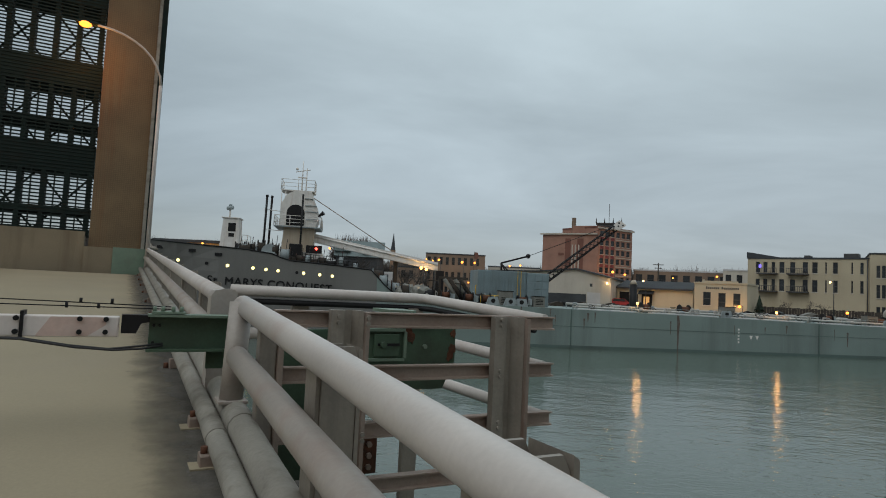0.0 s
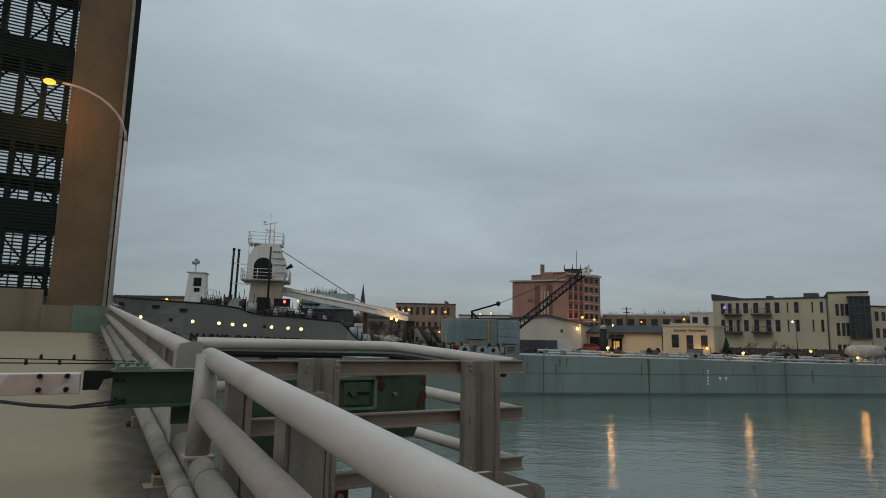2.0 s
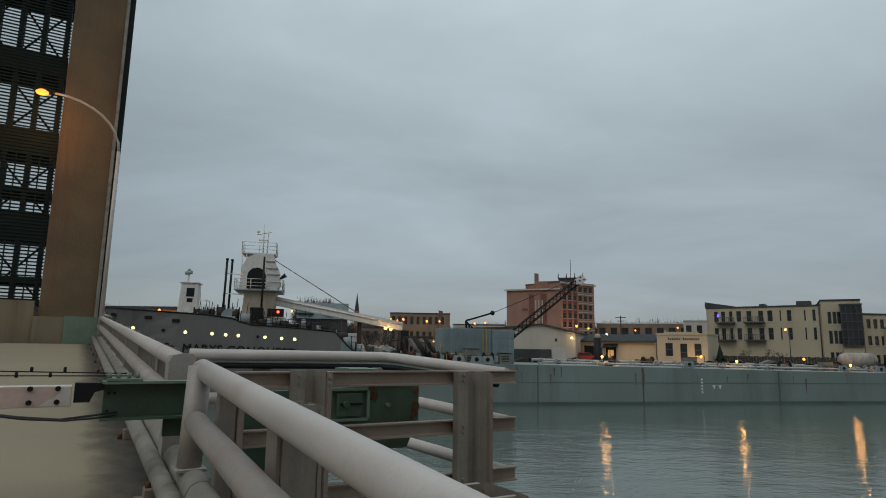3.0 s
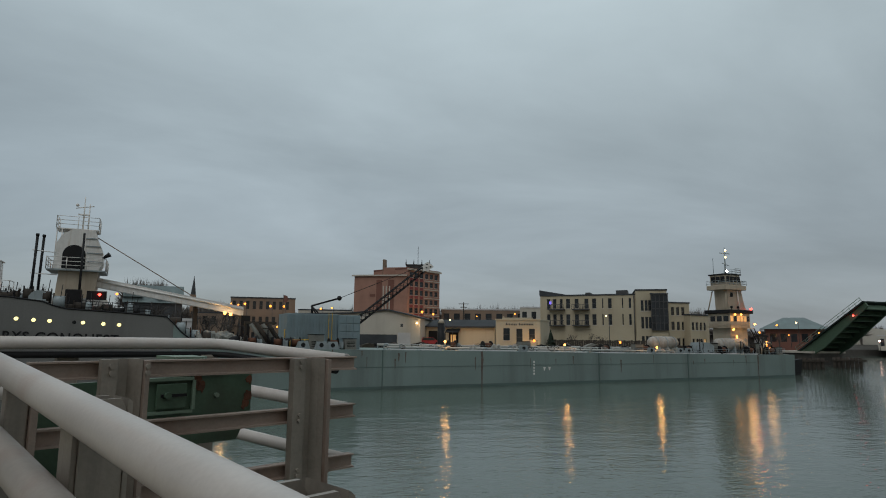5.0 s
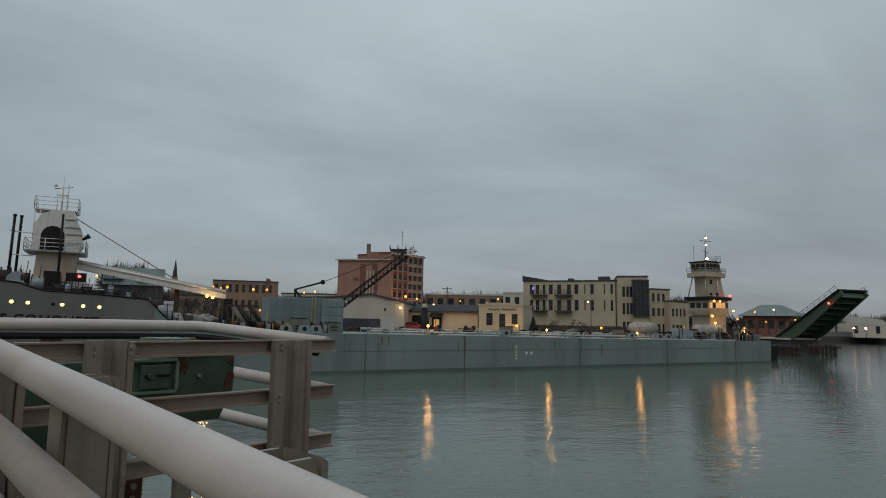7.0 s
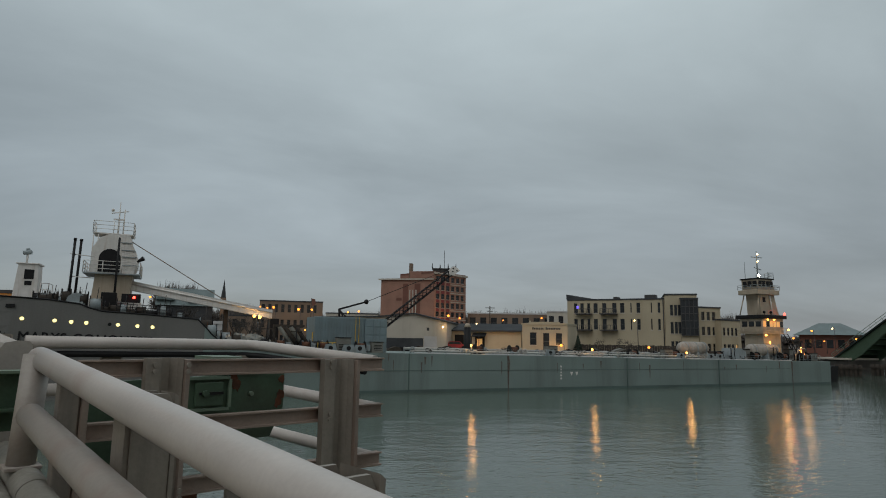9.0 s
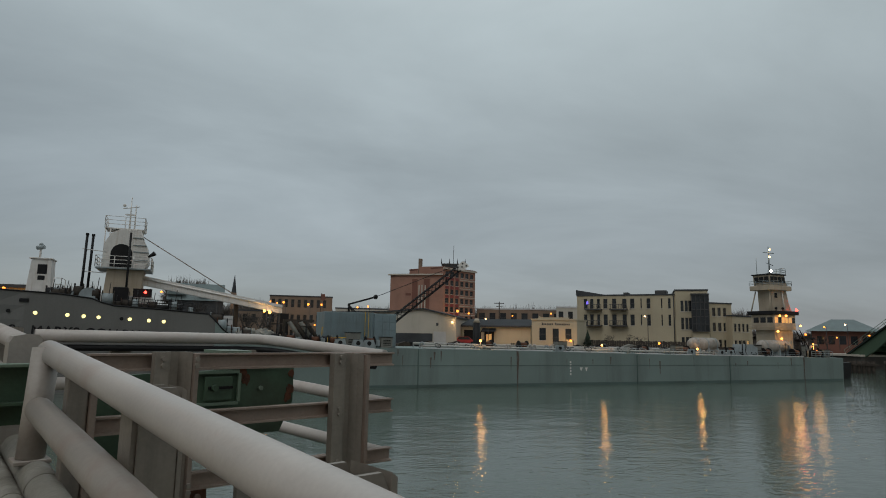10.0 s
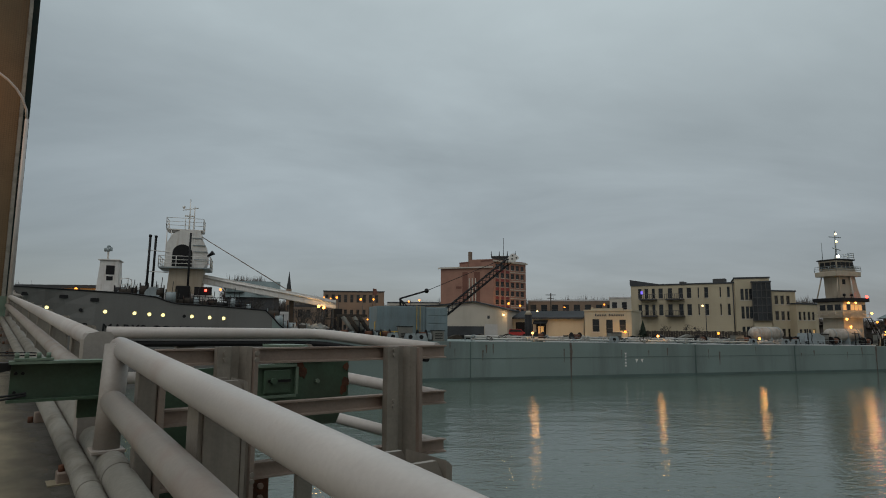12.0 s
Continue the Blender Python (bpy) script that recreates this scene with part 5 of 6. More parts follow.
# pipe runs, coiled hoses and light rails that crowd the cargo deck
rng = random.Random(41)
for i in range(30):
    s0 = 12 + 2.2 * i + rng.uniform(-0.7, 0.7)
    y0 = rng.uniform(0.7, 3.5)
    hz = thing("deck_hose", SHIP @ Matrix.Translation((s0, y0, top_at(s0) - 0.05)), "dark coiled hose lying on the cargo deck", "hose", "deck hoses")
    r0 = rng.uniform(0.35, 0.8)
    coil = [(r0 * math.cos(k * 0.7), 0.4 * math.sin(k * 0.7), 0.1 + r0 * (0.5 + 0.45 * math.sin(k * 0.7)) + 0.02 * k) for k in range(15)]
    part("coil", pipe(B(), coil, 0.05, 5), rng.choice((BLACK, TIMBER, TANK)), hz)
guard(ship, [(11, 0.35, 4.15), (46, 0.35, 3.72)], 0.8, 2, 0.025, 3.5, SHIPGREY)
guard(ship, [(48, 0.35, 3.7), (80, 0.35, 3.4)], 0.8, 2, 0.025, 3.5, SHIPGREY)
rng = random.Random(43)
for i in range(17):
    s0 = 11 + 4.1 * i + rng.uniform(-1.5, 1.5)
    L0 = rng.uniform(2.0, 4.6)
    sn2 = part("deck_snow", prism(B(), [(0, 0), (L0, 0.1), (L0 * 0.9, 1.2), (L0 * 0.4, 0.9), (0.2, 1.4)], "z", 0.0, 0.16), ROOFWHITE, m=SHIP @ Matrix.Translation((s0, 0.25, top_at(s0) - 0.05)))
    tagged(sn2, "thin patch of old snow along the deck edge", "snow", "deck snow")
# winches, bitts and rope boxes along the forecastle rail
rng = random.Random(53)
for i in range(16):
    s0 = -33.5 + 0.95 * i + rng.uniform(-0.3, 0.3)
    g = thing("mooring_winch", SHIP @ Matrix.Translation((s0, rng.uniform(1.2, 4.5), top_at(s0) - 0.3)), "dark mooring winch and bitts crowded along the forecastle rail", "winch", "forecastle winches")
    h, w0 = rng.uniform(0.9, 1.9), rng.uniform(0.25, 0.6)
    part("drum", rod(B(), (-w0, 0, h * 0.5), (w0, 0, h * 0.5), h * 0.34, seg=12), rng.choice((BLACK, TIMBER, BLACK, SHIPGREY)), g)
    for x in (-w0 - 0.08, w0 + 0.02):
        part("cheek", box(B(), x, x + 0.06, -0.35, 0.35, 0, h, 0.02), rng.choice((BLACK, TIMBER)), g)
    part("brake_lever", rod(B(), (0, -0.3, 0), (0.2, -0.3, h * 1.5), 0.04, seg=5), BLACK, g)
# ---- the town across the river ----
GZ = 4.2


def span(a0, d0, a1, d1, z=1.9):
    """A frame whose x axis runs from one bearing and distance to another, y away from the walker; and its width."""
    p, q = az(a0, d0, z), az(a1, d1, z)
    d = q - p
    return Matrix.Translation(p) @ Matrix.Rotation(math.atan2(d.y, d.x), 4, "Z"), d.length


def facade(bm, w, z0, z1, holes, y=0.0, deep=0.25):
    """A front wall with real openings and reveals; holes are (x0, x1, z0, z1)."""
    xs = sorted({0.0, w, *[h[0] for h in holes], *[h[1] for h in holes]})
    zs = sorted({z0, z1, *[h[2] for h in holes], *[h[3] for h in holes]})
    verts = {}

    def v(x, yy, z):
        k = (round(x, 3), round(yy, 3), round(z, 3))
        if k not in verts:
            verts[k] = bm.verts.new((x, yy, z))
        return verts[k]
    for x0, x1 in zip(xs, xs[1:]):
        for a, b in zip(zs, zs[1:]):
            cx, cz = (x0 + x1) / 2, (a + b) / 2
            if not any(h[0] < cx < h[1] and h[2] < cz < h[3] for h in holes):
                bm.faces.new((v(x0, y, a), v(x1, y, a), v(x1, y, b), v(x0, y, b)))
    for x0, x1, a, b in holes:
        for p, q in (((x0, a), (x1, a)), ((x1, a), (x1, b)), ((x1, b), (x0, b)), ((x0, b), (x0, a))):
            bm.faces.new([bm.verts.new(c) for c in ((p[0], y, p[1]), (q[0], y, q[1]), (q[0], y + deep, q[1]), (p[0], y + deep, p[1]))])
    return bm


def house(name, m, w, depth, h, wall, label, category="building", holes=(), roof=ROOF, cope=0.3, lit=(), sills=True, frames=True):
    """A flat-roofed block: fronted wall with openings, windows with frame and pane, roof and coping."""
    hs = thing(name, m, label, category)
    bm = facade(B(), w, 0, h, holes)
    for x in (0, w):
        bm.faces.new([bm.verts.new(c) for c in ((x, 0, 0), (x, depth, 0), (x, depth, h), (x, 0, h))])
    bm.faces.new([bm.verts.new(c) for c in ((0, depth, 0), (w, depth, 0), (w, depth, h), (0, depth, h))])
    part("wall", bm, wall, hs)
    part("roof", box(B(), 0.05, w - 0.05, 0.05, depth - 0.05, h - 0.4, h - 0.1), roof, hs)
    if cope:
        bm = B()
        box(bm, -0.12, w + 0.12, -0.15, 0.35, h + 0.002, h + cope)
        box(bm, -0.12, 0.35, 0.352, depth, h + 0.002, h + cope)
        box(bm, w - 0.35, w + 0.12, 0.352, depth, h + 0.002, h + cope)
        part("coping", bm, roof, hs)
    for i, (x0, x1, a, b) in enumerate(holes):
        win = part("window", box(B(), x0, x1, 0.2, 0.23, a, b), LIT_WINDOW if i in lit else GLASS, hs, "warm lit window" if i in lit else "")
        if frames:
            bm = B()
            t = min(0.09, (x1 - x0) * 0.1)
            box(bm, x0, x0 + t, 0.14, 0.2, a, b)
            box(bm, x1 - t, x1, 0.14, 0.2, a, b)
            box(bm, x0 + t, x1 - t, 0.14, 0.2, b - t, b)
            box(bm, x0 + t, x1 - t, 0.14, 0.2, (a + b) / 2 - t / 2, (a + b) / 2 + t / 2)
            part("frame", bm, FRAME, win)
            if sills:
                part("sill", box(B(), x0 - 0.1, x1 + 0.1, -0.08, 0.0, a - 0.18, a - 0.004), STONE, win)
    return hs


# cream three-storey block with balconies
m, w = span(19.05, 152, 27.46, 148)
U = w / 163.0                                   # one step of the facade's own grid
def gx(v):
    return (v - 868) * U


holes = []
for zt, hh in ((13.4, 2.3), (9.7, 2.5)):
    for a, b in ((880, 886), (891, 897), (903, 908), (914, 921), (929, 936), (946, 953), (959, 966), (975, 980), (986, 992), (1008, 1013), (1020, 1024)):
        if a == 975 or (a == 1008):
            holes.append((gx(a + 1), gx(b - 2), zt - hh, zt))
        else:
            holes.append((gx(a), gx(b), zt - hh, zt))
cb = house("brick_block", m, w, 22, 14.1, CREAM, "long cream brick block with paired tall windows and balconies", holes=holes, roof=ROOF)
for x0, x1, z in ((884, 912, 10.7), (926, 955, 10.7), (884, 912, 6.9), (926, 955, 6.9)):
    bal = part("balcony", box(B(), gx(x0), gx(x1), -1.6, -0.002, z, z + 0.25), FRAME, cb)
    bm = B()
    for k in range(12):
        xx = gx(x0) + (gx(x1) - gx(x0)) * k / 11
        rod(bm, (xx, -1.55, z + 0.25), (xx, -1.55, z + 1.3), 0.05, seg=4)
    box(bm, gx(x0), gx(x1), -1.6, -1.5, z + 1.25, z + 1.35)
    part("balustrade", bm, FRAME, bal)
part("violet_lamp", box(B(), gx(884.5), gx(888), -0.1, -0.02, 12.1, 12.8), LIT_VIOLET, cb, "violet lit window lamp")
part("parapet_end", prism(B(), [(-0.2, 14.4), (6.5, 14.4), (-0.2, 15.6)], "y", -0.1, 0.5), ROOF, cb)
part("roof_unit", box(B(), w - 5, w - 2.4, 5, 8, 14.0, 15.6), FRAME, cb)
part("roof_unit", box(B(), w * 0.45, w * 0.5, 5, 8, 14.0, 15.2), FRAME, cb)
part("downpipe", rod(B(), (w - 0.3, -0.1, 0), (w - 0.3, -0.1, 14.0), 0.12), FRAME, cb)
# its corner tower with a glazed bay
m, w = span(27.48, 147, 30.1, 147.5)
holes = [(w * f, w * f + 0.62, z, z + hh) for z, hh in ((10.4, 2.4), (6.4, 2.6), (1.9, 2.8)) for f in (0.16, 0.29, 0.40)]
house("corner_tower", m, w, 14, 15.0, CREAM, "cream brick corner tower with narrow windows", "building", holes)
m, w = span(28.8, 145.2, 30.16, 145.6)
gb = thing("glazed_bay", m, "dark blue-grey glazed bay of large window panes", "glass bay")
part("backing", box(B(), 0, w, 0.3, 1.7, 6.0, 14.0), GLASS, gb)
for i in range(4):
    for k in range(5):
        part("pane", box(B(), w * i / 4 + 0.08, w * (i + 1) / 4 - 0.08, 0.18, 0.28, 6.1 + 1.58 * k, 7.5 + 1.58 * k), GLASS, gb)
bm = B()
for i in range(5):
    box(bm, w * i / 4 - 0.07, w * i / 4 + 0.07, 0.02, 0.3, 6.0, 14.0)
for k in range(6):
    box(bm, -0.07, w + 0.07, 0.03, 0.29, 5.94 + 1.58 * k, 6.1 + 1.58 * k)
part("mullions", bm, FRAME, gb)
part("bay_base", box(B(), 0, w, 0.6, 1.7, 0, 6.0), CREAM, gb)
part("bay_roof", box(B(), -0.15, w + 0.15, -0.1, 1.7, 14.002, 14.25), ROOF, gb)
m, w = span(30.2, 152, 31.9, 156)
holes = [(0.7 + 1.5 * i, 1.6 + 1.5 * i, z, z + 1.9) for z in (2.4, 6.2, 9.6) for i in range(int((w - 0.8) / 1.5))]
house("rear_block", m, w, 14, 12.4, CREAM, "cream brick rear wing with rows of windows", "building", holes)
m, w = span(31.92, 154, 33.4, 160)
holes = [(0.6 + 1.5 * i, 1.5 + 1.5 * i, z, z + 1.8) for z in (2.4, 6.2) for i in range(int((w - 0.8) / 1.5))]
house("rear_block", m, w, 14, 9.6, CREAM, "lower cream brick end of the rear wing", "building", holes, lit=(3,))

# low shops in front
m, w = span(14.94, 123, 19.02, 121, GZ)
st = house("shop_building", m, w, 10, 5.1, CREAM2, "small cream shop front with a dark door and two windows", "shop", [(w * 0.17, w * 0.32, 1.2, 3.6), (w * 0.465, w * 0.605, 0.2, 3.5), (w * 0.745, w * 0.88, 1.2, 3.5)], roof=CREAM2)
part("parapet_step", box(B(), w * 0.15, w * 0.83, -0.1, 0.3, 5.402, 5.65), CREAM2, st)
part("parapet_step", box(B(), w * 0.16, w * 0.19, -0.12, 0.3, 5.652, 5.9), CREAM2, st)
for i in range(17):
    if i != 7:
        part("sign_bar", box(B(), w * 0.23 + 0.33 * i, w * 0.23 + 0.33 * i + 0.22, -0.05, -0.002, 4.15, 4.62 if i in (0, 8) else 4.48), FRAME, st)
m, w = span(8.47, 128, 14.85, 125, GZ)
lo = thing("garage_building", m, "long low cream garage with a dark lean-to roof", "garage")
part("wall", box(B(), 0, w, 0, 8, 0, 3.7), CREAM2, lo)
part("roof", prism(B(), [(-0.6, 3.65), (8.2, 5.3), (8.2, 5.5), (-0.6, 3.95)], "x", -0.2, w - 0.004), ROOF, lo)
for i in range(22):
    x = 0.3 + (w - 0.8) * i / 21
    part("roof_seam", prism(B(), [(-0.62, 3.952), (8.1, 5.50), (8.1, 5.58), (-0.62, 4.03)], "x", x, x + 0.08), ROOF, lo)
for x0, x1, z1 in ((0.6, 2.6, 3.0), (4.9, 6.9, 2.7), (3.2, 4.2, 2.6)):
    part("opening", box(B(), x0, x1, -0.05, 0.0, 0.1, z1), BLACK, lo)
part("awning", prism(B(), [(-1.6, 2.6), (0, 3.3), (0, 3.4), (-1.6, 2.75)], "x", 4.5, 7.3), BLACK, lo)
part("lit_entry", box(B(), 5.3, 6.4, -0.09, -0.055, 0.1, 2.2), LIT_WINDOW, lo, "warm lit entrance")
# pale metal warehouse with a low gable
m, w = span(-4.1, 128, 7.94, 121, GZ)
wsh = thing("warehouse", m, "pale metal-sided warehouse with a shallow gable roof", "warehouse")
prof = [(0, 5.9), (w * 0.48, 6.15), (w * 0.76, 6.85), (w, 5.25)]
part("wall", prism(B(), [(0, 0), (w, 0)] + prof[::-1], "y", 0, 24), PANEL, wsh)
part("roof", prism(B(), [(-0.3, 5.9), (w * 0.48, 6.152), (w * 0.76, 6.852), (w + 0.4, 5.2), (w + 0.4, 5.45), (w * 0.76, 7.1), (w * 0.48, 6.4), (-0.3, 6.15)], "y", -0.5, 24.5), ROOF, wsh)
part("door", box(B(), w - 4.4, w - 1.9, -0.06, -0.002, 0, 2.5), ROOFWHITE, wsh)
part("base_band", box(B(), w * 0.45, w - 4.6, -0.05, -0.002, 0, 2.1), ROOF, wsh)
part("vent", box(B(), w * 0.855, w * 0.872, -0.06, -0.002, 3.6, 4.2), ROOF, wsh)
part("vent", box(B(), w * 0.10, w * 0.12, -0.06, -0.002, 3.6, 4.2), ROOF, wsh)
for i in range(24):
    part("siding_seam", box(B(), w * (i + 0.5) / 24, w * (i + 0.5) / 24 + 0.05, -0.03, -0.001, 2.15 if i > 10 else 0.1, 5.2), PANEL, wsh)
part("wall_lamp", box(B(), w * 0.97, w * 0.98, -0.3, -0.06, 4.2, 4.5), LIT_WARM, wsh)

# red brick hotel
m, w = span(1.77, 232, 6.7, 226)
ht = house("hotel_block", m, w, 20, 26.2, BRICK, "tall red brick hotel block with blank side walls", "hotel", (), cope=0.6, roof=BRICKDARK)
part("recess", box(B(), w * 0.42, w * 0.52, -0.1, 0.0, 0, 24.8), BRICKDARK, ht)
part("recess", box(B(), w * 0.64, w * 0.75, -0.1, 0.0, 0, 24.8), BRICKDARK, ht)
part("chimney", box(B(), w * 0.47, w * 0.52, 4, 6, 26, 33.0), TAN, ht)
part("penthouse", box(B(), w * 0.5, w * 0.98, 3, 14, 26, 29.8), BRICK, ht)
part("cornice", box(B(), -0.9, w * 0.995, -0.7, -0.16, 26.2, 26.7), STONE, ht)
for f in (0.545, 0.60, 0.66):
    part("pale_pilaster", box(B(), w * f, w * f + 0.4, -0.3, -0.12, 6, 22.5), STONE, ht)
part("lit_vent", box(B(), w * 0.3, w * 0.4, -0.16, -0.002, 18.6, 19.5), BRICKDARK, ht)
m, w = span(6.72, 226, 9.7, 240)
holes = [(w * 0.06 + w * 0.155 * i, w * 0.06 + w * 0.155 * i + w * 0.10, z, z + 1.9) for z in [2.8 + 3.3 * k for k in range(8)] for i in range(6)]
hw = house("hotel_wing", m, w, 18, 28.9, BRICK, "red brick hotel wing with rows of windows and red panels", "hotel", holes, cope=0.5, roof=BRICKDARK, lit=(1, 3, 14))
for k in range(7):
    for i in range(3):
        part("spandrel", box(B(), w * 0.06 + w * 0.155 * i, w * 0.16 + w * 0.155 * i, -0.07, -0.002, 4.8 + 3.3 * k, 5.9 + 3.3 * k), SPANDREL, hw)
for k in range(7):
    part("string_course", box(B(), w * 0.5, w, -0.12, -0.002, 5.1 + 3.3 * k, 5.4 + 3.3 * k), STONE, hw)
part("cornice", box(B(), -0.5, w + 0.5, -0.6, -0.16, 28.5, 29.1), STONE, hw)
crown = thing("roof_crown", facing(7.6, 236, 28.4), "dark fluted tank enclosure with an antenna on the hotel roof", "rooftop enclosure")
bm = B()
for i in range(9):
    box(bm, -4.2 + i * 1.0, -3.7 + i * 1.0, -1, 3, 1.0, 4.7)
box(bm, -4.2, 4.6, -0.8, 3, 0.8, 4.6)
box(bm, -4.5, 4.9, -1.2, 3.2, 4.7, 5.1)
for x in (-4.4, -1.4, 1.7, 4.7):
    rod(bm, (x, -1.1, 5.0), (x, -1.1, 7.0), 0.3, 0.06, seg=6)
part("fins", bm, FRAME, crown)
part("antenna", rod(B(), (0.2, 0, 5), (0.2, 0, 12.2), 0.09), FRAME, crown)

# middle-distance blocks
def block(a0, a1, d, h, wall, roof, label, rows=2, gap=3.4, ww=1.5, lit=(), depth=16, d2=None):
    m, w = span(a0, d, a1, d2 or d)
    n = max(1, int((w - 1.2) / gap))
    hz = h / rows
    holes = [(0.8 + gap * i, 0.8 + gap * i + ww, hz * k + hz * 0.3, hz * k + hz * 0.82) for k in range(rows) for i in range(n)]
    return house("town_building", m, w, depth, h, wall, label, "building", holes, roof, 0.5, lit, False, True)


block(9.9, 18.9, 245, 14.6, TAN, ROOFWHITE, "low brown brick building with a pale roof behind the shops", 2, 4.2, 2.4)
block(17.2, 19.4, 236, 15.2, PANEL, ROOFWHITE, "pale rendered building end behind the shops", 2, 3.5, 1.8)
block(-9.06, -3.5, 262, 18.8, TAN, ROOF, "old brown brick commercial block with arched windows", 3, 2.6, 1.3, ())
block(-3.2, 1.6, 290, 15.5, PANEL, ROOF, "pale commercial building beside the hotel", 2, 4.0, 1.8, (2,))
block(-12.2, -9.2, 250, 12.0, TAN, ROOF, "low brick shop building with dark windows", 2, 3.2, 1.6)
block(-32.9, -27.2, 118, 10.0, ORANGEWALL, ROOF, "ochre brick waterfront building with lit windows", 2, 4.0, 1.2, (2, 5), 14, 112)
block(-27.1, -22, 150, 9.5, PANEL, ROOF, "low grey riverside shed", 1, 3.5, 1.6)
block(-16.5, -11.8, 112, 6.2, ROOFWHITE, ROOFWHITE, "low white quay shed with a dark open front", 1, 2.6, 2.2, (), 8)
block(-21.5, -16.6, 128, 7.2, ROOFWHITE, ROOFGREEN, "white boathouse with a pale green roof", 1, 6, 1.0, (), 10)
# church with a steeple
ch = thing("church", facing(-14.7, 300, 1.9), "church with a green-grey gabled roof and a slim spire", "church")
part("nave", box(B(), -14, 9, 0, 12, 0, 18), ROOF, ch)
part("nave_roof", prism(B(), [(-1, 17.6), (13, 17.6), (6, 25.6)], "x", -15, 9.5), ROOFGREEN, ch)
part("gable", prism(B(), [(-15, 20), (-7, 20), (-11, 25.8)], "y", -1, 6), ROOFGREEN, ch)
part("tower", box(B(), 12.3, 14.7, 2.3, 4.7, 0, 22), TAN, ch)
bm = B()
rod(bm, (13.5, 3.5, 22), (13.5, 3.5, 30.6), 1.15, 0.04, seg=8, smooth=False)
part("spire", bm, ROOF, ch)
part("dormer", prism(B(), [(-2, 20), (2, 20), (0, 23.6)], "y", -1.5, 5), ROOF, ch)
hall = thing("green_roof_hall", facing(39.4, 262, 1.9), "brick hall with a low green hipped roof", "building")
part("wall", box(B(), -8, 11, 0, 14, 0, 8.2), BRICKDARK, hall)
bm = B()
v = [bm.verts.new(p) for p in ((-10, -2, 8.2), (13, -2, 8.2), (13, 16, 8.2), (-10, 16, 8.2), (-2, 7, 12.6), (5, 7, 12.6))]
for f in ((0, 1, 5, 4), (1, 2, 5), (2, 3, 4, 5), (3, 0, 4), (0, 3, 2, 1)):
    bm.faces.new([v[i] for i in f])
part("roof", bm, ROOFGREEN, hall)
for i in range(5):
    part("window", box(B(), -6.5 + 3.4 * i, -4.5 + 3.4 * i, -0.06, 0, 3.5, 6.5), GLASS, hall)
# white mill buildings far up the river
block(45.2, 52.0, 335, 6.3, PANEL, ROOFWHITE, "long white waterfront shed far up the river", 1, 8, 1.5, (), 30)
block(52.1, 58, 330, 7.5, BRICKDARK, ROOF, "low dark brick mill by the water", 1, 6, 2.0, (), 30)
mill = thing("white_hall", facing(45.3, 370, 1.9), "white stepped hall behind the waterfront sheds", "building")
part("hall", prism(B(), [(-17, 0), (13, 0), (13, 7.6), (11, 8.6), (-1, 10.2), (-5.5, 10.6), (-5.5, 7.8), (-8, 7.0), (-12, 4.2), (-17, 2.0)], "y", 0, 20), PANEL, mill)

# ---- far bascule bridge, both leaves raised ----
def far_leaf(m, label, tilt, reach):
    t = thing("far_bridge_leaf", m, label, "bridge leaf", "far bridge leaves")
    pitch = radians(tilt)
    rot = Matrix.Rotation(-pitch, 4, "Y")
    bm = B()
    for y in (0, 9.5):
        prism(bm, [(-2, -2.6), (6, -3.0), (reach, -1.2), (reach, 0), (-2, 0)], "y", y, y + 0.5)
    bm.transform(rot)
    part("girder", bm, GREEN, t)
    for i in range(9):
        bm = box(B(), 0.5 + reach * 0.115 * i, 0.9 + reach * 0.115 * i, 0.5, 9.5, -1.4, -0.1)
        bm.transform(rot)
        part("floor_beam", bm, GREEN, t)
    bm = box(B(), -2, reach + 0.1, -0.6, 10.6, 0.002, 0.35)
    bm.transform(rot)
    part("deck", bm, DARKSTEEL, t)
    bm = B()
    for y in (-0.5, 10.5):
        for i in range(13):
            rod(bm, (-1 + (reach + 0.9) / 12 * i, y, 0.3), (-1 + (reach + 0.9) / 12 * i, y, 1.5), 0.06, seg=5)
        rod(bm, (-1, y, 1.5), (reach, y, 1.5), 0.07, seg=5)
        rod(bm, (-1, y, 0.9), (reach, y, 0.9), 0.06, seg=5)
    bm.transform(rot)
    part("railing", bm, GREENPALELIT, t)
    part("pier", box(B(), -7, 3.5, -1, 11, -5, -0.8), QUAY, t)
    part("pier_cap", box(B(), -7.5, 3.8, -1.5, 11.5, -0.79, -0.3), STONE, t)
    part("red_lamp", ball(B(), rot @ Vector((reach - 4, -0.7, -1.2)), 0.25), LIT_RED, t)
    return t


far_leaf(Matrix.Translation((126.2, 149.5, 3.4)) @ Matrix.Rotation(radians(-79.5), 4, "Z"), "raised dark green bascule leaf of the bridge upriver", 33.5, 21.9)
far_leaf(Matrix.Translation((139.7, 100.4, 3.4)) @ Matrix.Rotation(radians(107.5), 4, "Z"), "raised dark green bascule leaf opposite the first", 37.3, 19.6)
for a, d, L in ((41.0, 170, 6), (43.4, 182, 7), (50.9, 158, 6)):
    dol = thing("timber_dolphin", facing(a, d, 0), "dark timber pile dolphin guarding the bridge pier", "dolphin", "timber dolphins")
    for i in range(int(L)):
        part("timber", rod(B(), (i * 0.9 - L / 2, 0, -2), (i * 0.9 - L / 2, 0.1, 1.9 + 0.1 * (i % 2)), 0.42, seg=8), TIMBER, dol)
    part("waler", box(B(), -L / 2 - 0.6, L / 2 - 0.3, -0.62, -0.4, 1.0, 1.4), TIMBER, dol)

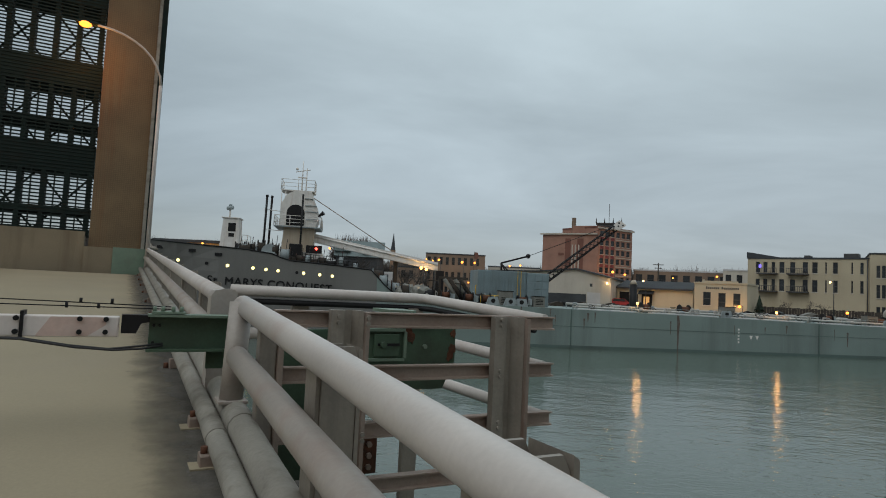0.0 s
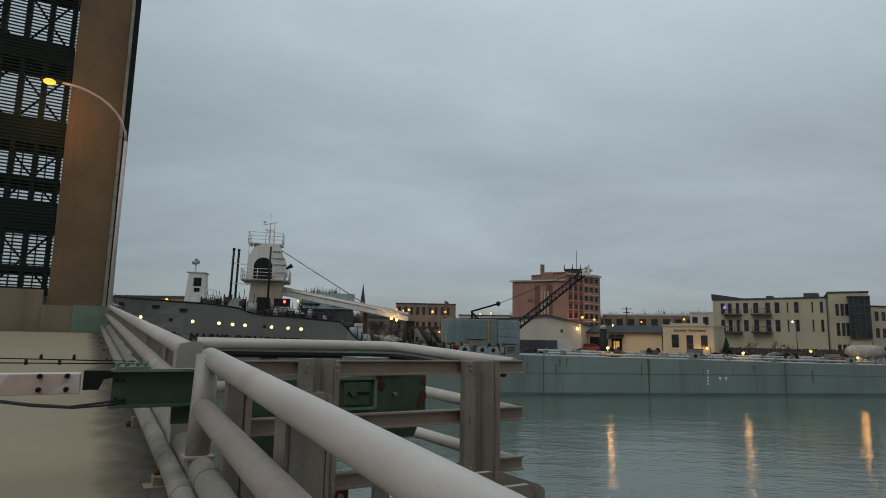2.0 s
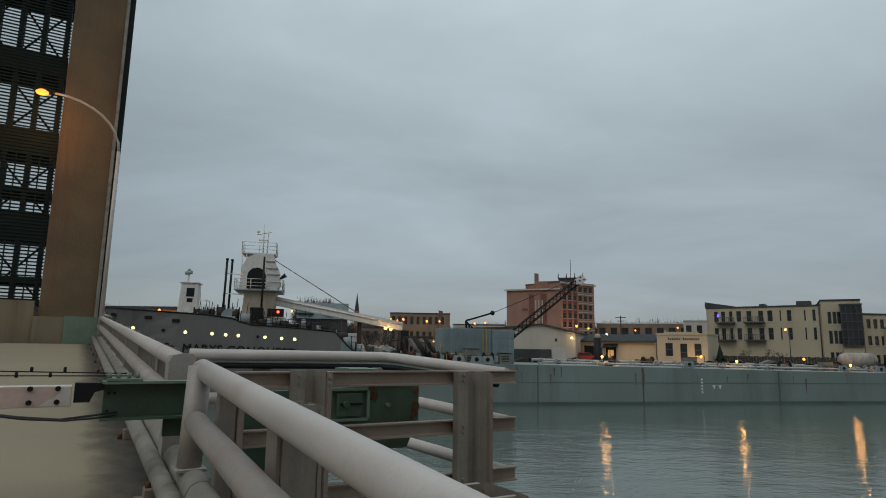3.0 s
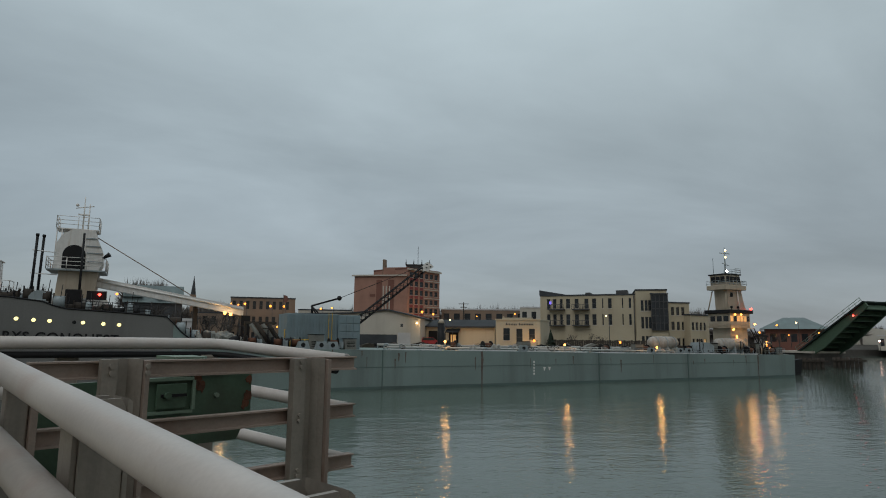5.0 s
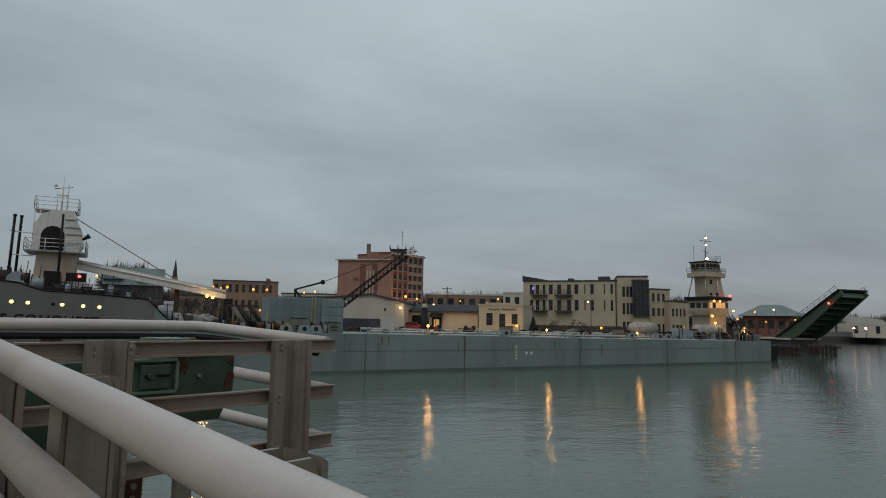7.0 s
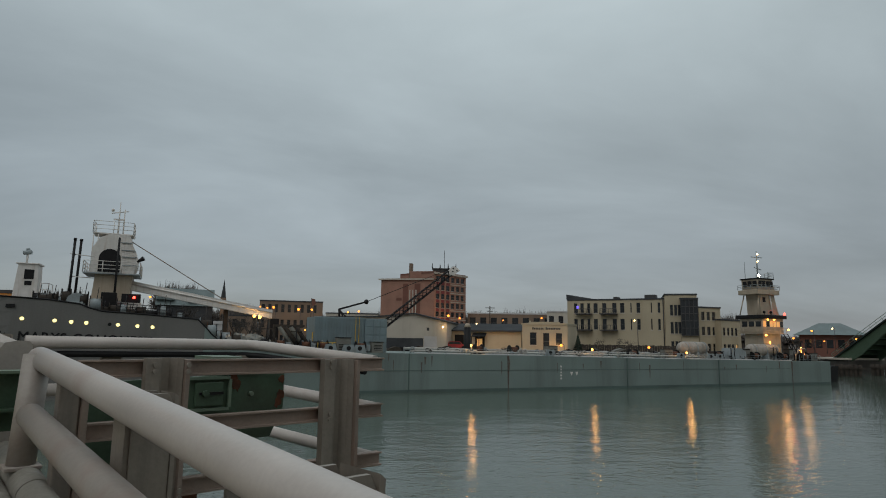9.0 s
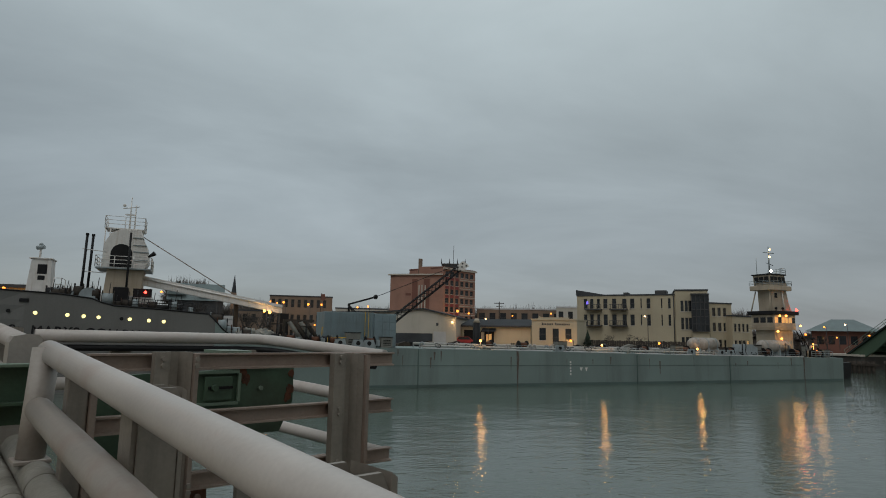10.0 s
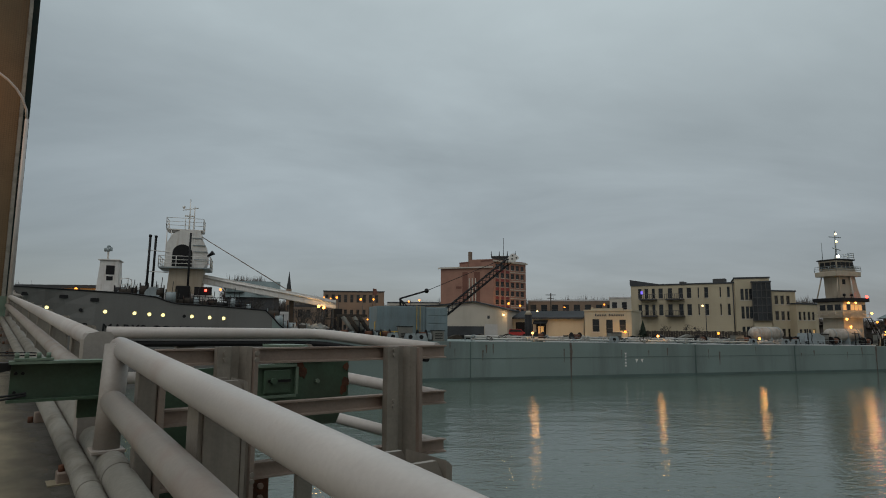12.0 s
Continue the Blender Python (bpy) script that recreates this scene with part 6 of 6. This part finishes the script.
# ---- cranes, poles, lamps, trees ----
def lattice(bm, p, q, w0, w1, n, r=0.07, chord=0.11):
    """A four-chord lattice boom from p to q."""
    p, q = Vector(p), Vector(q)
    d = (q - p).normalized()
    s = d.cross(Vector((0, 0, 1))).normalized()
    t = s.cross(d)
    rows = []
    for i in range(n + 1):
        k = i / n
        c, w = p.lerp(q, k), w0 + (w1 - w0) * k
        rows.append([c + s * w * a + t * w * b for a, b in ((-1, -1), (1, -1), (1, 1), (-1, 1))])
    for a, b in zip(rows, rows[1:]):
        for k in range(4):
            rod(bm, a[k], b[k], chord, seg=4)
            rod(bm, a[k], b[(k + 1) % 4], r, seg=3)
    return bm


cp = az(0.6, 112, GZ)
cr = thing("crawler_crane", Matrix.Translation(cp), "red crawler crane with a black lattice boom", "crane")


def rel(a, el, d):
    return az(a, d, 6 + d * math.tan(radians(el))) - cp


foot, tip = rel(1.14, 0.5, 111), rel(8.6, 6.6, 116)
part("boom", lattice(B(), foot, foot.lerp(tip, 0.93), 0.55, 0.5, 20), BLACK, cr)
part("boom_head", prism(B(), [(-1.3, -0.7), (0.3, -0.9), (1.5, 0.0), (1.1, 0.4), (0.3, 0.9), (-0.2, 0.6)], "y", -0.5, 0.5), WHITE, cr, "pale boom head with sheaves", m=Matrix.Translation(tip - Vector((0.5, 0, 0.3))))
for x, z in ((-0.7, -0.3), (0.1, -0.2), (0.2, 0.4), (0.9, 0.0)):
    part("sheave_hole", rod(B(), tip + Vector((x - 0.5, -0.53, z - 0.3)), tip + Vector((x - 0.5, -0.5, z - 0.3)), 0.16, seg=8), BLACK, cr)
part("cab", prism(B(), [(-6.6, 0.2), (-0.3, 0.2), (-0.3, 1.3), (-1.0, 2.0), (-5.4, 2.0), (-6.4, 0.9)], "y", -1.4, 1.6), RED, cr, "red machinery cab")
part("track", box(B(), -6.4, 0.6, -2.0, 2.0, -0.2, 0.2, 0.1), BLACK, cr)
knee, gtip = rel(-2.06, 2.65, 112), rel(0.43, 3.4, 112)
for a, b in ((knee, gtip), (knee, rel(-0.2, 0.8, 112)), (knee, rel(-0.9, 0.8, 112)), (knee, rel(-1.95, 2.0, 112))):
    for off in (-0.6, 0.6):
        part("gantry_strut", rod(B(), a + Vector((0, off, 0)), b + Vector((0, off, 0)), 0.13, seg=5), BLACK, cr)
part("sheave", ball(B(), gtip, 0.45, 10), BLACK, cr)
for k in (-0.3, 0.3):
    part("pendant_line", rod(B(), gtip + Vector((0, k, 0)), tip + Vector((-0.4, k, 0.2)), 0.035, seg=4), BLACK, cr)
    part("hoist_line", rod(B(), knee + Vector((0, k, 0)), rel(-2.05, 0.3, 112) + Vector((0, k, 0)), 0.05, seg=4), BLACK, cr)

for a, d, e0, e1 in ((0.55, 108, -0.6, 1.66), (9.88, 106, -0.8, 1.6)):
    z1 = 6 + d * math.tan(radians(e1))
    pl = thing("mooring_pile", Matrix.Translation(az(a, d, 1.9)), "black steel mooring pile with a pale cap", "pile", "mooring piles")
    part("shaft", rod(B(), (0, 0, -1), (0, 0, z1 - 2.6), 0.62, seg=14), BLACK, pl)
    part("cap", rod(B(), (0, 0, z1 - 2.6), (0, 0, z1 - 1.9), 0.64, 0.3, seg=14), BUFF, pl)


def pole(name, a, d, el, label, category, arms=(), r=0.14, z0=GZ):
    z1 = 6 + d * math.tan(radians(el))
    t = thing(name, facing(a, d, z0), label, category)
    part("shaft", rod(B(), (0, 0, 0), (0, 0, z1 - z0), r, r * 0.7, seg=6), TIMBER, t)
    for z, L in arms:
        part("crossarm", box(B(), -L / 2, L / 2, -0.08, 0.08, z1 - z0 - z, z1 - z0 - z + 0.16), TIMBER, t)
    return t, z1


pole("utility_pole", 11.96, 150, 3.2, "dark timber utility pole with two crossarms", "utility pole", ((0.5, 2.4), (1.3, 1.6)), 0.2)
fpole, _ = pole("flagpole", -4.55, 130, 3.6, "slim pale metal flagpole beside the quay", "flagpole", (), 0.08)
part("flag", prism(B(), [(-0.02, 8.6), (0.5, 8.3), (1.0, 9.0), (0.7, 9.8), (-0.02, 9.9)], "y", -0.03, 0.03), BRICKDARK, fpole, "small drooping flag")

# street lamps of the town: bearing, distance, elevation, size of the bulb
for a, d, el, r, kind in ((-29.0, 105, 2.9, 0.3, 0), (-25.6, 140, 2.6, 0.3, 0), (-18.0, 210, 3.2, 0.5, 0), (-13.65, 190, 2.9, 0.42, 0), (-11.8, 190, 2.65, 0.4, 0), (-9.0, 200, 2.7, 0.35, 0), (-7.85, 160, 2.68, 0.42, 0), (-8.4, 175, 2.6, 0.3, 0), (-5.66, 160, 2.55, 0.45, 0), (-4.49, 160, 2.55, 0.42, 0), (-5.0, 130, 0.7, 0.25, 0),
                          (-0.22, 200, 2.5, 0.45, 0), (-1.2, 210, 2.4, 0.45, 0), (8.09, 170, 2.25, 0.5, 0), (9.14, 175, 2.05, 0.4, 0), (10.71, 118, 1.55, 0.2, 1), (13.2, 230, 1.9, 0.4, 0), (16.71, 200, 2.15, 0.4, 0), (24.9, 118, 2.0, 0.22, 1),
                          (11.4, 330, 2.3, 0.5, 0), (12.6, 340, 2.5, 0.5, 0), (36.2, 190, 0.9, 0.3, 0), (37.2, 200, 0.6, 0.4, 0), (18.45, 112, -0.29, 0.34, 0), (26.04, 120, -0.35, 0.32, 0), (38.5, 215, 1.2, 0.4, 0), (39.3, 190, 0.4, 0.25, 0), (39.9, 215, 1.4, 0.35, 1), (41.4, 240, 0.6, 0.4, 0)):
    z1 = 6 + d * math.tan(radians(el))
    g0 = min(4.1, z1 - 2.4)
    sl = thing("street_lamp", facing(a, d, g0), "lit street lamp on a slim grey pole in the town", "street lamp", "town street lamps")
    part("pole", rod(B(), (0.5, 0, 0), (0.5, 0, z1 - g0 + 0.1), 0.09, 0.06, seg=6), FRAME, sl)
    part("arm", rod(B(), (0.5, 0, z1 - g0 + 0.1), (0, 0, z1 - g0 + 0.15), 0.05, seg=5), FRAME, sl)
    part("bulb", ball(B(), (0, -0.1, z1 - g0), r * 0.70, 8), LIT_WARM if kind else LIT_TOWN, sl, "glowing lamp bulb")
PINK = glow("pink_floodlight", (1.0, 0.55, 0.42), 8.0)
for a, el in ((45.3, 0.05), (46.07, 0.05), (47.65, 0.0), (48.49, 0.0), (49.49, -0.05)):
    wl2 = thing("quay_lamp", facing(a, 322, 1.9), "bright pinkish floodlight on the white waterfront shed", "floodlight", "waterfront floodlights")
    part("post", rod(B(), (0, 0, 0), (0, 0, 4.0), 0.12, seg=5), FRAME, wl2)
    part("bulb", ball(B(), (0, -0.2, 4.1), 0.42, 8), PINK, wl2)
gl = thing("green_signal", facing(1.2, 107, 4.2), "glowing green signal lamp on a post by the crane", "signal lamp")
part("post", rod(B(), (0, 0, -2.3), (0, 0, 4.2), 0.08, seg=5), FRAME, gl)
part("lens", ball(B(), (0, 0, 4.3), 0.28), LIT_GREEN, gl)
lamp("green_signal_light", az(1.3, 106, 8.6), 60, (0.45, 1.0, 0.2), 0.2)
lamp("town_lamp_light", az(8.0, 119.5, 8.6), 90, (1.0, 0.6, 0.25), 0.3)
for a, d, z, watts in ((-6.6, 256, 15, 110), (-3.6, 256, 15, 110), (8.6, 222, 14, 900), (17.6, 119, 5.2, 170), (12.8, 120, 5.0, 280), (38.4, 254, 7.5, 60), (-29.5, 109, 7.5, 300)):
    lamp("street_lamp_light", az(a, d, z), watts, (1.0, 0.5, 0.15), 0.4)
lamp("steeple_light", az(-12.1, 296, 17), 260, (1.0, 0.5, 0.15), 0.5)


def bare_tree(m, h, seed, label, levels=5, name="bare_tree"):
    """A leafless tree: tapered trunk and limbs, then a crown of fine branching twigs."""
    rng = random.Random(seed)
    t = thing(name, m, label, "tree")
    trunk, crown = B(), B()

    def grow(p, d, L, r, lev):
        q = p + d * L
        rod(trunk if lev < 2 else crown, p, q, r, r * 0.72, seg=6 if lev < 2 else 3, cap=False)
        if lev == levels:
            return
        for i in range(rng.choice((2, 3, 3)) if lev else 4):
            a = Vector((rng.uniform(-1, 1), rng.uniform(-1, 1), rng.uniform(-0.25, 0.75)))
            nd = (d * rng.uniform(0.55, 1.0) + a * rng.uniform(0.5, 0.95)).normalized()
            grow(p.lerp(q, rng.uniform(0.55, 1.0)), nd, L * rng.uniform(0.62, 0.82), max(r * 0.6, 0.012), lev + 1)
    grow(Vector((0, 0, -0.3)), Vector((0, 0, 1)), h * 0.3, h * 0.022, 0)
    part("trunk", trunk, BARK, t)
    part("crown", crown, BARK, t)
    return t


bare_tree(facing(52.3, 60, 1.5), 14.0, 3, "large bare tree with fine twigs leaning over the river bank", 6)
for i, (a, d, h) in enumerate(((-11.0, 150, 7.5), (-9.8, 165, 8), (-12.6, 170, 8), (-8.6, 150, 6.5), (22.0, 139, 4.2), (23.6, 139, 4.0), (24.6, 139, 3.4), (36.4, 210, 7), (38.6, 205, 5), (37.4, 220, 6))):
    bare_tree(facing(a, d, GZ), h, 20 + i, "small bare tree standing before the town buildings", 5)
ft = thing("fir_tree", facing(19.95, 126, GZ), "small dark green fir beside the shop", "tree")
part("trunk", rod(B(), (0, 0, 0), (0, 0, 3.2), 0.12, 0.03, seg=6), BARK, ft)
bm = B()
rng = random.Random(8)
for i in range(420):
    z = 0.4 + 3.0 * (i / 420)
    rr = 1.15 * (1 - (z - 0.3) / 3.3) * rng.uniform(0.5, 1.05)
    a = rng.uniform(0, math.tau)
    p = Vector((math.cos(a) * rr * 0.3, math.sin(a) * rr * 0.3, z + 0.1))
    q = Vector((math.cos(a) * rr, math.sin(a) * rr, z - 0.22))
    s = Vector((-math.sin(a), math.cos(a), 0)) * 0.12
    bm.faces.new([bm.verts.new(v) for v in (p, q + s, q + Vector((0, 0, -0.08)), q - s)])
part("needles", bm, FIR, ft)

rng = random.Random(61)
for i in range(16):
    a = -21.5 + 0.85 * i + rng.uniform(-0.3, 0.3)
    bare_tree(facing(a, rng.uniform(205, 250), GZ), rng.uniform(12, 16), 70 + i, "dark leafless tree crowding the street before the church", 5)
# far bare woods on the rising ground behind the town
bm = B()
rng = random.Random(11)
for i in range(760):
    if i < 60:
        a, d, el = rng.uniform(-17.4, -14.4), rng.uniform(330, 350), rng.uniform(4.3, 5.0)
    else:
        a, d = rng.uniform(-40, 58), rng.uniform(360, 520)
        el = 2.9 + 0.5 * noise.noise((a * 0.15, 3.0, 0)) + (0.75 if a < -19 else 0.0) + (0.3 if 9 < a < 19 else 0.0) - (1.6 if a > 33 else 0.0) + rng.uniform(-0.35, 0.12)
    top = 6 + d * math.tan(radians(el))
    c = az(a, d, top * 0.6)
    for k in range(95):
        u = Vector((rng.gauss(0, 1), rng.gauss(0, 1), abs(rng.gauss(0, 1)))).normalized()
        e = c + Vector((u.x * 6.5, u.y * 6.5, u.z * (top - c.z) * rng.uniform(0.35, 1.0)))
        s = Vector((rng.uniform(-1, 1), rng.uniform(-1, 1), rng.uniform(-0.4, 0.4))) * 0.5
        bm.faces.new([bm.verts.new(v) for v in (c + s, c - s, e)])
    s = Vector((0.8, 0, 0))
    bm.faces.new([bm.verts.new(v) for v in (c + s, c - s, Vector((c.x - 0.5, c.y, 1)), Vector((c.x + 0.5, c.y, 1)))])
tagged(part("far_woods", bm, TWIGS), "grey-brown leafless woods on the skyline behind the town", "woods", kind="stuff")
bm = B()
for i in range(60):
    a0, a1 = -44 + 104 * i / 60, -44 + 104 * (i + 1) / 60
    pts = []
    for a in (a0, a1):
        e = 1.35 + 0.35 * noise.noise((a * 0.06, 9.0, 0)) + (0.9 if a < -19 else 0) - (1.2 if a > 33 else 0)
        pts.append((az(a, 430, 1.5), az(a, 560, 6 + 560 * math.tan(radians(e)))))
    bm.faces.new([bm.verts.new(p) for p in (pts[0][0], pts[1][0], pts[1][1], pts[0][1])])
bmesh.ops.remove_doubles(bm, verts=bm.verts, dist=0.01)
tagged(part("hillside", bm, TWIGS), "low brown wooded rise behind the town", "hill", kind="structure")

# clutter on the quay
rng = random.Random(21)
for i in range(52):
    a = -8 + 40 * i / 52 + rng.uniform(-0.5, 0.5)
    d = 112 + rng.uniform(-2, 3) + 0.15 * a
    w, h = rng.uniform(0.4, 1.9), rng.uniform(0.4, 1.5)
    c = thing("quay_crate", facing(a, d, GZ - 0.6, rng.uniform(-20, 20)), "stacked dark gear under tarpaulin on the quay", "gear", "quay gear")
    part("cover", prism(B(), [(-w, 0), (w, 0), (w * 0.8, h * 0.8), (w * 0.2, h), (-w * 0.6, h * 0.7)], "y", -0.8, 0.8), rng.choice((TARP, TIMBER, TIMBER, BLACK, BLACK)), c)
for a, d, mm, lab in ((-2.9, 118, RED, "parked red pickup truck"), (8.8, 124, RED, "parked dark red van"), (-6.2, 126, BLACK, "parked dark car"), (-4.0, 124, WHITE, "parked white van")):
    v = thing("parked_car", facing(a, d, GZ, 8), lab + " beside the quay sheds", "car")
    part("body", prism(B(), [(-2.2, 0.35), (2.2, 0.35), (2.2, 0.95), (1.3, 1.05), (0.7, 1.6), (-1.3, 1.6), (-1.9, 1.0), (-2.2, 0.95)], "y", -0.85, 0.85), mm, v)
    part("glass", prism(B(), [(-1.6, 1.05), (1.1, 1.05), (0.65, 1.52), (-1.25, 1.52)], "y", -0.87, 0.87), GLASS, v)
    for x in (-1.35, 1.4):
        for y in (-0.8, 0.8):
            part("wheel", rod(B(), (x, y - 0.1, 0.34), (x, y + 0.1, 0.34), 0.34, seg=12), BLACK, v)

# blank land on the near bank to the right and behind, out of the river
bm = prism(B(), [(30, 14), (46.5, 36.0), (60, 45.5), (100, 71), (300, 140), (300, -200), (10, -200), (14, -14)], "z", -3, 1.6)
tagged(part("near_bank", bm, EARTH), "grey bank on the near side of the river", "bank", kind="structure")

# dark fence at the foot of the cream block, a pale strip of snow on the ground before it
m, w = span(19.3, 136, 28.6, 131, GZ)
fe = thing("yard_fence", m, "dark timber yard fence before the cream block", "fence")
for i in range(46):
    part("board", box(B(), w * i / 46 + 0.02, w * (i + 1) / 46 - 0.02, 0, 0.06, 0, 1.35 + 0.05 * ((i * 7) % 3)), TIMBER, fe)
part("rail", box(B(), 0, w, 0.062, 0.14, 0.9, 1.02), TIMBER, fe)
sn = part("snow_patch", prism(B(), [(0, -3.0), (w * 0.3, -2.4), (w * 0.7, -3.2), (w, -2.2), (w, -0.3), (0, -0.3)], "z", 0.004, 0.12), ROOFWHITE, m=m)
tagged(sn, "thin strip of old grey snow along the fence", "snow", kind="structure")
